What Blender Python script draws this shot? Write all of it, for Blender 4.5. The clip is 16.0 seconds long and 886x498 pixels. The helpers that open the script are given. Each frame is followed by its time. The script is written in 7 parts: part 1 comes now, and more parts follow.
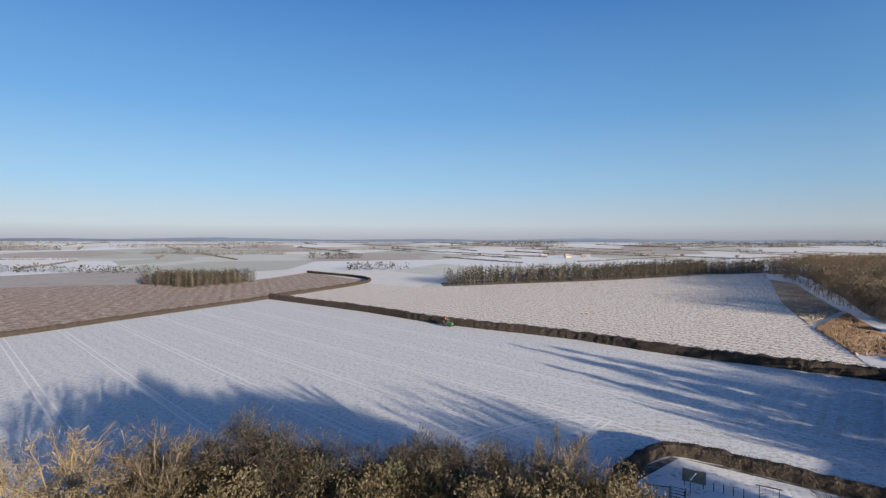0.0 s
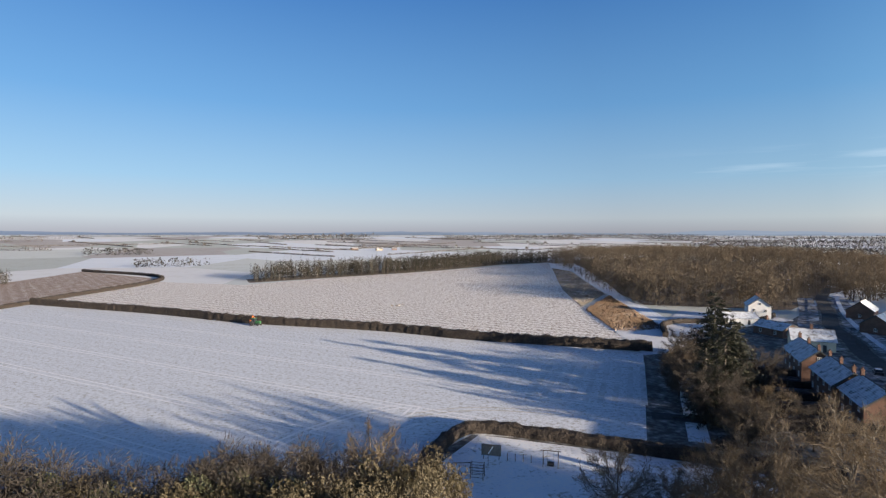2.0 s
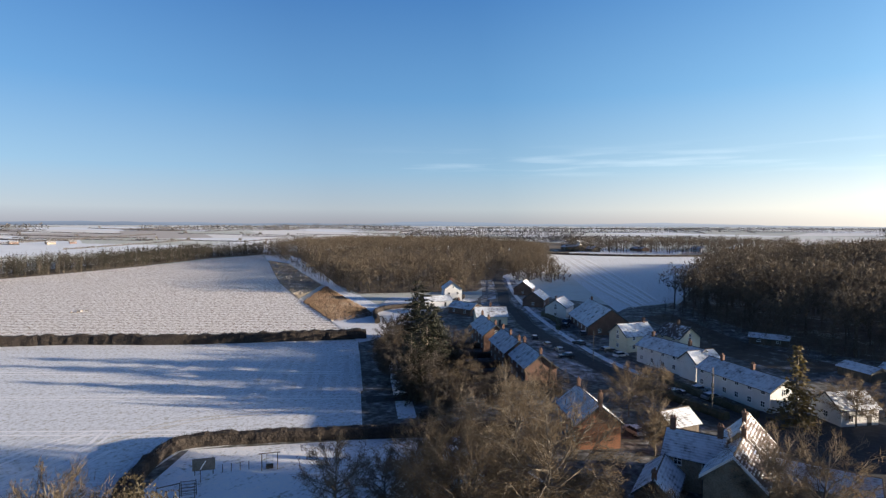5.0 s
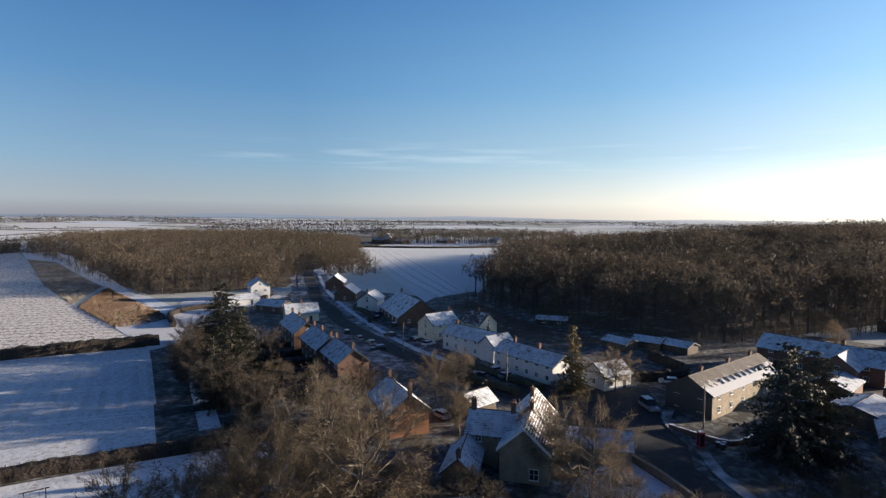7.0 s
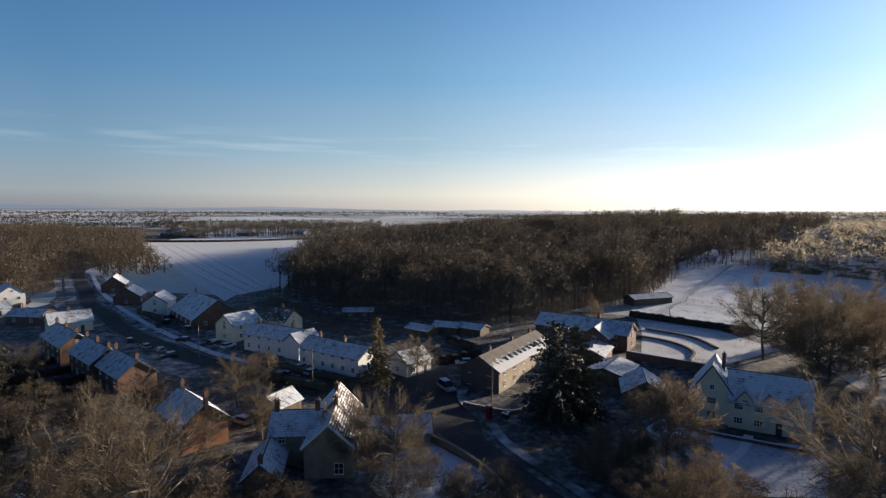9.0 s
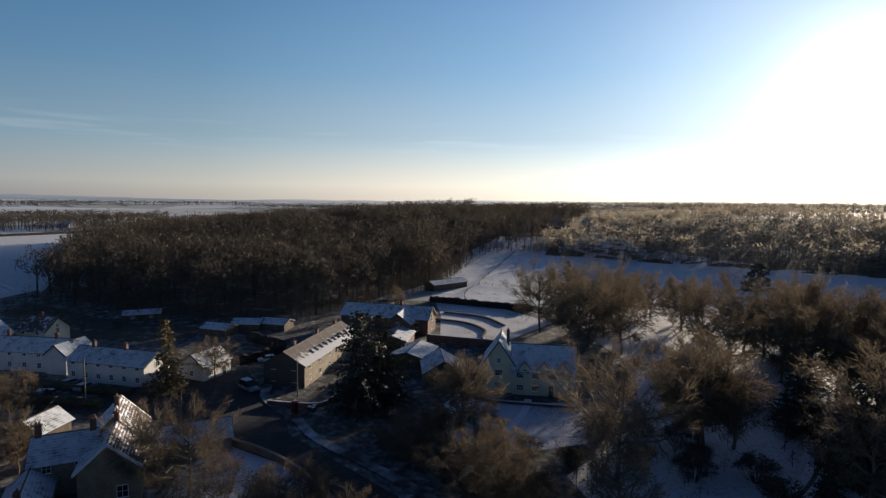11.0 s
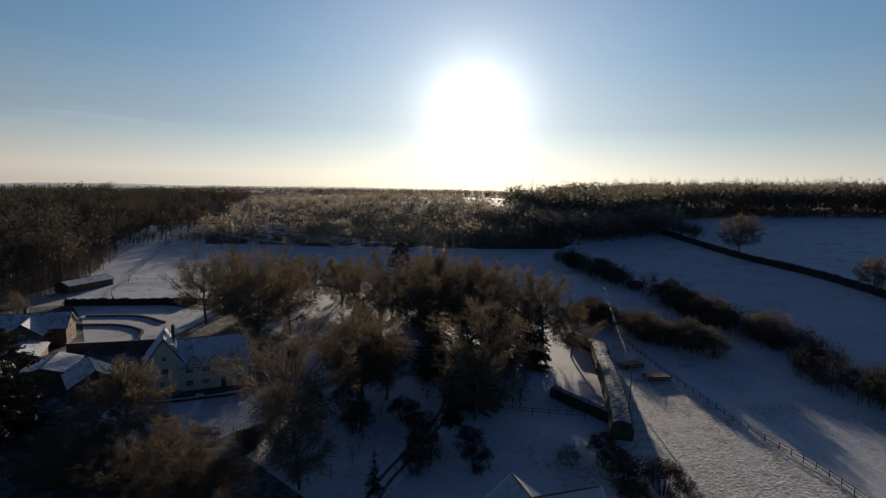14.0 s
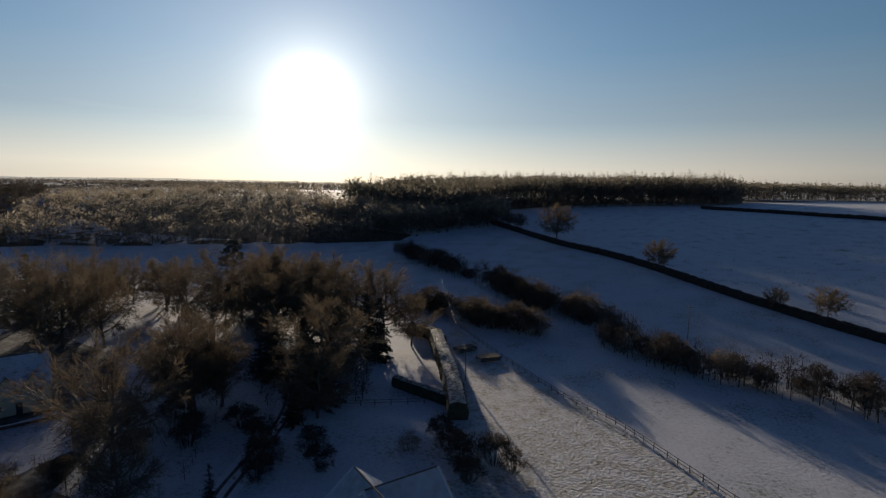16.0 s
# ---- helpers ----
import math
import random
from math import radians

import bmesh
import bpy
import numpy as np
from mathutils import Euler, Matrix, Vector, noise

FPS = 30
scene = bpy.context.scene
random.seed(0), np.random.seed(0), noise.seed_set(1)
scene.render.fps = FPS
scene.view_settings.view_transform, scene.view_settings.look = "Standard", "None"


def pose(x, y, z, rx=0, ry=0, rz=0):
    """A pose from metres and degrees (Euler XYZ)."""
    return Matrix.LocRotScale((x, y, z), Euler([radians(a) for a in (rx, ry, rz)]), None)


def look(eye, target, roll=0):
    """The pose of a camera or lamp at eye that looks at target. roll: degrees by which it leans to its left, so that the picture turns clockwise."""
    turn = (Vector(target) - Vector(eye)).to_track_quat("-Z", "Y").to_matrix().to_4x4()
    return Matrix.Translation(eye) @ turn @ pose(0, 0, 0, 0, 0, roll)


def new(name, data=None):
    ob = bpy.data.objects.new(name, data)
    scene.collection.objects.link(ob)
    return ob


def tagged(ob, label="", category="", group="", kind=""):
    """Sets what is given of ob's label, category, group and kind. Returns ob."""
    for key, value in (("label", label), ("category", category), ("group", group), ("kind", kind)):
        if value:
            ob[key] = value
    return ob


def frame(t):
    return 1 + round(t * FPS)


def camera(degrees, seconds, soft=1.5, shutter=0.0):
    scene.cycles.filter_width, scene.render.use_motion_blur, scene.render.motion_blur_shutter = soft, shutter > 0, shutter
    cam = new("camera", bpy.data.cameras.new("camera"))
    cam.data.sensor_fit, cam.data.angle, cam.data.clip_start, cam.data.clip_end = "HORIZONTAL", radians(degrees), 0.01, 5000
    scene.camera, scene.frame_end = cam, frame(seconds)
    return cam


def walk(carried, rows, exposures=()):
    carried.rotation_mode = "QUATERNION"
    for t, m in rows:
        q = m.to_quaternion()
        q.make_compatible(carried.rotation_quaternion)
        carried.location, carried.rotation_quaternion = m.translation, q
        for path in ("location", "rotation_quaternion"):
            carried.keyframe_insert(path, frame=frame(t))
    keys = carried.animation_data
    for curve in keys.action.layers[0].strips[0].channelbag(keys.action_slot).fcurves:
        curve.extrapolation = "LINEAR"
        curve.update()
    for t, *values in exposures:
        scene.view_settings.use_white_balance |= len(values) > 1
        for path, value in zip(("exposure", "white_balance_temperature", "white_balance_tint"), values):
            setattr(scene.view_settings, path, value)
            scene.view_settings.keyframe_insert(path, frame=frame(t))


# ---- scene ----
cam = camera(77.7, 16.0, soft=1.3)
walk(cam, [
    (0, pose(0, 0, 33.99, 89.13, -0.13, 0)),
    (0.5, pose(-0.03, -0.05, 34.04, 88.91, -0.32, -3.7)),
    (1, pose(-0.03, -0.2, 34.14, 88.76, -0.28, -9.13)),
    (1.5, pose(-0.03, -0.38, 34.31, 88.58, -0.18, -14.16)),
    (2, pose(-0.05, -0.65, 34.54, 88.44, -0.08, -19.46)),
    (2.5, pose(-0.06, -0.74, 34.76, 88.33, -0.11, -24.2)),
    (3, pose(-0.07, -0.72, 34.97, 88.17, -0.14, -29.15)),
    (3.5, pose(-0.1, -0.77, 35.2, 88.01, -0.11, -33.78)),
    (4, pose(-0.12, -0.84, 35.42, 87.8, -0.12, -38.62)),
    (6.5, pose(-0.3, -1.14, 36.05, 87.06, -0.4, -62.93)),
    (7, pose(-0.32, -1.24, 36.3, 86.84, -0.46, -67.81)),
    (7.5, pose(-0.34, -1.45, 36.52, 86.69, -0.45, -72.62)),
    (8, pose(-0.49, -1.79, 36.8, 86.49, -0.4, -77.66)),
    (8.5, pose(-0.81, -2.22, 37.09, 86.28, -0.37, -82.54)),
    (9, pose(-1.2, -2.65, 37.37, 85.97, -0.34, -87.61)),
    (11.5, pose(-2.9, -3.2, 37.98, 84.83, -0.61, -112.77)),
    (12, pose(-3.56, -3.28, 38.15, 84.59, -0.63, -117.94)),
    (12.5, pose(-4.36, -3.0, 38.22, 84.45, -0.63, -123.27)),
    (13, pose(-5.3, -2.1, 38.22, 84.29, -0.66, -130.06)),
    (13.5, pose(-6.12, -0.66, 38.4, 84.14, -0.84, -135.97)),
    (14, pose(-6.78, 0.6, 38.9, 83.94, -1.03, -141.85)),
    (14.5, pose(-7.32, 1.25, 39.36, 83.79, -1.12, -147.78)),
    (15, pose(-7.79, 1.48, 39.66, 83.6, -1.19, -153.82)),
    (15.5, pose(-8.06, 1.46, 39.74, 83.49, -1.11, -157.76)),
    (16, pose(-8.14, 1.34, 39.77, 83.34, -0.95, -158.3)),
], [(0, 1.33), (2, 1.39), (4, 1.50), (6.5, 1.27), (7.5, 1.14), (9, 0.90), (11.5, 0.34), (12.5, 0.16), (13.5, -0.13), (16, -0.28)])

# ---- world and sun ----
SUN_AZ, SUN_EL = radians(-145.0), radians(8.5)
SUN = Vector((-math.sin(SUN_AZ) * math.cos(SUN_EL), math.cos(SUN_AZ) * math.cos(SUN_EL), math.sin(SUN_EL)))


def make_world():
    w = bpy.data.worlds.new("winter_sky")
    scene.world = w
    w.use_nodes = True
    nt = w.node_tree
    nt.nodes.clear()
    N = nt.nodes.new
    out, bg = N("ShaderNodeOutputWorld"), N("ShaderNodeBackground")
    sky = N("ShaderNodeTexSky")
    sky.sky_type, sky.sun_disc = "NISHITA", False
    sky.sun_elevation, sky.sun_rotation = SUN_EL, -SUN_AZ
    sky.altitude, sky.air_density, sky.dust_density, sky.ozone_density = 50, 1.0, 0.6, 2.0
    tc, dot = N("ShaderNodeTexCoord"), N("ShaderNodeVectorMath")
    dot.operation = "DOT_PRODUCT"
    dot.inputs[1].default_value = SUN
    nt.links.new(tc.outputs["Generated"], dot.inputs[0])
    # bright air around the low sun
    total = None
    for power, gain in ((2200, 26.0), (260, 1.3), (26, 0.5), (5, 0.12)):
        mx, pw, mu = N("ShaderNodeMath"), N("ShaderNodeMath"), N("ShaderNodeMath")
        mx.operation, pw.operation, mu.operation = "MAXIMUM", "POWER", "MULTIPLY"
        mx.inputs[1].default_value, pw.inputs[1].default_value, mu.inputs[1].default_value = 0.0, power, gain
        nt.links.new(dot.outputs["Value"], mx.inputs[0])
        nt.links.new(mx.outputs[0], pw.inputs[0])
        nt.links.new(pw.outputs[0], mu.inputs[0])
        if total is None:
            total = mu
        else:
            ad = N("ShaderNodeMath")
            nt.links.new(total.outputs[0], ad.inputs[0])
            nt.links.new(mu.outputs[0], ad.inputs[1])
            total = ad
    glow = N("ShaderNodeVectorMath")
    glow.operation = "SCALE"
    glow.inputs[0].default_value = (1.0, 0.93, 0.82)
    nt.links.new(total.outputs[0], glow.inputs["Scale"])
    sc = N("ShaderNodeVectorMath")
    sc.operation = "SCALE"
    sc.inputs["Scale"].default_value = 0.012
    nt.links.new(sky.outputs[0], sc.inputs[0])
    # clear winter air: pale at the horizon, deep blue above
    sep, ramp = N("ShaderNodeSeparateXYZ"), N("ShaderNodeValToRGB")
    nt.links.new(tc.outputs["Generated"], sep.inputs[0])
    nt.links.new(sep.outputs["Z"], ramp.inputs[0])
    el = ramp.color_ramp.elements
    el[0].color = (0.40, 0.43, 0.53, 1)
    el[1].color = (0.002, 0.012, 0.085, 1)
    for z, c in ((0.006, (0.42, 0.45, 0.55)), (0.028, (0.53, 0.615, 0.72)), (0.095, (0.335, 0.57, 0.83)), (0.22, (0.155, 0.40, 0.77)), (0.40, (0.060, 0.225, 0.60)), (0.50, (0.026, 0.10, 0.35)), (0.62, (0.006, 0.027, 0.14))):
        el.new(z).color = (*c, 1)
    air = N("ShaderNodeVectorMath")
    air.operation = "SCALE"
    air.inputs["Scale"].default_value = 0.56 * 2.5
    nt.links.new(ramp.outputs[0], air.inputs[0])
    # the sky is brighter towards the sun
    half, side = N("ShaderNodeMath"), N("ShaderNodeValToRGB")
    half.operation = "MULTIPLY_ADD"
    half.inputs[1].default_value = half.inputs[2].default_value = 0.5
    nt.links.new(dot.outputs["Value"], half.inputs[0])
    nt.links.new(half.outputs[0], side.inputs[0])
    se = side.color_ramp.elements
    se[0].color, se[1].color = (0.40, 0.40, 0.40, 1), (1.06, 0.94, 0.81, 1)
    for p, c in ((0.35, (0.31, 0.31, 0.31)), (0.5, (0.33, 0.33, 0.32)), (0.75, (0.63, 0.52, 0.435)), (0.875, (0.94, 0.71, 0.58)), (0.97, (1.10, 0.88, 0.74))):
        se.new(p).color = (*c, 1)
    # pale warm air low down under the sun
    low, warm, warmc = N("ShaderNodeMapRange"), N("ShaderNodeMath"), N("ShaderNodeVectorMath")
    low.inputs["From Min"].default_value, low.inputs["From Max"].default_value = 0.0, 0.11
    low.inputs["To Min"].default_value, low.inputs["To Max"].default_value = 1.0, 0.0
    nt.links.new(sep.outputs["Z"], low.inputs["Value"])
    cube = N("ShaderNodeMath")
    cube.operation = "POWER"
    cube.inputs[1].default_value = 5.0
    nt.links.new(half.outputs[0], cube.inputs[0])
    warm.operation = "MULTIPLY"
    nt.links.new(low.outputs[0], warm.inputs[0])
    nt.links.new(cube.outputs[0], warm.inputs[1])
    warmc.operation = "SCALE"
    warmc.inputs[0].default_value = (0.60, 0.66, 0.47)
    nt.links.new(warm.outputs[0], warmc.inputs["Scale"])
    lit = N("ShaderNodeVectorMath")
    lit.operation = "MULTIPLY"
    nt.links.new(air.outputs[0], lit.inputs[0])
    nt.links.new(side.outputs[0], lit.inputs[1])
    both = N("ShaderNodeVectorMath")
    nt.links.new(sc.outputs[0], both.inputs[0])
    nt.links.new(lit.outputs[0], both.inputs[1])
    add = N("ShaderNodeVectorMath")
    nt.links.new(both.outputs[0], add.inputs[0])
    nt.links.new(glow.outputs[0], add.inputs[1])
    last = N("ShaderNodeVectorMath")
    nt.links.new(add.outputs[0], last.inputs[0])
    nt.links.new(warmc.outputs[0], last.inputs[1])
    # a thin streak of cirrus low over the village
    mp, nz, th = N("ShaderNodeMapping"), N("ShaderNodeTexNoise"), N("ShaderNodeMapRange")
    mp.inputs["Scale"].default_value = (5.0, 5.0, 85.0)
    nz.inputs["Scale"].default_value, nz.inputs["Detail"].default_value = 1.0, 5
    nt.links.new(tc.outputs["Generated"], mp.inputs[0])
    nt.links.new(mp.outputs[0], nz.inputs["Vector"])
    nt.links.new(nz.outputs[0], th.inputs["Value"])
    th.inputs["From Min"].default_value, th.inputs["From Max"].default_value = 0.52, 0.85
    band, east = N("ShaderNodeValToRGB"), N("ShaderNodeMapRange")
    nt.links.new(sep.outputs["Z"], band.inputs[0])
    be = band.color_ramp.elements
    be[0].color = be[1].color = (0, 0, 0, 1)
    for z, c in ((0.078, 0.0), (0.105, 1.0), (0.118, 0.7), (0.142, 0.0)):
        be.new(z).color = (c, c, c, 1)
    nt.links.new(sep.outputs["X"], east.inputs["Value"])
    east.inputs["From Min"].default_value, east.inputs["From Max"].default_value = 0.55, 0.85
    m1, m2, cirrus, topsky = N("ShaderNodeMath"), N("ShaderNodeMath"), N("ShaderNodeVectorMath"), N("ShaderNodeVectorMath")
    m1.operation = m2.operation = "MULTIPLY"
    nt.links.new(th.outputs[0], m1.inputs[0])
    nt.links.new(band.outputs[0], m1.inputs[1])
    nt.links.new(m1.outputs[0], m2.inputs[0])
    nt.links.new(east.outputs[0], m2.inputs[1])
    cirrus.operation = "SCALE"
    cirrus.inputs[0].default_value = (0.16, 0.14, 0.12)
    nt.links.new(m2.outputs[0], cirrus.inputs["Scale"])
    nt.links.new(last.outputs[0], topsky.inputs[0])
    nt.links.new(cirrus.outputs[0], topsky.inputs[1])
    bg.inputs["Strength"].default_value = 0.65
    nt.links.new(topsky.outputs[0], bg.inputs["Color"])
    nt.links.new(bg.outputs[0], out.inputs[0])


make_world()
sun = bpy.data.lights.new("sun", "SUN")
sun.energy, sun.angle, sun.color = 5.0, radians(0.6), (1.0, 0.84, 0.66)
new("sun", sun).matrix_world = look(SUN * 300, (0, 0, 0))


# ---- materials ----
def material(name, cols, scale=2.0, rough=0.8, bump=0.3, big=0.15, stops=None, metal=0.0, bands=None, thin=0.0, per=0.0, stretch=None, relief=0.1):
    """Two scales of noise choose between the colours; bands=(angle, wavelength, weight) adds rows."""
    m = bpy.data.materials.new(name)
    m.use_nodes = True
    nt = m.node_tree
    N, L = nt.nodes.new, nt.links.new
    bs = nt.nodes["Principled BSDF"]
    bs.inputs["Roughness"].default_value, bs.inputs["Metallic"].default_value = rough, metal
    tc = N("ShaderNodeTexCoord")
    src = tc.outputs["Object"]
    if stretch:
        mp = N("ShaderNodeMapping")
        mp.inputs["Scale"].default_value = stretch
        L(src, mp.inputs[0])
        src = mp.outputs[0]
    n1, n2 = N("ShaderNodeTexNoise"), N("ShaderNodeTexNoise")
    n1.inputs["Scale"].default_value, n1.inputs["Detail"].default_value = scale, 4
    n2.inputs["Scale"].default_value, n2.inputs["Detail"].default_value = scale * big, 3
    L(src, n1.inputs["Vector"]), L(src, n2.inputs["Vector"])
    mixf = N("ShaderNodeMix")
    mixf.inputs[0].default_value = 0.45
    L(n1.outputs[0], mixf.inputs[2]), L(n2.outputs[0], mixf.inputs[3])
    fac = mixf.outputs[0]
    if bands:
        mp, wv, ma = N("ShaderNodeMapping"), N("ShaderNodeTexWave"), N("ShaderNodeMath")
        mp.inputs["Rotation"].default_value = (0, 0, radians(bands[0]))
        wv.inputs["Scale"].default_value = 0.314 / bands[1]
        wv.inputs["Distortion"].default_value, wv.inputs["Detail"].default_value = 1.0, 3
        wv.inputs["Detail Scale"].default_value = 2.0
        ma.operation = "MULTIPLY_ADD"
        ma.inputs[1].default_value = bands[2]
        L(tc.outputs["Object"], mp.inputs[0]), L(mp.outputs[0], wv.inputs["Vector"])
        L(wv.outputs["Fac"], ma.inputs[0]), L(fac, ma.inputs[2])
        off = N("ShaderNodeMath")
        off.inputs[1].default_value = -bands[2] / 2
        L(ma.outputs[0], off.inputs[0])
        fac = off.outputs[0]
    if per:
        oi, ad = N("ShaderNodeObjectInfo"), N("ShaderNodeMath")
        ad.operation = "MULTIPLY_ADD"
        ad.inputs[1].default_value = per
        L(oi.outputs["Random"], ad.inputs[0]), L(fac, ad.inputs[2])
        fac = ad.outputs[0]
    ramp = N("ShaderNodeValToRGB")
    el = ramp.color_ramp.elements
    stops = stops or [0.3 + 0.4 * i / max(1, len(cols) - 1) for i in range(len(cols))]
    while len(el) < len(cols):
        el.new(0.5)
    for e, c, s in zip(el, cols, stops):
        e.position, e.color = s, (*c, 1)
    L(fac, ramp.inputs[0]), L(ramp.outputs[0], bs.inputs["Base Color"])
    if bump:
        bp = N("ShaderNodeBump")
        bp.inputs["Strength"].default_value, bp.inputs["Distance"].default_value = bump, relief
        L(fac if bands else n1.outputs[0], bp.inputs["Height"]), L(bp.outputs[0], bs.inputs["Normal"])
    if thin:
        tr, ms = N("ShaderNodeBsdfTranslucent"), N("ShaderNodeMixShader")
        ms.inputs[0].default_value = thin
        L(ramp.outputs[0], tr.inputs["Color"])
        L(bs.outputs[0], ms.inputs[1]), L(tr.outputs[0], ms.inputs[2])
        L(ms.outputs[0], nt.nodes["Material Output"].inputs["Surface"])
    return m


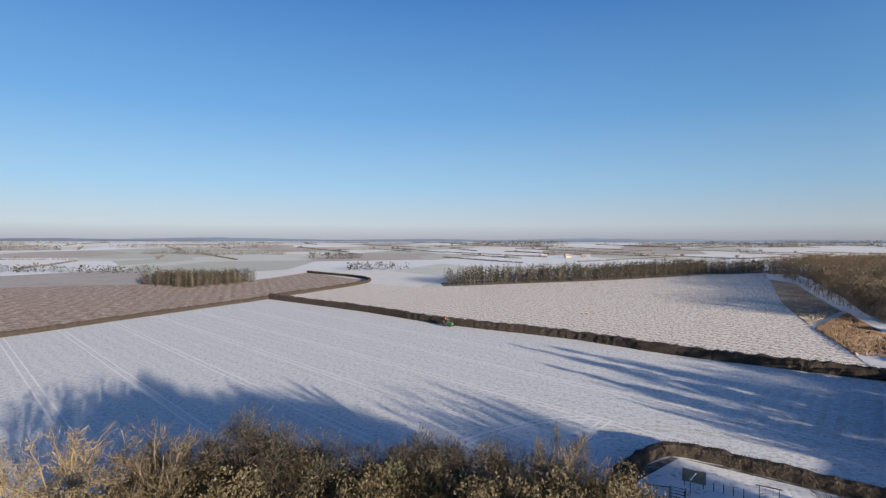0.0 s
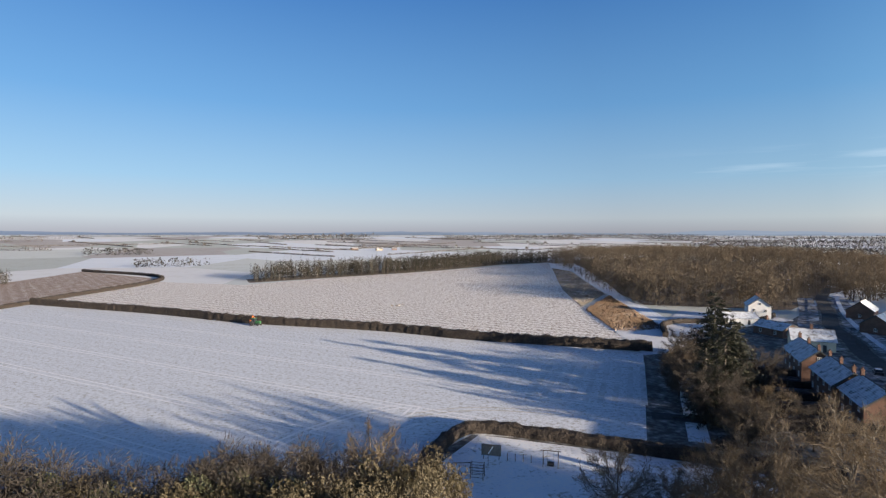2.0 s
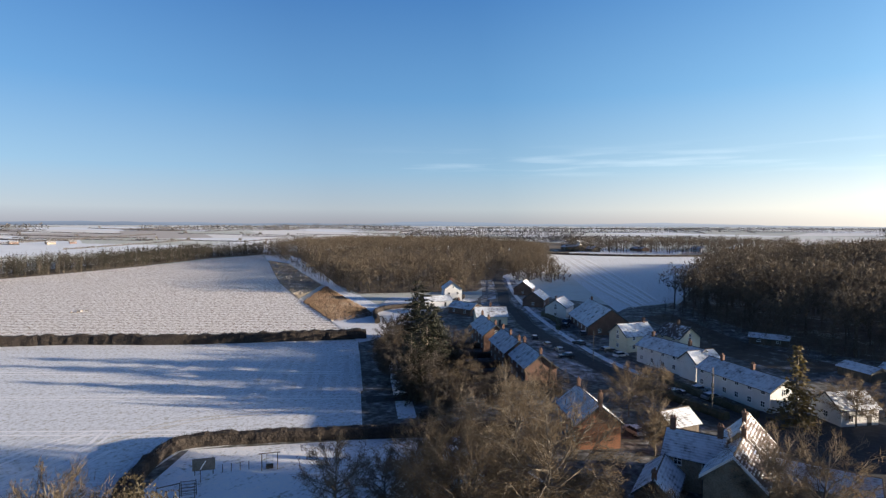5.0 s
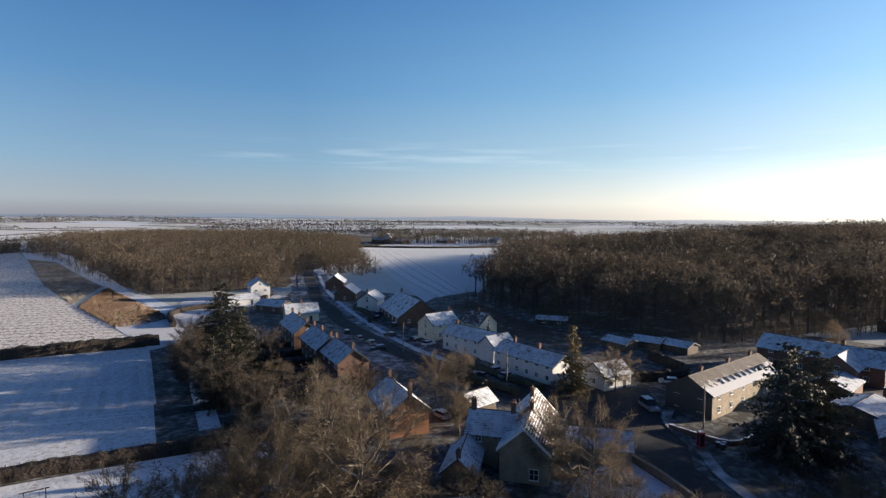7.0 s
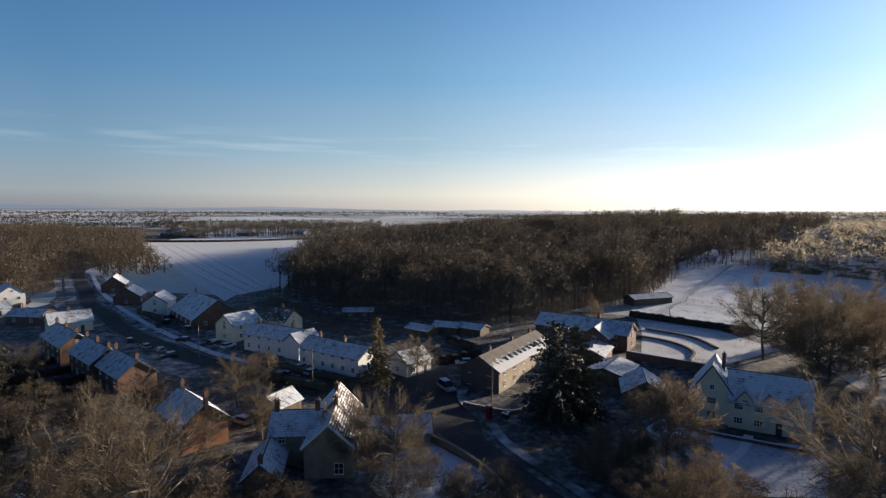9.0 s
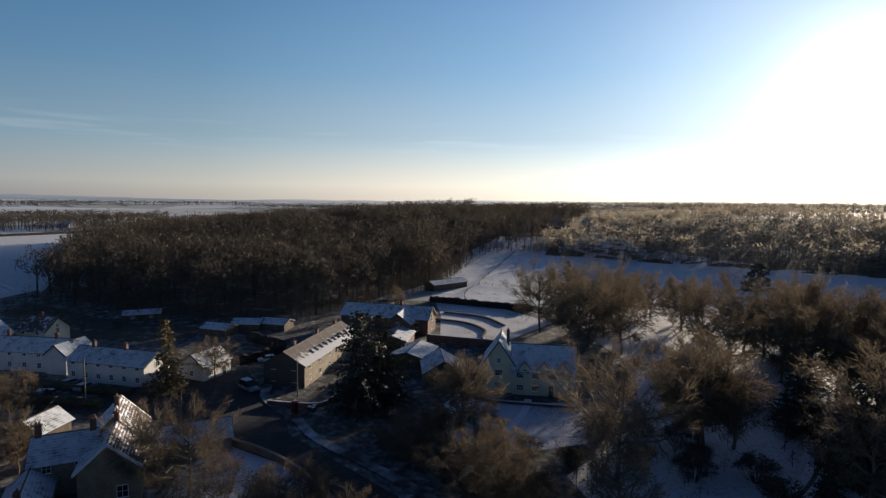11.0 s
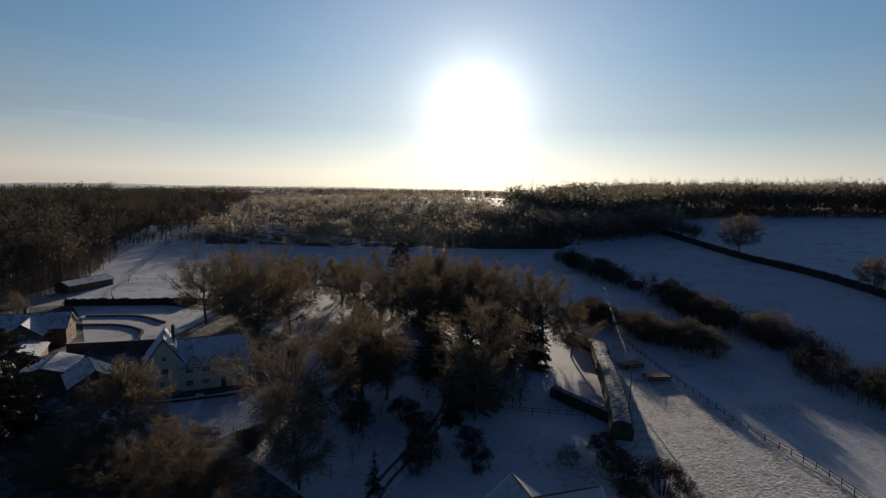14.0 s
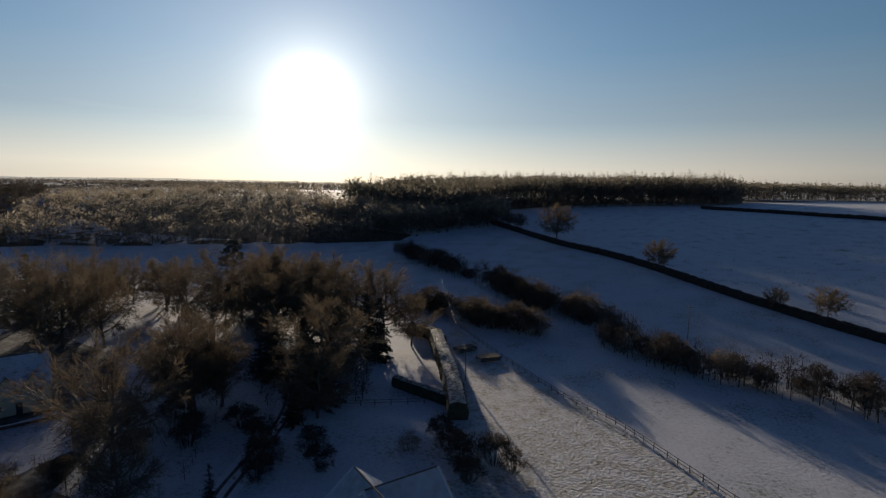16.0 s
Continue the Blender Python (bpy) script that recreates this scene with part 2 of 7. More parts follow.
SNOW, SOIL, GRASS = (0.705, 0.745, 0.79), (0.16, 0.11, 0.075), (0.20, 0.19, 0.11)
M = dict(
    snow=material("snow", [(0.30, 0.28, 0.20), SNOW, (0.79, 0.785, 0.78)], 1.6, 0.75, 0.8, 0.12, [0.34, 0.46, 0.62]),
    snow_crop=material("snow_crop", [(0.36, 0.34, 0.28), (0.59, 0.612, 0.635), (0.725, 0.75, 0.78)], 1.1, 0.75, 0.4, 2.6, [0.35, 0.46, 0.57], bands=(-45, 4.2, 0.026)),
    snow_stubble=material("snow_stubble", [(0.17, 0.11, 0.065), (0.60, 0.54, 0.47), (0.86, 0.83, 0.79)], 0.85, 0.8, 1.0, 2.2, [0.40, 0.475, 0.55], bands=(-39, 5.0, 0.05), relief=0.2),
    plough=material("plough", [(0.15, 0.095, 0.065), (0.27, 0.19, 0.145), (0.62, 0.56, 0.50)], 1.5, 0.9, 0.8, 0.35, [0.36, 0.50, 0.60], bands=(-20, 6.0, 0.03), stretch=(0.35, 1.3, 1)),
    packed_snow=material("packed_snow", [(0.70, 0.70, 0.71), (0.84, 0.84, 0.85), (0.88, 0.88, 0.89)], 2.0, 0.7, 0.6, 0.2),
    thin_snow=material("thin_snow", [(0.34, 0.32, 0.24), (0.56, 0.54, 0.49), (0.74, 0.72, 0.69)], 1.2, 0.8, 0.6, 0.15, [0.36, 0.5, 0.62]),
    # thin frosty snow, toned down in place of shade on the slope and lawns
    pasture=material("thin_frost_shade_tone", [(0.26, 0.26, 0.21), (0.58, 0.59, 0.61), (0.68, 0.69, 0.715)], 1.8, 0.8, 0.6, 0.06, [0.32, 0.45, 0.6]),
    rut=material("rut", [(0.08, 0.07, 0.055), (0.16, 0.14, 0.12), (0.5, 0.5, 0.5)], 1.0, 0.85, 0.5, 0.2, [0.36, 0.55, 0.68]),
    dark_twig=material("dark_twig", [(0.030, 0.027, 0.024), (0.060, 0.050, 0.041), (0.10, 0.083, 0.066)], 0.8, 0.9, 0, 0.3, per=0.1, thin=0.4),
    box_leaf=material("box_leaf", [(0.02, 0.024, 0.012), (0.05, 0.05, 0.025), (0.10, 0.09, 0.05)], 1.5, 0.7, 0.6, 0.3),
    frosted_box=material("frosted_box", [(0.06, 0.06, 0.04), (0.34, 0.34, 0.32), (0.70, 0.70, 0.70)], 3.5, 0.8, 1.0, 0.3, [0.38, 0.5, 0.62], relief=0.25),
    rough_grass=material("rough_grass", [(0.080, 0.050, 0.030), (0.145, 0.094, 0.058), (0.40, 0.36, 0.32)], 0.5, 0.9, 0.9, 0.12, [0.35, 0.55, 0.72]),
    frosted_grass=material("frosted_grass", [(0.13, 0.105, 0.075), (0.24, 0.205, 0.16), (0.52, 0.50, 0.47)], 0.6, 0.9, 0.9, 0.12, [0.35, 0.52, 0.68]),
    strip_snow=material("strip_snow", [(0.40, 0.40, 0.37), (0.55, 0.565, 0.58), (0.66, 0.685, 0.71)], 1.2, 0.8, 0.5, 0.15, [0.34, 0.47, 0.6]),
    tussock=material("tussock_snow", [(0.26, 0.23, 0.15), (0.48, 0.47, 0.44), (0.64, 0.64, 0.65)], 1.9, 0.8, 0.8, 0.2, [0.34, 0.47, 0.58], relief=0.2),
    garden=material("garden", [(0.05, 0.047, 0.038), (0.18, 0.18, 0.175), (0.50, 0.515, 0.535)], 0.8, 0.85, 0.7, 0.3, [0.44, 0.58, 0.70]),
    yard=material("yard", [(0.06, 0.055, 0.05), (0.27, 0.275, 0.28), (0.58, 0.61, 0.65)], 0.4, 0.85, 0.4, 0.2, [0.42, 0.54, 0.64]),
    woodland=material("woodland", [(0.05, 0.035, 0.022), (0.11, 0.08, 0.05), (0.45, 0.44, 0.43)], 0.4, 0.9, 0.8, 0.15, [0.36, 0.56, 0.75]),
    asphalt=material("asphalt", [(0.022, 0.022, 0.024), (0.035, 0.035, 0.036), (0.07, 0.07, 0.07)], 1.2, 0.95, 0.15, 0.12),
    bark=material("bark", [(0.05, 0.041, 0.032), (0.10, 0.083, 0.064), (0.19, 0.165, 0.13)], 3.0, 0.9, 0.6, 0.3, per=0.1),
    pale_bark=material("pale_bark", [(0.12, 0.09, 0.05), (0.22, 0.17, 0.10), (0.34, 0.28, 0.19)], 3.0, 0.85, 0.4, thin=0.2),
    twig=material("twig", [(0.072, 0.053, 0.034), (0.132, 0.101, 0.066), (0.21, 0.166, 0.113)], 0.6, 0.9, 0, 0.3, per=0.1, thin=0.45),
    wood_twig=material("wood_twig", [(0.062, 0.047, 0.032), (0.112, 0.086, 0.058), (0.17, 0.135, 0.094)], 0.06, 0.9, 0, 0.3, thin=0.3),
    tall_twig=material("tall_twig", [(0.055, 0.044, 0.033), (0.10, 0.081, 0.060), (0.15, 0.125, 0.09)], 0.06, 0.9, 0, 0.3, thin=0.3),
    # frosted twigs, paler still with sunward haze put into the colour
    frost_haze_twig=material("frost_haze_twig", [(0.12, 0.102, 0.080), (0.215, 0.188, 0.15), (0.34, 0.305, 0.255)], 0.12, 0.9, 0, 0.3, thin=0.45),
    # frosty hill and slope twigs, colour lifted in place of haze on backlit woods
    hill_twig=material("hill_twig", [(0.10, 0.092, 0.070), (0.175, 0.158, 0.122), (0.25, 0.226, 0.178)], 0.10, 0.9, 0, 0.3, thin=0.75),
    slope_twig=material("slope_twig", [(0.17, 0.148, 0.112), (0.27, 0.236, 0.182), (0.37, 0.33, 0.265)], 0.10, 0.9, 0, 0.3, thin=0.75),
    khaki_leaf=material("khaki_leaf", [(0.024, 0.020, 0.009), (0.062, 0.048, 0.022), (0.15, 0.125, 0.075)], 1.6, 0.7, 0, 0.3, [0.33, 0.5, 0.68], per=0.1, thin=0.25),
    ivy_leaf=material("ivy_leaf", [(0.02, 0.025, 0.012), (0.05, 0.055, 0.022), (0.12, 0.11, 0.06)], 1.2, 0.6, 0, 0.3),
    needle=material("needle", [(0.014, 0.017, 0.011), (0.030, 0.034, 0.021), (0.058, 0.056, 0.038)], 1.0, 0.7, 0, 0.3, per=0.1, thin=0.2),
    gold_needle=material("gold_needle", [(0.06, 0.045, 0.015), (0.12, 0.09, 0.03), (0.20, 0.16, 0.07)], 1.0, 0.7, 0, 0.3, thin=0.3),
    pine_wood=material("pine_wood", [(0.014, 0.015, 0.010), (0.032, 0.030, 0.020), (0.065, 0.056, 0.038)], 0.3, 0.8, 0, 0.2, thin=0.35),
    hedge=material("hedge", [(0.014, 0.010, 0.008), (0.028, 0.021, 0.016), (0.060, 0.046, 0.036)], 2.2, 0.9, 1.0, 0.4, relief=0.25),
    # grey lifted for distance: haze over far woods is put into the colour
    hazed_far_wood=material("hazed_far_wood", [(0.050, 0.047, 0.046), (0.075, 0.070, 0.067), (0.105, 0.097, 0.091)], 0.02, 0.95, 0, 0.3),
    roof_snow=material("roof_snow", [(0.09, 0.08, 0.075), (0.46, 0.485, 0.52), (0.65, 0.69, 0.735)], 1.1, 0.7, 0.4, 0.25, [0.31, 0.42, 0.55], bands=(90, 0.33, 0.085)),
    # smooth roof snow, darkened in colour where trees would shade it
    roof_smooth=material("dimmed_smooth_snow", [(0.14, 0.13, 0.12), (0.43, 0.45, 0.48), (0.58, 0.61, 0.65)], 0.9, 0.7, 0.3, 0.3, [0.27, 0.38, 0.55]),
    roof_thin=material("roof_thin", [(0.060, 0.050, 0.046), (0.17, 0.17, 0.175), (0.46, 0.47, 0.49)], 1.4, 0.8, 0.5, 0.25, [0.36, 0.48, 0.62], bands=(90, 0.4, 0.22)),
    roof_patchy=material("roof_patchy", [(0.09, 0.06, 0.05), (0.12, 0.085, 0.07), SNOW], 1.3, 0.75, 0.5, 0.2, [0.4, 0.52, 0.58], bands=(90, 0.33, 0.12)),
    roof_bare=material("roof_bare", [(0.07, 0.055, 0.045), (0.12, 0.095, 0.075), (0.22, 0.2, 0.18)], 2.0, 0.8, 0.5, 0.2, bands=(90, 0.33, 0.15)),
    brick=material("brick", [(0.092, 0.052, 0.040), (0.15, 0.082, 0.056), (0.22, 0.132, 0.095)], 6.0, 0.85, 0.4, 0.1),
    # brick with low warm sunlight put into its orange colour
    sunlit_brick=material("sunlit_brick", [(0.20, 0.085, 0.045), (0.31, 0.135, 0.07), (0.40, 0.20, 0.115)], 6.0, 0.85, 0.4, 0.1),
    flint=material("flint", [(0.13, 0.10, 0.07), (0.26, 0.21, 0.15), (0.36, 0.30, 0.23)], 5.0, 0.85, 0.5, 0.15),
    cream=material("cream", [(0.60, 0.53, 0.38), (0.68, 0.62, 0.46), (0.72, 0.67, 0.52)], 1.0, 0.8, 0.1, 0.3),
    white=material("white_render", [(0.56, 0.55, 0.53), (0.64, 0.635, 0.615), (0.70, 0.69, 0.67)], 0.8, 0.8, 0.1, 0.3),
    timber=material("timber", [(0.05, 0.04, 0.03), (0.09, 0.07, 0.05), (0.15, 0.12, 0.09)], 3.0, 0.85, 0.3, 0.3, stretch=(1, 1, 0.2)),
    post=material("post_wood", [(0.12, 0.10, 0.08), (0.20, 0.17, 0.13), (0.28, 0.25, 0.2)], 4.0, 0.85, 0.3),
    paint=material("white_paint", [(0.72, 0.72, 0.71), (0.8, 0.8, 0.79)], 2.0, 0.5, 0),
    dark_door=material("dark_door", [(0.03, 0.035, 0.035), (0.06, 0.06, 0.06)], 2.0, 0.5, 0),
    red=material("red_paint", [(0.35, 0.03, 0.02), (0.5, 0.05, 0.03)], 2.0, 0.4, 0),
    orange=material("orange_paint", [(0.55, 0.12, 0.02), (0.65, 0.18, 0.04)], 2.0, 0.5, 0),
    green=material("green_paint", [(0.02, 0.10, 0.03), (0.03, 0.16, 0.05)], 2.0, 0.5, 0),
    rubber=material("rubber", [(0.015, 0.015, 0.015), (0.03, 0.03, 0.03)], 8.0, 0.8, 0.2),
    car_dark=material("car_dark", [(0.02, 0.022, 0.026), (0.03, 0.032, 0.036)], 1.0, 0.3, 0),
    car_silver=material("car_silver", [(0.30, 0.31, 0.33), (0.36, 0.37, 0.39)], 1.0, 0.35, 0, metal=0.5),
    car_white=material("car_white", [(0.62, 0.63, 0.64), (0.70, 0.71, 0.72)], 1.0, 0.35, 0),
    car_blue=material("car_blue", [(0.03, 0.05, 0.10), (0.05, 0.08, 0.15)], 1.0, 0.35, 0),
    glass=material("dark_glass", [(0.02, 0.025, 0.03), (0.035, 0.04, 0.045)], 1.0, 0.08, 0),
    metal=material("grey_metal", [(0.20, 0.20, 0.21), (0.3, 0.3, 0.31)], 3.0, 0.5, 0, metal=0.6),
)


def farmland():
    """Patchwork of far winter fields."""
    m = material("farmland", [(0.3, 0.3, 0.25), SNOW, SNOW], 0.2, 0.8, 0.2)
    nt = m.node_tree
    N, L = nt.nodes.new, nt.links.new
    bs = nt.nodes["Principled BSDF"]
    tc, mp, vo, ra = N("ShaderNodeTexCoord"), N("ShaderNodeMapping"), N("ShaderNodeTexVoronoi"), N("ShaderNodeValToRGB")
    mp.inputs["Scale"].default_value = (0.0062, 0.0036, 0)
    mp.inputs["Rotation"].default_value = (0, 0, 0.5)
    vo.inputs["Scale"].default_value, vo.inputs["Randomness"].default_value = 1.0, 0.75
    sep, mx = N("ShaderNodeSeparateColor"), N("ShaderNodeMix")
    L(tc.outputs["Object"], mp.inputs[0]), L(mp.outputs[0], vo.inputs["Vector"])
    L(vo.outputs["Color"], sep.inputs[0]), L(sep.outputs[0], ra.inputs[0])
    ra.color_ramp.interpolation = "CONSTANT"
    el = ra.color_ramp.elements
    for p, c in ((0.28, (0.36, 0.38, 0.32)), (0.45, (0.70, 0.69, 0.67)), (0.66, (0.30, 0.25, 0.21)), (0.76, (0.52, 0.54, 0.49))):
        el.new(p).color = (*c, 1)
    el[0].color = (*SNOW, 1)
    mx.data_type = "RGBA"
    mx.inputs[0].default_value = 0.25
    old = bs.inputs["Base Color"].links[0].from_socket
    L(ra.outputs[0], mx.inputs[6]), L(old, mx.inputs[7]), L(mx.outputs[2], bs.inputs["Base Color"])
    return m


M["farmland"] = farmland()


def thawed_roof(z0, z1):
    """Old tiles bare along the ridge, with snow still lying on the lower courses."""
    m = material("thawed_roof", [(0.075, 0.060, 0.050), (0.125, 0.105, 0.088), (0.20, 0.18, 0.16)], 2.2, 0.8, 0.5, 0.2, bands=(90, 0.33, 0.10))
    nt = m.node_tree
    N, L = nt.nodes.new, nt.links.new
    bs = nt.nodes["Principled BSDF"]
    tc, sp, mr, nz, ad, gt, mx = N("ShaderNodeTexCoord"), N("ShaderNodeSeparateXYZ"), N("ShaderNodeMapRange"), N("ShaderNodeTexNoise"), N("ShaderNodeMath"), N("ShaderNodeMapRange"), N("ShaderNodeMix")
    L(tc.outputs["Object"], sp.inputs[0]), L(sp.outputs["Z"], mr.inputs["Value"]), L(tc.outputs["Object"], nz.inputs["Vector"])
    mr.inputs["From Min"].default_value, mr.inputs["From Max"].default_value = z0, z1
    mr.inputs["To Min"].default_value, mr.inputs["To Max"].default_value = 0.45, -0.35
    nz.inputs["Scale"].default_value, nz.inputs["Detail"].default_value = 1.1, 5
    L(mr.outputs[0], ad.inputs[0]), L(nz.outputs[0], ad.inputs[1]), L(ad.outputs[0], gt.inputs["Value"])
    gt.inputs["From Min"].default_value, gt.inputs["From Max"].default_value = 0.54, 0.66
    mx.data_type = "RGBA"
    old = bs.inputs["Base Color"].links[0].from_socket
    mx.inputs[7].default_value = (0.56, 0.565, 0.58, 1)
    L(gt.outputs[0], mx.inputs[0]), L(old, mx.inputs[6]), L(mx.outputs[2], bs.inputs["Base Color"])
    return m


M["roof_thawed"] = thawed_roof(4.6, 7.0)


def haze_glow_material(k):
    """Far-hill haze painted as glow: grey-blue away from the sun, pale gold towards it."""
    m = bpy.data.materials.new("far_haze_glow")
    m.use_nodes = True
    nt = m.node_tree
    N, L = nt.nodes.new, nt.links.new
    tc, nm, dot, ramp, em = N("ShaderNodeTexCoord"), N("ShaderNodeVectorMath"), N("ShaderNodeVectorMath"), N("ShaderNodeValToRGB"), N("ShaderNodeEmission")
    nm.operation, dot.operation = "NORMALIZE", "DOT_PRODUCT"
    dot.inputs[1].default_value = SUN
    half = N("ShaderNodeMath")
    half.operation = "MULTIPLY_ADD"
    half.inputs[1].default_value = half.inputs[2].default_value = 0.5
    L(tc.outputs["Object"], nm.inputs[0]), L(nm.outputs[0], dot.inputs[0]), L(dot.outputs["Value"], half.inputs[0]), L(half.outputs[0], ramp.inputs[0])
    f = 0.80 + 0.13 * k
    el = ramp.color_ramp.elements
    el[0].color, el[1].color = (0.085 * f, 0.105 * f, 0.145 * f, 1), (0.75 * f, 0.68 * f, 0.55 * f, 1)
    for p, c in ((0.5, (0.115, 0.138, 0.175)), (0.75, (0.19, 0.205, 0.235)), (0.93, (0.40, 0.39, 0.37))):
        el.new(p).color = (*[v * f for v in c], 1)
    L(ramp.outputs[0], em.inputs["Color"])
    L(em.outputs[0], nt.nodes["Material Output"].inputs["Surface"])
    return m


# ---- mesh helpers ----
class Mesh:
    """Collects corners and faces, with one material index per face."""

    def __init__(self):
        self.v, self.f, self.mi, self.m = [], [], [], Matrix()

    def add(self, pts, faces, mi=0):
        n = len(self.v)
        self.v += [tuple(self.m @ Vector(p)) for p in pts]
        self.f += [tuple(i + n for i in f) for f in faces]
        self.mi += [mi] * len(faces)
        return self

    def box(self, x0, y0, z0, x1, y1, z1, mi=0, inset=0.0):
        k = inset
        p = [(x0, y0, z0), (x1, y0, z0), (x1, y1, z0), (x0, y1, z0),
             (x0 + k, y0 + k, z1), (x1 - k, y0 + k, z1), (x1 - k, y1 - k, z1), (x0 + k, y1 - k, z1)]
        return self.add(p, [(3, 2, 1, 0), (4, 5, 6, 7), (0, 1, 5, 4), (1, 2, 6, 5), (2, 3, 7, 6), (3, 0, 4, 7)], mi)

    def tube(self, p, q, r0, r1, n=6, mi=0, caps=True):
        p, q = Vector(p), Vector(q)
        d = (q - p).normalized()
        a = d.orthogonal().normalized()
        b = d.cross(a)
        ring = [(math.cos(2 * math.pi * i / n), math.sin(2 * math.pi * i / n)) for i in range(n)]
        pts = [p + (a * c + b * s) * r0 for c, s in ring] + [q + (a * c + b * s) * r1 for c, s in ring]
        fs = [(i, (i + 1) % n, n + (i + 1) % n, n + i) for i in range(n)]
        if caps:
            fs += [tuple(range(n - 1, -1, -1)), tuple(range(n, 2 * n))]
        return self.add(pts, fs, mi)

    def prism(self, outline, y0, y1, mi=0):
        """A closed outline in x, z (anticlockwise seen from -y) drawn out from y0 to y1."""
        n = len(outline)
        pts = [(x, y0, z) for x, z in outline] + [(x, y1, z) for x, z in outline]
        fs = [tuple(range(n)), tuple(range(2 * n - 1, n - 1, -1))] + [((i + 1) % n, i, n + i, n + (i + 1) % n) for i in range(n)]
        return self.add(pts, fs, mi)

    def data(self, name, mats):
        me = bpy.data.meshes.new(name)
        me.from_pydata(self.v, [], self.f)
        for m in mats if isinstance(mats, (list, tuple)) else [mats]:
            me.materials.append(m)
        if any(self.mi):
            me.polygons.foreach_set("material_index", self.mi)
        me.update()
        return me


def part(name, mesh, mat, parent=None, label=""):
    ob = new(name, mesh.data(name, mat) if isinstance(mesh, Mesh) else mesh)
    ob.parent = parent
    if label:
        ob["label"] = label
    return ob


def thing(name, label, category, m, group="", kind=""):
    ob = new(name)
    ob.empty_display_size = 0.2
    ob.matrix_world = m
    return tagged(ob, label, category, group, kind)


def tris_mesh(name, V, F, mats, mi=None):
    me = bpy.data.meshes.new(name)
    n = len(F)
    me.vertices.add(len(V)), me.loops.add(3 * n), me.polygons.add(n)
    me.vertices.foreach_set("co", np.asarray(V, dtype=np.float32).ravel())
    me.loops.foreach_set("vertex_index", np.asarray(F, dtype=np.int32).ravel())
    me.polygons.foreach_set("loop_start", np.arange(0, 3 * n, 3, dtype=np.int32))
    for m in mats:
        me.materials.append(m)
    if mi is not None:
        me.polygons.foreach_set("material_index", np.asarray(mi, dtype=np.int32))
    me.update()
    me.validate()
    return me


# ---- terrain ----
def smooth(a, b, x):
    q = np.clip((x - a) / (b - a), 0, 1)
    return q * q * (3 - 2 * q)


def terrain(x, y):
    x, y = np.asarray(x, dtype=float), np.asarray(y, dtype=float)
    q = smooth(85, 420, -0.259 * x - 0.966 * y)
    z = 29 * q + 25 * smooth(600, 2400, np.hypot(x, y)) * (1 - q)
    z = z + 9 * np.exp(-((x - 400) ** 2 + (y - 420) ** 2) / (2 * 110 ** 2))
    z = z + 14 * np.exp(-((x - 430) ** 2 + (y + 110) ** 2) / (2 * 120 ** 2))
    z = z + 15 * np.exp(-((x - 540) ** 2 + (y + 270) ** 2) / (2 * 100 ** 2))
    return z + 8 * np.exp(-((x - 320) ** 2 + (y + 340) ** 2) / (2 * 80 ** 2))


def tz(x, y):
    return float(terrain(x, y))


def make_ground():
    radii = np.concatenate([[0.0], np.geomspace(6, 4700, 110)])
    na = 240
    ang = np.linspace(0, 2 * math.pi, na, endpoint=False)
    R, A = np.meshgrid(radii[1:], ang, indexing="ij")
    X, Y = (R * np.cos(A)).ravel(), (R * np.sin(A)).ravel()
    V = np.vstack([[0, 0, tz(0, 0)], np.stack([X, Y, terrain(X, Y)], 1)])
    i, j = np.meshgrid(np.arange(len(radii) - 2), np.arange(na), indexing="ij")
    a, b = 1 + i * na + j, 1 + i * na + (j + 1) % na
    c, d = a + na, b + na
    F = np.concatenate([np.stack([a, c, d], -1).reshape(-1, 3), np.stack([a, d, b], -1).reshape(-1, 3),
                        np.stack([np.zeros(na, int), 1 + np.arange(na), 1 + (np.arange(na) + 1) % na], -1)])
    me = tris_mesh("ground", V, F, [M["farmland"]])
    me.polygons.foreach_set("use_smooth", [True] * len(F))
    tagged(new("ground", me), "snow-dusted winter farmland reaching to the horizon", "ground", kind="structure")


make_ground()


def sheet(name, label, pts, mat, lift=0.05, step=25.0, category="field", kind="structure"):
    """A flat piece of land laid over the terrain."""
    bm = bmesh.new()
    bm.faces.new([bm.verts.new((x, y, 0)) for x, y in pts])
    bmesh.ops.triangulate(bm, faces=bm.faces[:])
    for _ in range(6):
        es = [e for e in bm.edges if e.calc_length() > step]
        if not es:
            break
        bmesh.ops.subdivide_edges(bm, edges=es, cuts=1)
        bmesh.ops.triangulate(bm, faces=[f for f in bm.faces if len(f.verts) > 3])
    for v in bm.verts:
        v.co.z = tz(v.co.x, v.co.y) + lift
    bmesh.ops.recalc_face_normals(bm, faces=bm.faces[:])
    me = bpy.data.meshes.new(name)
    bm.to_mesh(me)
    if sum(p.normal.z for p in me.polygons) < 0:
        me.flip_normals()
    me.materials.append(mat)
    for p in me.polygons:
        p.use_smooth = True
    return tagged(new(name, me), label, category, kind=kind)


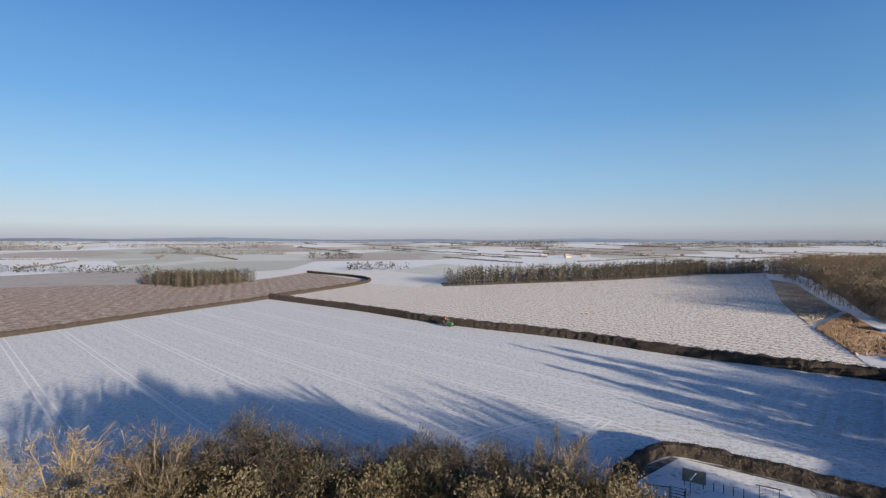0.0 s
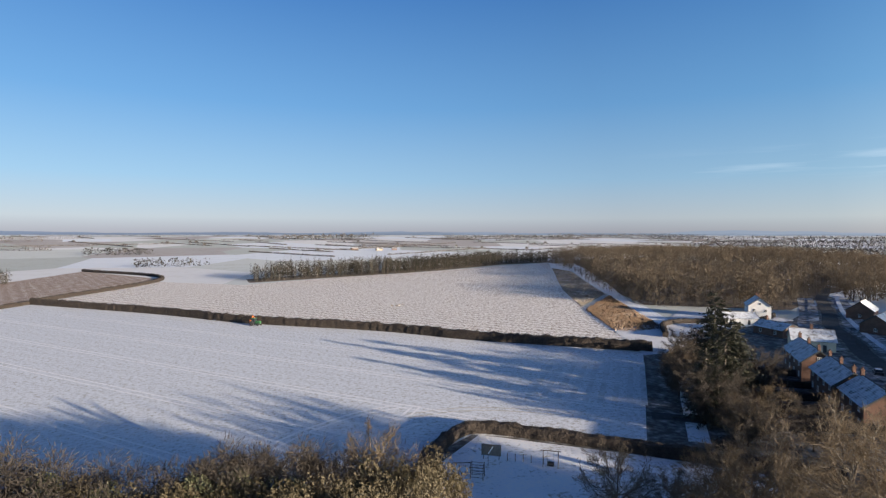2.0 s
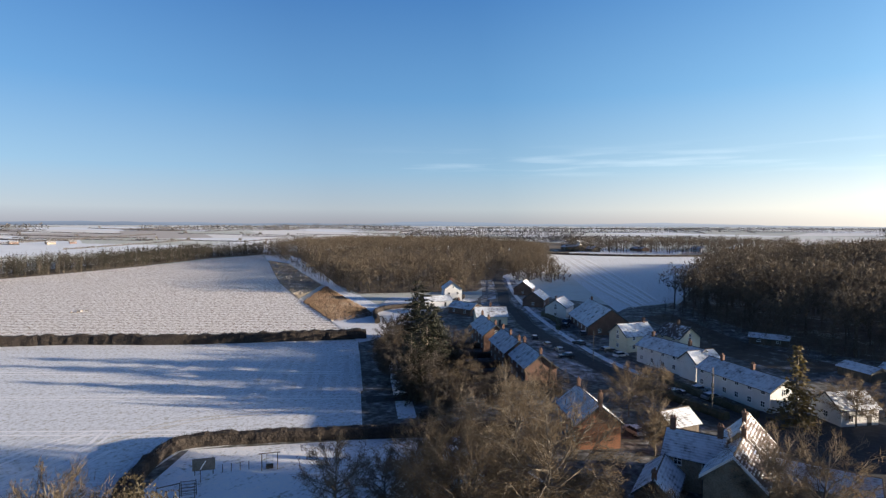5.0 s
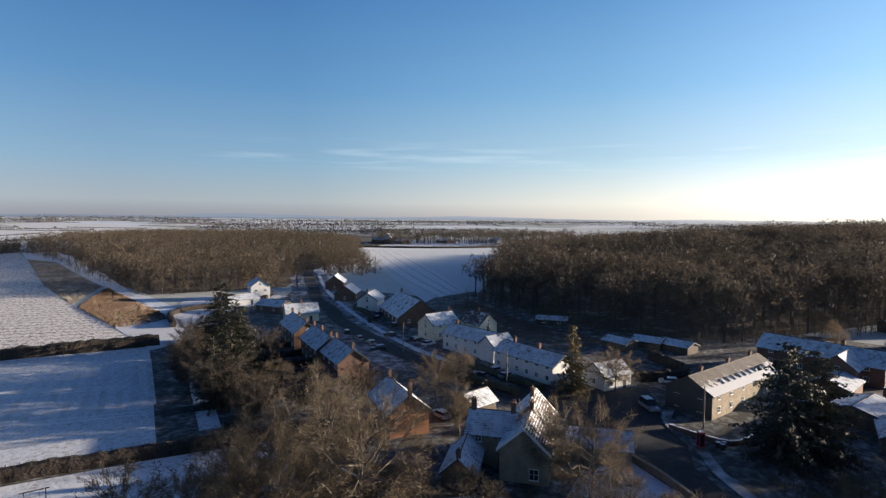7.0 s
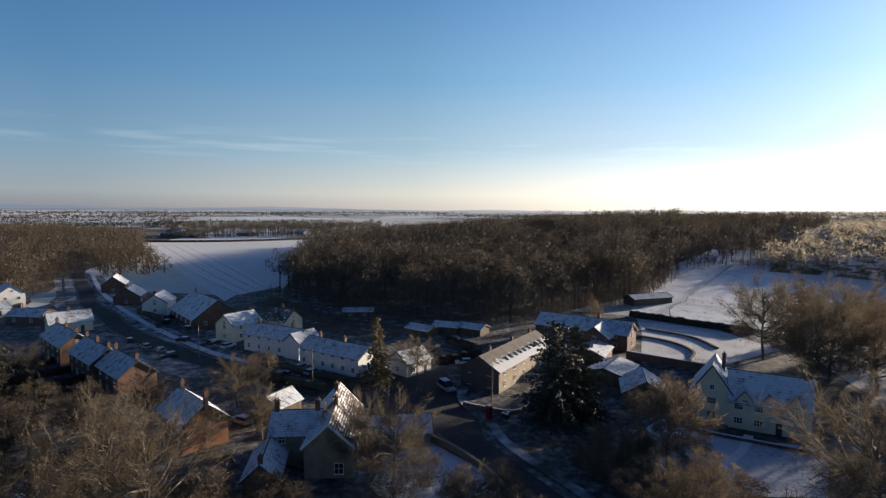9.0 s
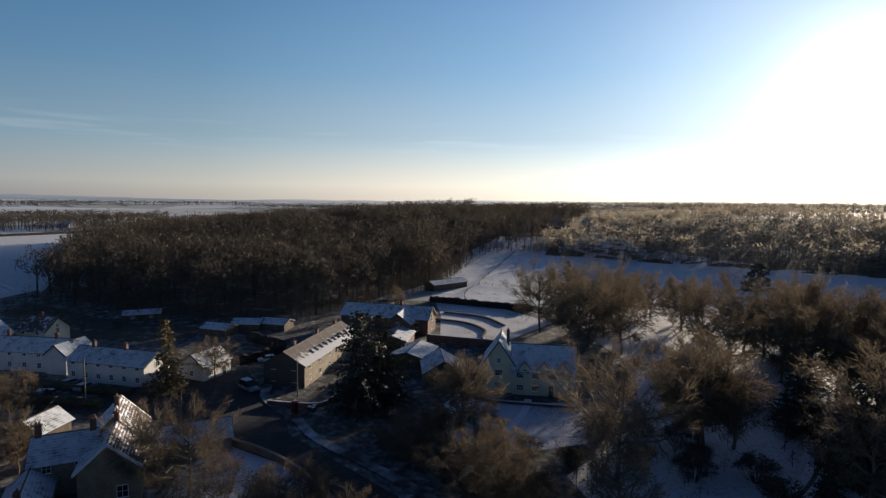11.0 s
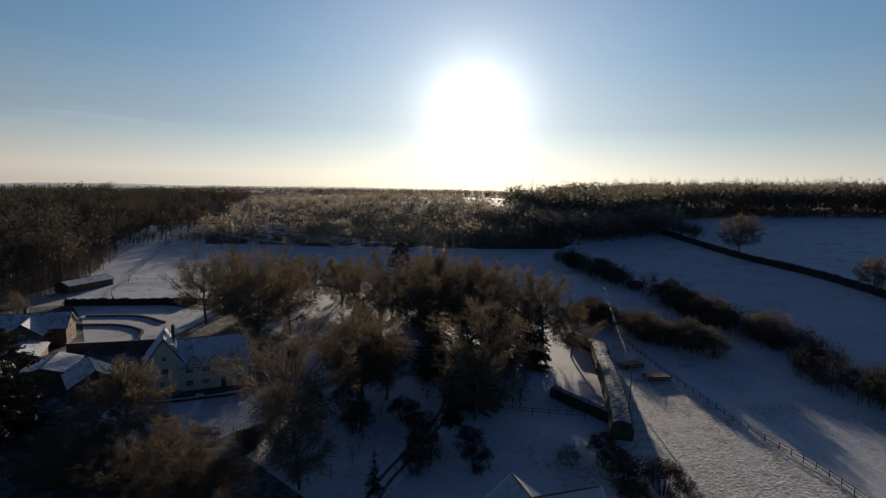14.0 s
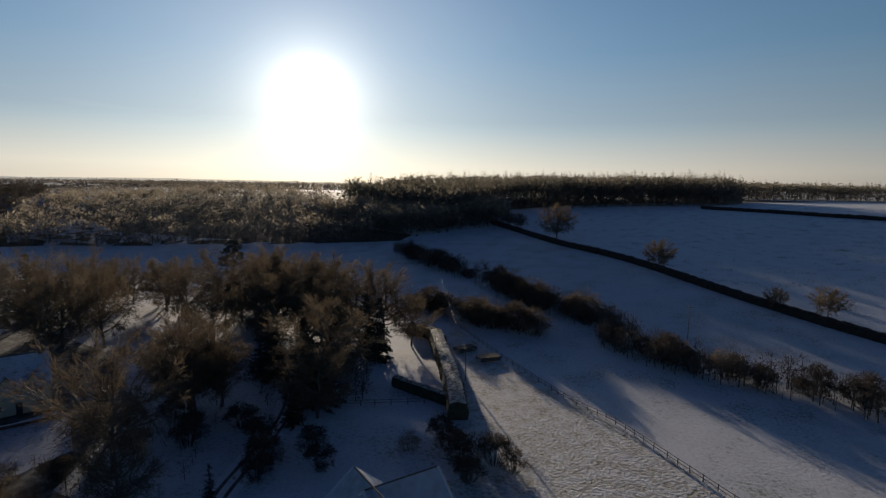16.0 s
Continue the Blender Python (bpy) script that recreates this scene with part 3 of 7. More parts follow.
def spline(pts, step=3.0):
    """Points along a smooth line through pts."""
    P = [Vector((*p, 0)) if len(p) == 2 else Vector(p) for p in pts]
    P = [2 * P[0] - P[1], *P, 2 * P[-1] - P[-2]]
    out = []
    for a, b, c, d in zip(P, P[1:], P[2:], P[3:]):
        n = max(1, int((c - b).length / step))
        for i in range(n):
            t = i / n
            out.append(0.5 * (2 * b + (c - a) * t + (2 * a - 5 * b + 4 * c - d) * t * t + (3 * b - a - 3 * c + d) * t ** 3))
    return out + [P[-2]]


def ribbon(name, label, pts, width, mat, lift=0.09, category="track", kind="structure", thick=0.0):
    P = spline(pts)
    m = Mesh()
    L, R = [], []
    for i, p in enumerate(P):
        d = (P[min(i + 1, len(P) - 1)] - P[max(i - 1, 0)]).normalized()
        s = Vector((-d.y, d.x, 0)) * width / 2
        for lst, q in ((L, p + s), (R, p - s)):
            lst.append((q.x, q.y, tz(q.x, q.y) + lift))
    n = len(P)
    m.add(L + R, [(n + i, n + i + 1, i + 1, i) for i in range(n - 1)])
    if thick:
        lo = [(x, y, z - thick) for x, y, z in L + R]
        m.add(L + R + lo, [(i, i + 1, 2 * n + i + 1, 2 * n + i) for i in range(n - 1)] + [(n + i + 1, n + i, 3 * n + i, 3 * n + i + 1) for i in range(n - 1)])
    return tagged(part(name, m, mat), label, category, kind=kind)


# ---- fields ----
sheet("field", "large snow-covered crop field with faint tramlines", [(-154, 190), (-99, 317), (-38, 262), (44, 190), (108, 130), (61, 72), (36, 86), (20, 76), (-30, 66), (-90, 60), (-170, 120)], M["snow_crop"], 0.06)
sheet("field", "snowy stubble field with rough brown rows", [(-97, 320), (-62, 437), (-3, 392), (71, 440), (186, 487), (299, 517), (150, 222), (125, 168), (110, 134), (44, 193), (-38, 266)], M["snow_stubble"], 0.06)
sheet("field", "bare brown ploughed field dusted with snow", [(-156, 192), (-101, 320), (-62, 462), (-142, 578), (-159, 470), (-232, 420), (-304, 390), (-420, 360), (-330, 210), (-200, 160)], M["plough"], 0.06)
sheet("scrub", "strip of tall frosted grass and weeds", [(257, 432), (220, 364), (182, 294), (148, 222), (190, 262), (222, 330), (252, 394)], M["frosted_grass"], 0.10, category="grass")
sheet("scrub", "wedge of tall orange-brown rough grass", [(145, 214), (123, 163), (131, 160), (143, 161), (188, 255)], M["rough_grass"], 0.10, category="grass")
sheet("lane", "wide snowy farm track between the scrub and the wood", [(300, 512), (257, 434), (253, 392), (222, 328), (190, 259), (144, 160), (128, 140), (146, 150), (177, 212), (181, 228), (228, 312), (286, 428)], M["snow"], 0.075, category="lane")
sheet("field", "bright snowy field beyond the scrub", [(253, -357), (232, -372), (165, -287), (188, -292)], M["snow_crop"], 0.08, 14.0)
sheet("field", "snow field sloping beyond the village", [(212, 93), (295, 153), (520, 312), (560, 336), (722, 154), (370, 109), (253, 84), (227, 95)], M["snow_crop"], 0.06)
sheet("garden_ground", "snowy gardens and yards of the village", [(61, 72), (108, 130), (112, 140), (150, 165), (205, 160), (262, 190), (300, 214), (235, 140), (226, 95), (250, 84), (215, 56), (180, 20), (178, -13), (196, -38), (175, -90), (130, -120), (60, -120), (30, -90), (10, -40), (20, 20), (20, 76), (36, 86)], M["garden"], 0.04, category="ground")
sheet("play_field", "clean snow over a small play field", [(25, 75), (37, 85.5), (58, 68.5), (70, 57), (60, 44), (40, 52), (22, 62)], M["snow"], 0.07)
sheet("paddock", "snow-covered horse paddock", [(186, -58), (222, -72), (294, -112), (362, -163), (354, -205), (214, -108), (175, -88)], M["snow"], 0.065)
sheet("pasture", "snow-covered pasture filling the valley side", [(289, -227), (400, -260), (354, -205), (200, -120), (120, -120), (50, -130), (24, -90), (14, -66), (10, -40), (-20, -20), (-20, 30), (-90, 60), (-170, 120), (-330, 100), (-420, -298), (-105, -113), (-59, -157), (-30, -190), (-7, -219), (11, -238), (38, -261), (75, -300), (122, -252), (174, -240)], M["pasture"], 0.05, 14.0)
sheet("field", "wide snow-covered field rising to the wood", [(76, -300), (38, -261), (11, -238), (-7, -219), (-30, -190), (-59, -157), (-105, -113), (-420, -298), (-500, -700), (-160, -640), (-58, -486), (19, -408), (88, -364)], M["snow"], 0.06, 14.0)
sheet("meadow", "frosty tussocky meadow beside the rail fence", [(45, -140), (24, -116), (7, -102), (-6, -89), (-18, -76), (-40, -52), (-20, -20), (10, -40), (22, -82), (36, -111)], M["tussock"], 0.09, 12.0)
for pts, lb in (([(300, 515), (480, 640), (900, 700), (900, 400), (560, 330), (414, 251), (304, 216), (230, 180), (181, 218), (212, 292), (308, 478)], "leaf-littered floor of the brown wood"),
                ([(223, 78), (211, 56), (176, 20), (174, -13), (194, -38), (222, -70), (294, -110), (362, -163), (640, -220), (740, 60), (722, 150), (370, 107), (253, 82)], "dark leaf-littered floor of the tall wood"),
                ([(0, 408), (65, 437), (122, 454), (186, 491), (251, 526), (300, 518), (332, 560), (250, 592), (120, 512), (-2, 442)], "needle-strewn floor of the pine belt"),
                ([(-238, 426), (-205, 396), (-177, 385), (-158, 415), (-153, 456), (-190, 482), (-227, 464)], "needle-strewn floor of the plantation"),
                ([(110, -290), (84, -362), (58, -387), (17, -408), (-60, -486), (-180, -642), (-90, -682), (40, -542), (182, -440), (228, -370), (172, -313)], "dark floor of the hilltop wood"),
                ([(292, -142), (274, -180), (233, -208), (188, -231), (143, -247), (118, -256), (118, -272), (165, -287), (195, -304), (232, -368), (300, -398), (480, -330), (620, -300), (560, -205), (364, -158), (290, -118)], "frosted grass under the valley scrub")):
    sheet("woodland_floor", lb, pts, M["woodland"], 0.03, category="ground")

# ---- road, lanes and tracks ----
ribbon("road", "dark cleared asphalt village road", [(330, 236), (302, 217), (281, 203), (232, 164), (204, 143), (181, 120), (162, 103), (137, 73), (121, 50), (108, 28), (102, 9), (94, 2), (85, -3.5), (75, -9), (62, -16), (48, -23), (30, -31)], 5.4, M["asphalt"], 0.12, "road")
sheet("road_junction", "wide dark asphalt road junction", [(104, 26), (113, 30), (124, 12), (124, 2), (112, -1), (104, -1), (96, -5), (86, -6), (90, 4), (98, 14)], M["asphalt"], 0.14, category="road")
for sx in (-1, 1):
    ribbon("verge", "snowy verges and front yards along the road", [(281 + sx * 4.8, 203 - sx * 5.4), (232 + sx * 4.8, 164 - sx * 5.4), (204 + sx * 4.8, 143 - sx * 5.4), (181 + sx * 5, 120 - sx * 5.2), (162 + sx * 5, 103 - sx * 5), (137 + sx * 5.6, 73 - sx * 4.6), (122 + sx * 6, 50 - sx * 4)], 7.0, M["yard"], 0.07)
sheet("verge", "snowy corner of rough grass by the farm track", [(106, 127), (124, 166), (150, 170), (182, 196), (206, 172), (204, 158), (150, 150), (122, 126)], M["pasture"], 0.13, category="grass")
ribbon("pavement", "snow-covered pavement with a stone kerb", [(296, 206), (236, 160), (186, 116), (142, 70), (126, 47)], 1.8, M["snow"], 0.24, "pavement", thick=0.14)
ribbon("pavement", "snow-covered pavement with a stone kerb", [(276, 206), (200, 147), (157, 105), (131, 74), (115, 51)], 1.6, M["yard"], 0.24, "pavement", thick=0.14)
ribbon("lane", "snowy farm track at the field corner", [(150, 160), (132, 138), (114, 122), (70, 70)], 3.5, M["snow"], 0.08, "lane")
ribbon("lane", "dark lane between snowy verges", [(112, 60), (104, 68), (88, 72), (72, 84)], 4.0, M["asphalt"], 0.11, "lane")

# ---- tyre tracks in the snow ----
def tyre_tracks():
    field = [(-154, 190), (-99, 317), (108, 130), (61, 72), (36, 86), (20, 76), (-30, 66), (-90, 60), (-170, 120)]
    d = Vector((0.682, -0.731, 0))
    for x0 in (-145, -120, -95, -69, -43, -17, 9, 35):
        for off in (-0.9, 0.9):
            P = [Vector((x0, 154, 0)) + d * k + Vector((0.731, 0.682, 0)) * off for k in range(-160, 190, 6)]
            ok = np.asarray([(p.x, p.y) for p in P])
            from_in = [p for p, q in zip(P, poly_has(field, ok)) if q]
            if len(from_in) > 3:
                ribbon("tyre_track", "faint pair of tractor wheel marks in snow", [(p.x, p.y) for p in from_in], 0.42, M["packed_snow"], 0.085)
    for k in (0.0, 1.9):
        ribbon("tyre_track", "curved tractor wheel mark in snow", [(-2 + k, 88 - k), (8, 97 - k), (19, 104 - k), (29 - k * 0.3, 106 - k), (32 - k, 103.5), (29 - k, 99.5), (20, 95 + k * 0.3), (8, 89)], 0.6, M["packed_snow"], 0.088)
        for e in (3.2, 6.4, 9.6):
            ribbon("tyre_track", "curved tractor wheel mark in snow", [(-14 + e, 80 + e * 0.2 + k), (2 + e, 90 - k * 0.5), (12 + e, 95 - e * 0.4 - k * 0.4), (24 + e * 0.5, 99.5 - e * 0.5 - k * 0.3)], 0.4, M["packed_snow"], 0.088)
        ribbon("tyre_track", "curved tractor wheel mark in snow", [(28, 98 + k), (38, 98.5 + k), (46, 96 + k), (56, 90 + k)], 0.5, M["thin_snow"], 0.078)
    for i in range(9):
        ribbon("grass_strip", "strip of grass showing through thin snow", [(76 + i * 2.9, 127 - i * 0.9), (55 + i * 2.5, 101.5 - i * 1.5)], 1.2, M["strip_snow"], 0.072)


def poly_has(pts, XY):
    x, y = XY[:, 0], XY[:, 1]
    c = np.zeros(len(x), bool)
    for (x0, y0), (x1, y1) in zip(pts, pts[1:] + pts[:1]):
        if y0 != y1:
            c ^= ((y0 > y) != (y1 > y)) & (x < (x1 - x0) * (y - y0) / (y1 - y0) + x0)
    return c


tyre_tracks()
for i in range(11):
    k = 4 + i * 3.0
    ribbon("tyre_track", "long wheel mark along the edge of the snowy field", [(222 + k, 92 + k * 0.05), (295 + k * 0.7, 150 - k * 0.5), (400 + k * 0.6, 226 - k * 0.8), (520 + k * 0.6, 311 - k * 0.9)], 0.8, M["packed_snow" if i % 3 else "thin_snow"], 0.09)
ribbon("drive", "snowy garden drive", [(38, -42), (42, -50), (49, -71), (58, -84), (73, -93), (95, -98)], 4.2, M["snow"], 0.09, "drive")
for k in (-0.8, 0.8):
    ribbon("wheel_rut", "dark wheel rut in the snowy drive", [(38 + k, -42), (42 + k, -50), (49 + k, -71), (58 + k, -84), (73, -93 + k), (95, -98 + k)], 0.55, M["rut"], 0.11)
sheet("garden_plots", "dark bare garden plots below the wood", [(206, 80), (190, 66), (170, 58), (152, 22), (166, 12), (182, 40), (222, 76)], M["woodland"], 0.075, category="ground")
# lawn snow takes the duller pasture tone, standing in for tree shade
sheet("lawn", "smooth snowy lawn inside the hedges", [(44, -112), (37, -110), (25, -90), (36, -94), (46, -100)], M["pasture"], 0.09, category="lawn")
sheet("lawn", "smooth snowy lawn below the garden fence", [(42, -80), (26, -87), (21, -80), (14, -66), (26, -58), (40, -66)], M["pasture"], 0.09, category="lawn")
sheet("lawn", "thin snow over the lower garden", [(14, -66), (21, -80), (26, -88), (44, -112), (57, -111), (75, -66), (62, -42), (40, -40), (26, -56)], M["pasture"], 0.068, category="lawn")
sheet("lawn", "thin snow under the garden trees", [(52, -62), (76, -66), (108, -84), (140, -90), (142, -122), (112, -142), (76, -132), (56, -112)], M["pasture"], 0.075, category="lawn")
sheet("lawn", "snowy cottage garden with bare beds", [(90, -42), (97, -38), (90, -32), (78, -30), (70, -36), (70, -50), (82, -58), (86, -58)], M["pasture"], 0.085, category="lawn")
sheet("lawn", "snowy walled kitchen garden", [(140, -48), (165, -56), (184, -60), (168, -80), (146, -86), (128, -60)], M["pasture"], 0.085, category="lawn")
ribbon("footpath", "trodden snow path up to the cottage", [(66, -28), (74, -36), (84, -46), (90, -50)], 1.4, M["packed_snow"], 0.12, "path")
ribbon("pavement", "snowy verge and kerb inside the road bend", [(113, -3), (106, -2), (99, -4), (92, -7.5), (86, -9), (79, -12.5), (70, -18), (60, -23), (50, -28)], 1.7, M["yard"], 0.24, "pavement", thick=0.14)
sheet("lawn", "snowy front garden behind a low stone wall", [(85, 3), (77, -4), (70, -8), (62, -6), (62, 4), (70, 10), (80, 9)], M["snow"], 0.09, category="lawn")

# ---- plants ----
def tri_twig(p, d, length, w, rnd):
    d = d.normalized()
    s = d.cross(Vector((rnd.uniform(-1, 1), rnd.uniform(-1, 1), rnd.uniform(-1, 1)))).normalized() * w
    return (tuple(p - s), tuple(p + s), tuple(p + d * length))


def bare_tree(seed, h, spread=0.42, limbs=14, subs=9, twigs=24, tw=0.016, low=-0.45, clear=0.22, sides=5):
    """Corners and triangles of trunk with limbs, and of the fine twigs, filling a rounded crown."""
    rnd = random.Random(seed)
    seg, tw_tris = [], []
    R, Z, zc = spread * h, h * 0.37, h * 0.63

    def arm(p, q, r0, r1, n, bend, lift=0.0):
        pts = [p]
        ln = (q - p).length
        for i in range(1, n + 1):
            f = i / n
            w = math.sin(f * math.pi)
            t = p.lerp(q, f) + Vector((rnd.uniform(-1, 1) * bend * ln * w, rnd.uniform(-1, 1) * bend * ln * w, (rnd.uniform(-1, 1) * bend - lift) * ln * w))
            seg.append((pts[-1], t, r0 + (r1 - r0) * (i - 1) / n, r0 + (r1 - r0) * f))
            pts.append(t)
        return pts

    def along(pts, f):
        k = min(int(f * (len(pts) - 1)), len(pts) - 2)
        return pts[k].lerp(pts[k + 1], f * (len(pts) - 1) - k)

    trunk = arm(Vector((0, 0, -0.2)), Vector((rnd.uniform(-.05, .05) * h, rnd.uniform(-.05, .05) * h, h * 0.86)), h * 0.018, h * 0.004, 7, 0.02)
    for i in range(limbs):
        u = low + (1 - low) * (i + rnd.random()) / limbs
        a = i * 2.4 + rnd.uniform(-0.4, 0.4)
        k = math.sqrt(max(0.0, 1 - u * u)) * rnd.uniform(0.8, 1.1)
        q = Vector((math.cos(a) * k * R, math.sin(a) * k * R, zc + u * Z * rnd.uniform(0.85, 1.05)))
        f = min(0.95, max(clear, q.z / h * rnd.uniform(0.5, 0.78)))
        limb = arm(along(trunk, f), q, h * 0.0092 * (1.2 - 0.6 * f), h * 0.002, 5, 0.07, 0.10)
        ln = (q - limb[0]).length
        for j in range(subs):
            g = 0.25 + 0.75 * (j + rnd.random()) / subs
            p2 = along(limb, g)
            out = (p2 - Vector((0, 0, zc * 0.8))).normalized()
            d2 = (out * 0.8 + Vector((rnd.uniform(-1, 1), rnd.uniform(-1, 1), rnd.uniform(-0.6, 1)))).normalized()
            br = arm(p2, p2 + d2 * ln * rnd.uniform(0.18, 0.38), h * 0.0034, 0.012, 2, 0.12)
            for _ in range(twigs):
                p3 = along(br, rnd.uniform(0.1, 1)) + Vector((rnd.gauss(0, 1), rnd.gauss(0, 1), rnd.gauss(0, 1))) * h * 0.022
                d3 = d2 * 0.7 + out * 0.3 + Vector((rnd.uniform(-1, 1), rnd.uniform(-1, 1), rnd.uniform(-0.7, 0.9)))
                tw_tris.append(tri_twig(p3, d3, h * rnd.uniform(0.03, 0.085), tw, rnd))
    m = Mesh()
    for p, q, r0, r1 in seg:
        m.tube(p, q, max(r0, tw * 0.7), max(r1, tw * 0.6), sides if r0 > h * 0.006 else 3, caps=False)
    F = []
    for f in m.f:
        F += [(f[0], f[1], f[2]), (f[0], f[2], f[3])]
    TV = np.array(tw_tris).reshape(-1, 3)
    return np.array(m.v), np.array(F), TV, np.arange(len(TV)).reshape(-1, 3)


def thorn_bush(seed, h, w, lobes=30, twigs=120, tw=0.03, ln=1.0):
    """A dense dome of fine bare twigs on many stems."""
    rnd = random.Random(seed)
    m = Mesh()
    V = []
    for i in range(lobes):
        a, q = rnd.uniform(0, 6.28), math.sqrt(rnd.random())
        c = Vector((math.cos(a) * q * w * 0.4, math.sin(a) * q * w * 0.4, h * (0.10 + 0.72 * rnd.random() ** 0.6 * math.sqrt(1 - 0.8 * q * q))))
        r = h * rnd.uniform(0.10, 0.2)
        m.tube((c.x * 0.3, c.y * 0.3, -0.2), tuple(c), h * 0.008, 0.015, 3, caps=False)
        for _ in range(twigs):
            b, u = rnd.uniform(0, 6.28), rnd.uniform(-0.5, 1)
            k = math.sqrt(1 - u * u)
            o = Vector((k * math.cos(b), k * math.sin(b), u))
            d = o + Vector((rnd.uniform(-1, 1), rnd.uniform(-1, 1), rnd.uniform(-0.4, 1))) * 0.7
            V += tri_twig(c + o * r * rnd.uniform(0.2, 0.9), d, h * rnd.uniform(0.05, 0.12) * ln, tw, rnd)
    F = []
    for f in m.f:
        F += [(f[0], f[i], f[i + 1]) for i in range(1, len(f) - 1)]
    return np.array(m.v), np.array(F), np.array(V), np.arange(len(V)).reshape(-1, 3)


def leaf_cloud(rnd, lobes, per, size, flat=1.0):
    """Small leaf sprays scattered over the skins of many lobes."""
    V = []
    for (cx, cy, cz, r) in lobes:
        for _ in range(per):
            a, u = rnd.uniform(0, 2 * math.pi), rnd.uniform(-0.55, 1)
            s = math.sqrt(1 - u * u)
            rr = r * rnd.uniform(0.72, 1.08)
            c = Vector((cx + rr * s * math.cos(a), cy + rr * s * math.sin(a), cz + rr * u * flat))
            d = Vector((rnd.uniform(-1, 1), rnd.uniform(-1, 1), rnd.uniform(-1, 1))).normalized()
            e = d.orthogonal().normalized()
            k = size * rnd.uniform(0.6, 1.3)
            V += [c - d * k, c + d * k * 0.9 + e * k * 0.5, c + e * k * 1.1]
    return np.array([tuple(v) for v in V]), np.arange(len(V)).reshape(-1, 3)


def bush_data(seed, h, w, lobes=34, per=190, size=0.16, flat=0.8):
    rnd = random.Random(seed)
    ls = []
    for i in range(lobes):
        a, q = rnd.uniform(0, 6.28), math.sqrt(rnd.random())
        z = h * (0.12 + 0.74 * rnd.random() ** 0.5 * math.sqrt(1 - 0.75 * q * q))
        ls.append((math.cos(a) * q * w * 0.42, math.sin(a) * q * w * 0.42, z, w * rnd.uniform(0.09, 0.19)))
    LV, LF = leaf_cloud(rnd, ls, per, size, flat)
    m = Mesh()
    m.tube((0, 0, -0.2), (0.1, 0.1, h * 0.35), h * 0.025, h * 0.018, 6)
    for (x, y, z, r) in ls:
        m.tube((0.1, 0.1, h * 0.2), (x, y, z), h * 0.010, 0.02, 4, caps=False)
    F = []
    for f in m.f:
        F += [(f[0], f[i], f[i + 1]) for i in range(1, len(f) - 1)]
    return np.array(m.v), np.array(F), LV, LF


def conifer_data(seed, h, w, tiers=16, size=0.35, droop=0.35, base=0.08, power=0.9, dense=4.5, ragged=0.65, jitter=0.3):
    rnd = random.Random(seed)
    m = Mesh()
    m.tube((0, 0, -0.2), (0, 0, h * 0.97), h * 0.018, 0.03, 6)
    V = []
    for i in range(tiers):
        f = base + (1 - base) * i / tiers
        r = w * 0.5 * (1 - f) ** power * rnd.uniform(0.8, 1.15) + 0.15
        nb = max(5, int(11 * (1 - f) + 4))
        for j in range(nb):
            a = rnd.uniform(0, 6.28)
            rr = r * rnd.uniform(ragged, 1.1)
            z0 = min(h * 0.97, max(0.2, h * f + rnd.uniform(-jitter, jitter)))
            d = Vector((math.cos(a), math.sin(a), -droop * rnd.uniform(0.3, 1.2)))
            m.tube((0, 0, z0), tuple(Vector((0, 0, z0)) + d * rr), 0.035, 0.012, 3, caps=False)
            for k in range(max(5, int(rr * dense))):
                c = Vector((0, 0, z0)) + d * rr * rnd.uniform(0.2, 1.05) + Vector((rnd.uniform(-1, 1), rnd.uniform(-1, 1), rnd.uniform(-1, 0.4))) * size * 0.7
                e = Vector((rnd.uniform(-1, 1), rnd.uniform(-1, 1), rnd.uniform(-0.7, 0.5))).normalized()
                g = e.orthogonal().normalized()
                q = size * rnd.uniform(0.7, 1.4)
                V += [c - e * q * 0.6, c + e * q * 0.6, c + g * q * 0.7]
    F = []
    for f in m.f:
        F += [(f[0], f[i], f[i + 1]) for i in range(1, len(f) - 1)]
    return np.array(m.v), np.array(F), np.array([tuple(v) for v in V]), np.arange(len(V)).reshape(-1, 3)


def plant(name, data, mats, label, category, x, y, scale=1.0, rot=0.0, wide=1.0, group=""):
    """One tree or bush: trunk with limbs, and crown. data is a pair of shared meshes."""
    ob = thing(name, label, category, Matrix.LocRotScale((x, y, tz(x, y) - 0.1), Euler((0, 0, radians(rot))), (scale * wide, scale * wide, scale)), group)
    part("trunk", data[0], None, ob)
    part("crown", data[1], None, ob)
    return ob


def pair(d, mats):
    return tris_mesh("trunk", d[0], d[1], [mats[0]]), tris_mesh("crown", d[2], d[3], [mats[1]])


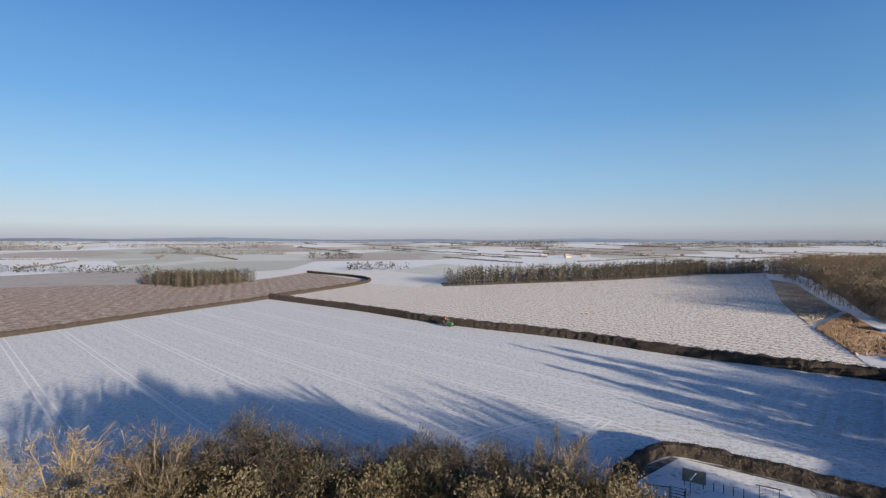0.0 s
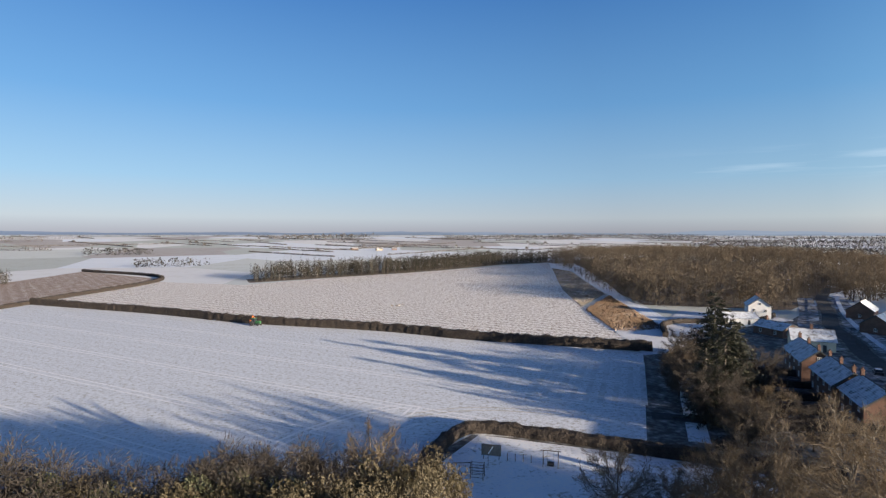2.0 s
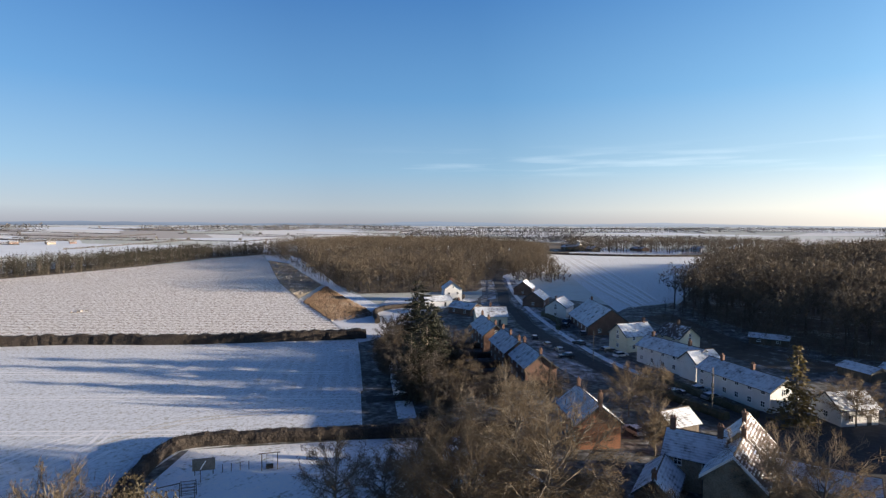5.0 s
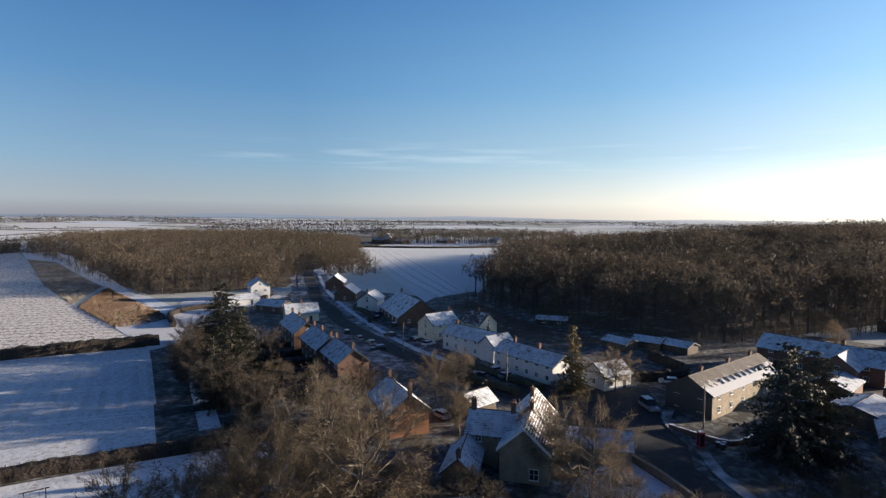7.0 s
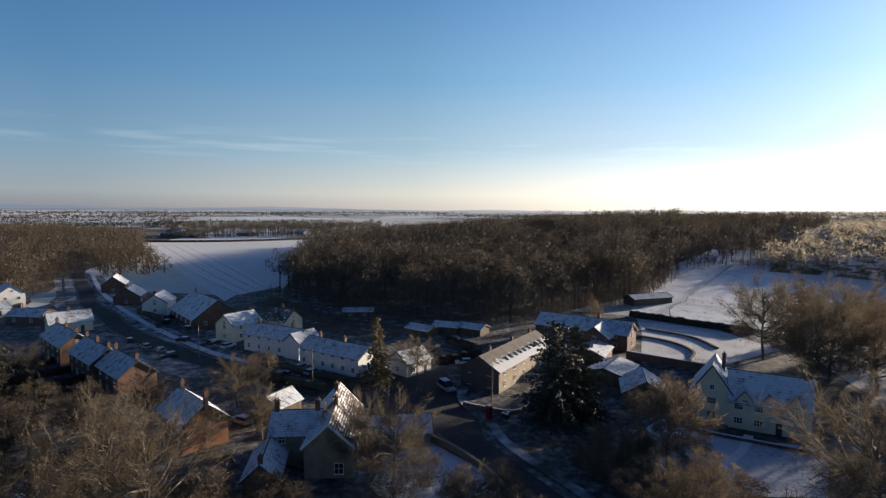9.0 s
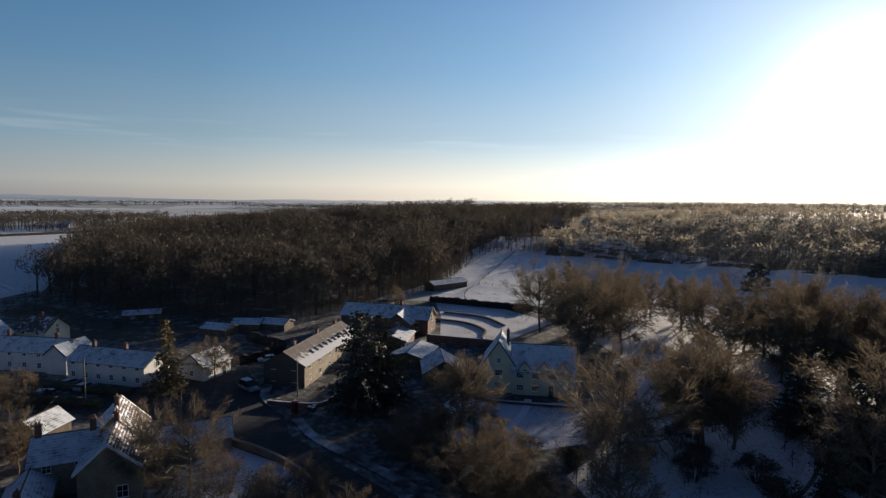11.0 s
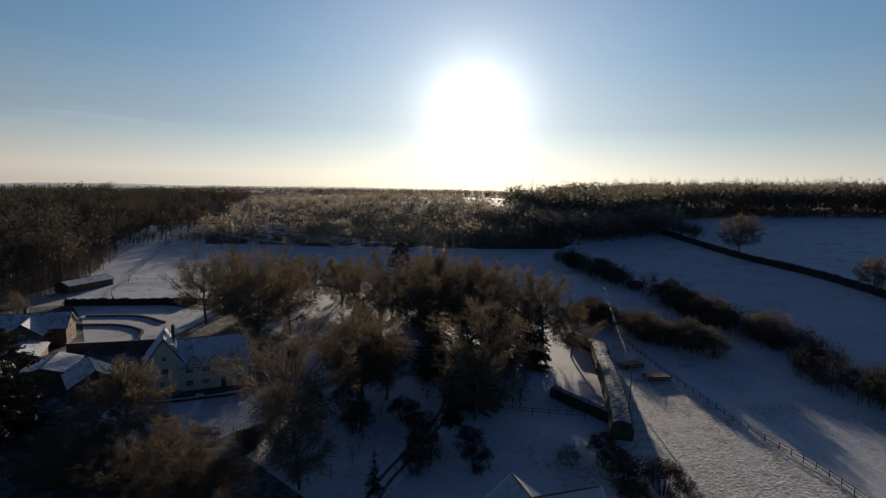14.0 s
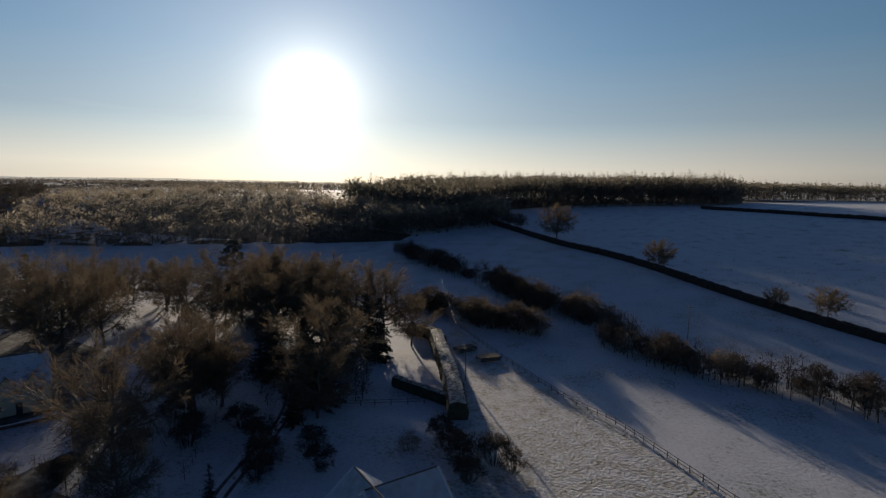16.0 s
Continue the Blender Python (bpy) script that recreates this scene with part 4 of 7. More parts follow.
def scots_pine(seed, h):
    """Tall bare trunk with flat needle clumps near the top."""
    rnd = random.Random(seed)
    m = Mesh()
    m.tube((0, 0, -0.2), (h * 0.02, 0, h * 0.55), h * 0.017, h * 0.012, 7)
    m.tube((h * 0.02, 0, h * 0.55), (h * 0.05, h * 0.02, h * 0.95), h * 0.012, h * 0.004, 6)
    ls = []
    for i in range(22):
        f = 0.56 + 0.42 * (i + rnd.random()) / 22
        a, r = i * 2.4, h * (0.04 + 0.13 * (1 - f) / 0.44 + 0.05 * rnd.random())
        c = (math.cos(a) * r + h * 0.03, math.sin(a) * r, h * f + h * 0.02)
        m.tube((h * 0.03, 0, h * (f - 0.03)), c, h * 0.005, h * 0.002, 4, caps=False)
        ls.append((*c, h * rnd.uniform(0.045, 0.075)))
    LV, LF = leaf_cloud(rnd, ls, 130, h * 0.016, 0.55)
    F = []
    for f in m.f:
        F += [(f[0], f[i], f[i + 1]) for i in range(1, len(f) - 1)]
    return np.array(m.v), np.array(F), LV, LF


BT = (M["bark"], M["twig"])
BARE = [pair(bare_tree(s, 10, sp, 17, 10, 29, 0.030, lo, cl), BT) for s, sp, lo, cl in ((1, 0.44, -0.6, 0.2), (2, 0.38, -0.7, 0.16), (3, 0.52, -0.5, 0.25), (4, 0.32, -0.6, 0.2))]
PALE = [pair(bare_tree(s, 10, 0.58, 24, 9, 30, 0.016, -0.3, 0.10), (M["pale_bark"], M["pale_bark"])) for s in (11, 12)]
SCRUB = [pair(thorn_bush(s, 10, 10, 30, 66, 0.052), BT) for s in (21, 22, 23)]
BELT = [pair(thorn_bush(s, 10, 10, 44, 190, 0.03, 0.6), (M["dark_twig"], M["dark_twig"])) for s in (26, 27, 28)]
DARK = [pair(thorn_bush(s, 10, 10, 34, 80, 0.085, 0.8), (M["dark_twig"], M["dark_twig"])) for s in (24, 25)]
KHAKI = [pair(bush_data(s, 10, 11, 44, 125, 0.20), (M["bark"], M["khaki_leaf"])) for s in (31, 32, 33)]
IVY = [pair(bush_data(s, 10, 8, 30, 150, 0.18), (M["bark"], M["ivy_leaf"])) for s in (41, 42)]
SPRUCE = [pair(conifer_data(s, 10, 4.8, 16, 0.36, 0.35, 0.06, 0.9, 8.0), (M["bark"], M["needle"])) for s in (61, 62)]
CEDAR = [pair(conifer_data(s, 10, 8.6, 26, 0.25, 0.12, 0.03, 0.58, 15.0, 0.4, 0.75), (M["bark"], M["needle"])) for s in (64, 65)]
OAK = [pair(bare_tree(s, 10, sp, 20, 11, 38, 0.019, -0.6, 0.18), BT) for s, sp in ((14, 0.55), (15, 0.48), (18, 0.50))]
LONE = [pair(bare_tree(s, 10, sp, 22, 10, 36, 0.036, -0.3, 0.26), BT) for s, sp in ((19, 0.46), (20, 0.42))]
GLOOM = [pair(bare_tree(s, 10, sp, 17, 10, 40, 0.030, -0.8, 0.12), (M["dark_twig"], M["dark_twig"])) for s, sp in ((16, 0.50), (17, 0.46))]
GOLD = [pair(conifer_data(63, 10, 4.6), (M["bark"], M["gold_needle"]))]
PINE = [pair(scots_pine(66, 10), (M["bark"], M["needle"]))]


def tussocks(name, label, poly, n, mat, seed, h0=0.5, h1=1.3):
    rnd = random.Random(seed)
    xs, ys = [p[0] for p in poly], [p[1] for p in poly]
    X = np.array([rnd.uniform(min(xs), max(xs)) for _ in range(n * 4)])
    Y = np.array([rnd.uniform(min(ys), max(ys)) for _ in range(n * 4)])
    k = inside(poly, X, Y)
    V = []
    for x, y in list(zip(X[k], Y[k]))[:n]:
        z = tz(x, y)
        for _ in range(5):
            a, r = rnd.uniform(0, 6.28), rnd.uniform(0.2, 0.5)
            b = (x + rnd.uniform(-.4, .4), y + rnd.uniform(-.4, .4))
            V += [(b[0] - 0.14, b[1], z), (b[0] + 0.14, b[1] + 0.05, z), (b[0] + math.cos(a) * r, b[1] + math.sin(a) * r, z + rnd.uniform(h0, h1))]
    tagged(new(name, tris_mesh(name, np.array(V), np.arange(len(V)).reshape(-1, 3), [mat])), label, "grass", kind="stuff")


# ---- woods of many trees ----
def inside(pts, x, y):
    P = np.array(pts)
    c = np.zeros(len(x), bool)
    for (x0, y0), (x1, y1) in zip(P, np.roll(P, -1, 0)):
        if y0 != y1:
            c ^= ((y0 > y) != (y1 > y)) & (x < (x1 - x0) * (y - y0) / (y1 - y0) + x0)
    return c


def wood_tree(seed, h, twigs, tw, conical=False, low=0.45, reach=1.0):
    """Triangles of one tree inside a wood: trunk, limbs, an inner tangle of branches and a lobed crown of thin twigs."""
    rs = np.random.RandomState(seed)
    rnd = random.Random(seed)
    V, mi = [], []

    def stick(p, q, w0, w1):
        d = (q - p).normalized()
        a = d.orthogonal().normalized()
        for s in (a, d.cross(a)):
            V.extend([p - s * w0, p + s * w0, q + s * w1, p - s * w0, q + s * w1, q - s * w1])
            mi.extend([0, 0])

    far = reach != 1.0
    top = Vector((rnd.uniform(-0.4, 0.4), rnd.uniform(-0.4, 0.4), h * (0.62 if far and not conical else 0.82)))
    stick(Vector((0, 0, -0.3)), top, h * (0.007 if far else 0.016), h * 0.004)
    n, n_in = twigs, max(10, int(twigs * 0.6))
    if conical:
        h *= 1.07 if far else 1.0
        f = rs.uniform(0.10, 1, n) ** 0.9
        a = rs.uniform(0, 6.28, n)
        r = h * 0.21 * (1.02 - f) ** 0.8 * rs.uniform(0.35, 1.05, n)
        P = np.stack([np.cos(a) * r, np.sin(a) * r, h * f], 1)
        D = np.stack([np.cos(a), np.sin(a), rs.uniform(-0.8, 0.2, n)], 1)
        ln = h * rs.uniform(0.03, 0.075, n) * (1.1 - f)
        f = rs.uniform(0.08, 0.93, n_in)
        a = rs.uniform(0, 6.28, n_in)
        r = h * 0.15 * (1.0 - f) * rs.uniform(0.0, 1.0, n_in)
        Q = np.stack([np.cos(a) * r, np.sin(a) * r, h * f], 1)
        size = h * 0.05 * (1.08 - f)
    else:
        zc, rz, rx = h * (low + 0.97) / 2, h * (0.97 - low) / 2, h * (rnd.uniform(0.38, 0.46) if far else rnd.uniform(0.28, 0.36))
        C, R = [], []
        for i in range(11):
            u = -0.85 + 1.7 * (i + rnd.random()) / 11
            a = i * 2.4 + rnd.uniform(-0.4, 0.4)
            k = math.sqrt(1 - u * u) * rx * rnd.uniform(0.45, 0.75)
            c = Vector((math.cos(a) * k, math.sin(a) * k, zc + u * rz * 0.68))
            if not far:
                stick(top * rnd.uniform(0.35, 0.7), c, h * 0.006, h * 0.002)
            C.append(tuple(c))
            R.append(h * (rnd.uniform(0.15, 0.20) if far else rnd.uniform(0.095, 0.15)))
        C, R = np.array(C), np.array(R)
        j = rs.randint(0, 11, n)
        O = rs.normal(0, 1, (n, 3))
        O[:, 2] = np.abs(O[:, 2]) * 1.1 - 0.4
        O /= np.linalg.norm(O, axis=1)[:, None]
        P = C[j] + O * (R[j] * rs.uniform(0.4, 0.95, n))[:, None]
        D = O * 0.75 + rs.uniform(-0.5, 0.5, (n, 3)) + np.array((0, 0, 0.1 if far else 0.45))
        ln = h * rs.uniform(0.035, 0.085, n) * reach
        j = rs.randint(0, 11, n_in)
        O = rs.normal(0, 0.5 if far else 0.42, (n_in, 3))
        Q = C[j] + O * R[j][:, None]
        size = h * rs.uniform(0.014, 0.032, n_in) * (2.2 if far else 1.0)
    D /= np.linalg.norm(D, axis=1)[:, None]
    S = np.cross(D, rs.normal(0, 1, (n, 3)))
    S /= np.linalg.norm(S, axis=1)[:, None]
    S *= (tw * rs.uniform(0.6, 1.4, n))[:, None]
    T = np.stack([P - S, P + S, P + D * ln[:, None]], 1).reshape(-1, 3)
    K = rs.normal(0, 0.75, (n_in, 3, 3)) * np.reshape(size, (-1, 1, 1))
    K = (Q[:, None, :] + K).reshape(-1, 3)
    return np.concatenate([np.array([tuple(v) for v in V]), K, T]), np.array(mi + [1] * (n_in + n))


def upper(t, cut):
    """The part of a tree that shows over its neighbours."""
    z = t[0].reshape(-1, 3, 3)[:, :, 2].max(1)
    k = z > cut
    return t[0].reshape(-1, 3, 3)[k].reshape(-1, 3), t[1][k]


def edge_distance(poly, x, y):
    P = np.array(poly, dtype=float)
    best = np.full(len(x), 1e9)
    for (x0, y0), (x1, y1) in zip(P, np.roll(P, -1, 0)):
        dx, dy = x1 - x0, y1 - y0
        t = np.clip(((x - x0) * dx + (y - y0) * dy) / max(1e-6, dx * dx + dy * dy), 0, 1)
        best = np.minimum(best, np.hypot(x - x0 - t * dx, y - y0 - t * dy))
    return best


def wood(name, label, poly, spacing, h, mats, twigs=70, tw=0.09, conical=0.0, seed=1, near=0, low=0.45, short=0.25, reach=1.0, category="wood", gaps=(), deep=18.0, vary=(0.72, 1.2)):
    """Trees nearer the village than near metres get finer, denser twigs; those deeper in than deep keep their tops alone."""
    rs = np.random.RandomState(seed)
    P = np.array(poly)
    x0, y0 = P.min(0)
    x1, y1 = P.max(0)
    gx, gy = np.meshgrid(np.arange(x0, x1, spacing), np.arange(y0, y1, spacing))
    gx = gx.ravel() + rs.uniform(-0.5, 0.5, gx.size) * spacing
    gy = gy.ravel() + rs.uniform(-0.5, 0.5, gy.size) * spacing
    k = inside(poly, gx, gy)
    for a, b, r in gaps:
        k &= np.hypot(gx - a, gy - b) > r
    gx, gy = gx[k], gy[k]
    inner = edge_distance(poly, gx, gy) > deep
    sets = [[wood_tree(seed * 10 + i, 10.0, n, w, i < 6 * conical, low, reach) for i in range(6)] for n, w in ((twigs, tw), (int(twigs * 1.8), tw * 0.7))]
    tops = [[upper(t, 5.2) for t in ts] for ts in sets]
    Vs, ms = [], []
    for x, y, deep_in in zip(gx, gy, inner):
        t = (tops if deep_in else sets)[1 if math.hypot(x, y) < near else 0][rs.randint(6)]
        s = h / 10 * (rs.uniform(*vary) if deep_in or rs.rand() > short else rs.uniform(0.3, 0.6))
        a = rs.uniform(0, 6.28)
        c, sn = math.cos(a), math.sin(a)
        v = t[0] * s
        Vs.append(np.stack([v[:, 0] * c - v[:, 1] * sn + x, v[:, 0] * sn + v[:, 1] * c + y, v[:, 2] + tz(x, y)], 1))
        ms.append(t[1])
    V = np.concatenate(Vs)
    me = tris_mesh(name, V, np.arange(len(V)).reshape(-1, 3), mats, np.concatenate(ms))
    return tagged(new(name, me), label, category, kind="stuff")


HOMES = ((414, -238), (409, -256), (380, -252), (374, -272), (442, -252), (414, -300), (432, -276))
GLADES = [(x * f, y * f, r) for x, y in HOMES for f, r in ((1.0, 10), (0.95, 6))]
WT, TW = [M["bark"], M["wood_twig"]], [M["bark"], M["tall_twig"]]
PW, FT, HW, SW = [M["bark"], M["pine_wood"]], [M["dark_twig"], M["frost_haze_twig"]], [M["dark_twig"], M["hill_twig"]], [M["dark_twig"], M["slope_twig"]]
wood("strip_wood", "belt of tall pines and bare trees behind the stubble", [(3, 409), (65, 438), (122, 455), (186, 492), (251, 527), (300, 520), (330, 560), (250, 590), (120, 510), (0, 440)], 5.2, 15, PW, 115, 0.125, 0.3, 1, 0, -0.1, 0.2)
wood("brown_wood", "dense leafless brown wood on a low hill", [(178, 220), (213, 300), (249, 376), (300, 512), (330, 560), (480, 620), (640, 520), (560, 335), (430, 260), (340, 238), (262, 204), (222, 182)], 8.8, 18, WT, 165, 0.085, 0, 2, 330, -0.1, 0.12)
wood("roadside_wood", "leafless brown trees crowding the village road", [(276, 188), (292, 160), (400, 238), (515, 316), (430, 268), (345, 242), (308, 212)], 7.0, 15, WT, 190, 0.08, 0, 13, 330, -0.2, 0.15)
wood("undergrowth", "brown saplings and brambles along the wood edge", [(176, 214), (209, 300), (246, 378), (297, 512), (306, 508), (256, 372), (222, 298), (190, 226), (226, 192), (262, 212), (330, 240), (334, 232), (262, 199), (222, 177)], 3.6, 5.5, WT, 46, 0.10, 0, 12, 0, 0.05, 0.4)
wood("tall_wood", "tall bare beech wood with dark trunks", [(226, 77), (209, 57), (175, 22), (172, -13), (191, -39), (214, -68), (262, -100), (287, -114), (362, -163), (560, -210), (640, 0), (560, 100), (370, 106), (255, 82)], 8.2, 21, TW, 140, 0.085, 0, 3, 265, 0.2, 0.12, deep=34.0)
wood("undergrowth", "dark brambles and saplings along the wood edge", [(228, 82), (209, 62), (172, 26), (166, -13), (185, -42), (210, -71), (262, -103), (272, -88), (224, -54), (200, -28), (188, -10), (192, 16), (220, 46), (240, 70)], 3.2, 6.5, TW, 60, 0.09, 0, 11, 0, 0.05, 0.5)
wood("undergrowth", "dark thorn along the paddock edge of the wood", [(212, -70), (262, -102), (292, -118), (298, -146), (306, -140), (298, -110), (264, -94), (216, -62)], 3.2, 6.5, TW, 70, 0.09, 0, 21, 0, 0.0, 0.4)
DT = [M["bark"], M["dark_twig"]]
for pts, w, h, sd in (([(107, -234), (92, -220), (73, -205), (55, -193)], 6.0, 7.0, 31), ([(64, -152), (48, -149), (33, -142), (20, -138)], 6.5, 7.0, 32), ([(50, -188), (29, -166), (17, -159), (3, -150), (0, -136), (-10, -127), (-24, -121), (-37, -118), (-60, -107)], 6.5, 6.8, 33)):
    wood("thicket", "continuous dark thicket of thorn and bramble on the slope", [(x - w * 0.6, y - w * 0.6) for x, y in pts] + [(x + w * 0.6, y + w * 0.6) for x, y in pts[::-1]], 2.2, h, DT, 90, 0.10, 0, sd, 0, 0.0, 0.35, category="thicket")
wood("garden_shrubs", "dark leafless shrubs and brambles in the back gardens", [(208, 82), (190, 66), (172, 58), (166, 42), (158, 22), (172, 14), (178, 24), (184, 44), (212, 62), (224, 80)], 3.6, 3.4, TW, 60, 0.10, 0, 15, 0, 0.0, 0.3)
wood("garden_shrubs", "dark leafless shrubs and hedging behind the cottages", [(86, 66), (98, 78), (112, 100), (121, 116), (118, 126), (104, 116), (84, 90), (74, 72)], 3.4, 3.0, TW, 70, 0.10, 0, 16, 0, 0.0, 0.3)
wood("garden_shrubs", "dark shrubs filling the garden by the road bend", [(50, -34), (62, -26), (76, -28), (80, -34), (72, -42), (62, -52), (52, -48)], 2.6, 3.2, TW, 110, 0.07, 0, 17, 0, 0.0, 0.3)
wood("garden_shrubs", "dark shrubs and brambles under the big garden trees", [(44, -72), (57, -74), (76, -94), (62, -112), (48, -104), (40, -84)], 2.6, 5.0, DT, 90, 0.09, 0, 41, 0, 0.0, 0.35)
wood("garden_shrubs", "dark shrubs and brambles below the cottage garden", [(46, -46), (58, -42), (64, -50), (70, -66), (84, -84), (76, -88), (62, -72), (52, -60)], 3.4, 3.4, DT, 80, 0.08, 0, 42, 0, 0.0, 0.35)
wood("garden_shrubs", "tangled dark hedging between the long back gardens", [(76, 74), (92, 70), (108, 84), (128, 104), (122, 118), (104, 112), (86, 92)], 3.0, 3.4, DT, 60, 0.09, 0, 43, 0, 0.0, 0.35, gaps=((88, 76, 4), (100, 92, 4)))
wood("garden_shrubs", "dark evergreen shrubs under the cedars by the road bend", [(92, -11), (84, -13), (72, -20), (60, -27), (62, -38), (76, -34), (88, -31), (100, -26), (100, -18)], 2.5, 3.6, DT, 80, 0.08, 0, 45, 0, 0.0, 0.35)
for pts, sd in (([(126, 40), (134, 52), (140, 62), (136, 64), (128, 54), (122, 44)], 46), ([(147, 70), (158, 80), (168, 94), (163, 96), (153, 84), (144, 74)], 47), ([(172, 104), (190, 122), (204, 132), (200, 136), (184, 124), (168, 108)], 48), ([(108, 42), (120, 58), (128, 68), (124, 70), (114, 58), (104, 46)], 49), ([(150, 108), (166, 124), (184, 140), (180, 144), (162, 128), (146, 112)], 50)):
    wood("garden_shrubs", "dark clipped shrubs in the front gardens", pts, 2.3, 1.9, DT, 60, 0.07, 0, sd, 0, -0.2, 0.3)
for pts, sd in (([(78, 14), (92, 22), (104, 34), (99, 40), (86, 30), (74, 22)], 51), ([(112, 84), (124, 96), (134, 108), (129, 112), (118, 100), (108, 90)], 52), ([(96, 48), (106, 60), (100, 66), (90, 54)], 53)):
    wood("garden_shrubs", "dark leafless shrubs between the brick cottages", pts, 2.8, 2.6, DT, 70, 0.08, 0, sd, 0, -0.1, 0.35)
wood("copse", "oval plantation of dark pines in the ploughed field", [(-237, 428), (-205, 398), (-178, 386), (-160, 415), (-155, 455), (-190, 480), (-225, 462)], 4.4, 12, PW, 130, 0.11, 0.0, 4, 0, -0.25, 0.1)
wood("hill_wood", "dark mixed wood with pointed conifers along the hilltop", [(104, -300), (86, -362), (56, -374), (20, -385), (-14, -396), (-46, -414), (-64, -480), (-56, -560), (40, -540), (180, -440), (225, -370), (170, -325)], 6.2, 21, HW, 150, 0.10, 0.3, 5, 0, 0.0, 0.08, 0.99, deep=24.0, vary=(0.88, 1.12))
wood("hill_edge", "bare saplings along the edge of the hilltop wood", [(104, -296), (84, -358), (56, -370), (20, -381), (-14, -392), (-48, -410), (-68, -478), (-60, -482), (-42, -418), (-10, -402), (24, -391), (62, -380), (94, -364), (114, -300)], 4.2, 9, SW, 90, 0.09, 0, 18, 0, -0.4, 0.3, 0.99)
wood("hill_wood", "dark wood beyond the upper snowy field", [(-66, -610), (-140, -690), (-250, -770), (-430, -740), (-460, -820), (-120, -850), (0, -680)], 8.0, 21, HW, 120, 0.13, 0.16, 19, 0, -0.1, 0.06, 0.99, vary=(0.9, 1.1))
wood("hill_scrub", "rounded brown young wood below the hilltop conifers", [(126, -264), (111, -274), (90, -290), (76, -302), (84, -345), (110, -365), (175, -335), (204, -305), (170, -284)], 5.6, 16.5, SW, 200, 0.085, 0, 8, 0, -0.1, 0.1, 0.99, vary=(0.9, 1.06))
wood("scrub_wood", "frosted birch and willow scrub", [(296, -146), (276, -182), (235, -210), (190, -233), (145, -249), (122, -256), (120, -270), (165, -288), (195, -306), (232, -370), (300, -400), (480, -330), (420, -262), (354, -212)], 6.4, 12, SW, 140, 0.075, 0, 6, 0, -0.2, 0.3, 0.99, gaps=GLADES, vary=(0.65, 1.3))
wood("undergrowth", "dark thorn hedge along the foot of the scrub", [(298, -144), (276, -178), (235, -206), (190, -229), (145, -245), (118, -253), (118, -260), (148, -253), (193, -237), (238, -214), (280, -186), (302, -150)], 3.0, 6, DT, 46, 0.10, 0, 44, 0, -0.1, 0.3)
wood("skyline_wood", "dark distant woods along the skyline", [(640, -30), (740, 60), (900, 60), (900, -430), (640, -300), (560, -215)], 11.0, 17, WT, 40, 0.26, 0, 7, 0, 0.1, 0.1)
wood("valley_wood", "bare woodland running down to the paddocks", [(287, -116), (298, -146), (360, -212), (420, -258), (480, -320), (620, -300), (560, -205), (364, -158)], 7.8, 18, TW, 150, 0.09, 0, 10, 0, 0.08, 0.2, gaps=GLADES)
wood("tree_belt", "belt of bare trees beyond the far snowy field", [(640, 350), (690, 290), (735, 175), (900, 120), (940, 200), (800, 330), (700, 400)], 10.0, 21, TW, 120, 0.14, 0, 9, 0, -0.15, 0.25)
wood("skyline_wood", "frosted woods beyond the valley scrub, haze painted into pale twigs", [(420, -380), (700, -330), (900, -440), (820, -900), (440, -720), (300, -480)], 13.0, 12, FT, 28, 0.4, 0, 22, 0, 0.0, 0.2)


def far_strip(label, x, y, a, b, turn, h, spacing, seed):
    c, sn = math.cos(radians(turn)), math.sin(radians(turn))
    # distant and sunward strips get paler materials with haze painted in
    wood("far_copse", label, [(x + c * u * a / 2 - sn * v * b / 2, y + sn * u * a / 2 + c * v * b / 2) for u, v in ((-1, -0.5), (-0.7, -1), (0.4, -1), (1, -0.2), (0.9, 0.6), (0.2, 1), (-0.8, 0.8))], spacing, h, [M["frost_haze_twig"], M["frost_haze_twig"]] if y < -500 else [M["hazed_far_wood"], M["hazed_far_wood"]] if math.hypot(x, y) > 1000 else [M["bark"], M["pine_wood"]], 12, 0.9, 0.0, seed, 0, -0.45, 0.15, 2.2, deep=9.0)


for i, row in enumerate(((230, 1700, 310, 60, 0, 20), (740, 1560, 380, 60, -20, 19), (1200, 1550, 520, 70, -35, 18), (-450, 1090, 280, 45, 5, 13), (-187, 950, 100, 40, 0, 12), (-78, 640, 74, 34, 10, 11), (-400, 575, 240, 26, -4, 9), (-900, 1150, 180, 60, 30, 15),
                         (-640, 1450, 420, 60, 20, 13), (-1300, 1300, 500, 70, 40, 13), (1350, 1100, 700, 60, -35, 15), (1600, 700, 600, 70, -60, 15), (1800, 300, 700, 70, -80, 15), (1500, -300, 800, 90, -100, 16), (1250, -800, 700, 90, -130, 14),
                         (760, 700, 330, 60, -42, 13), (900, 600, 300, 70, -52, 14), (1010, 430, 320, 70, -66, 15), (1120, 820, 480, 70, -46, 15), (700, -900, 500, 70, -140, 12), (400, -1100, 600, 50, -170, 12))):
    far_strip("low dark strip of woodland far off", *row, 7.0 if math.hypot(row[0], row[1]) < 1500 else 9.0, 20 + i)


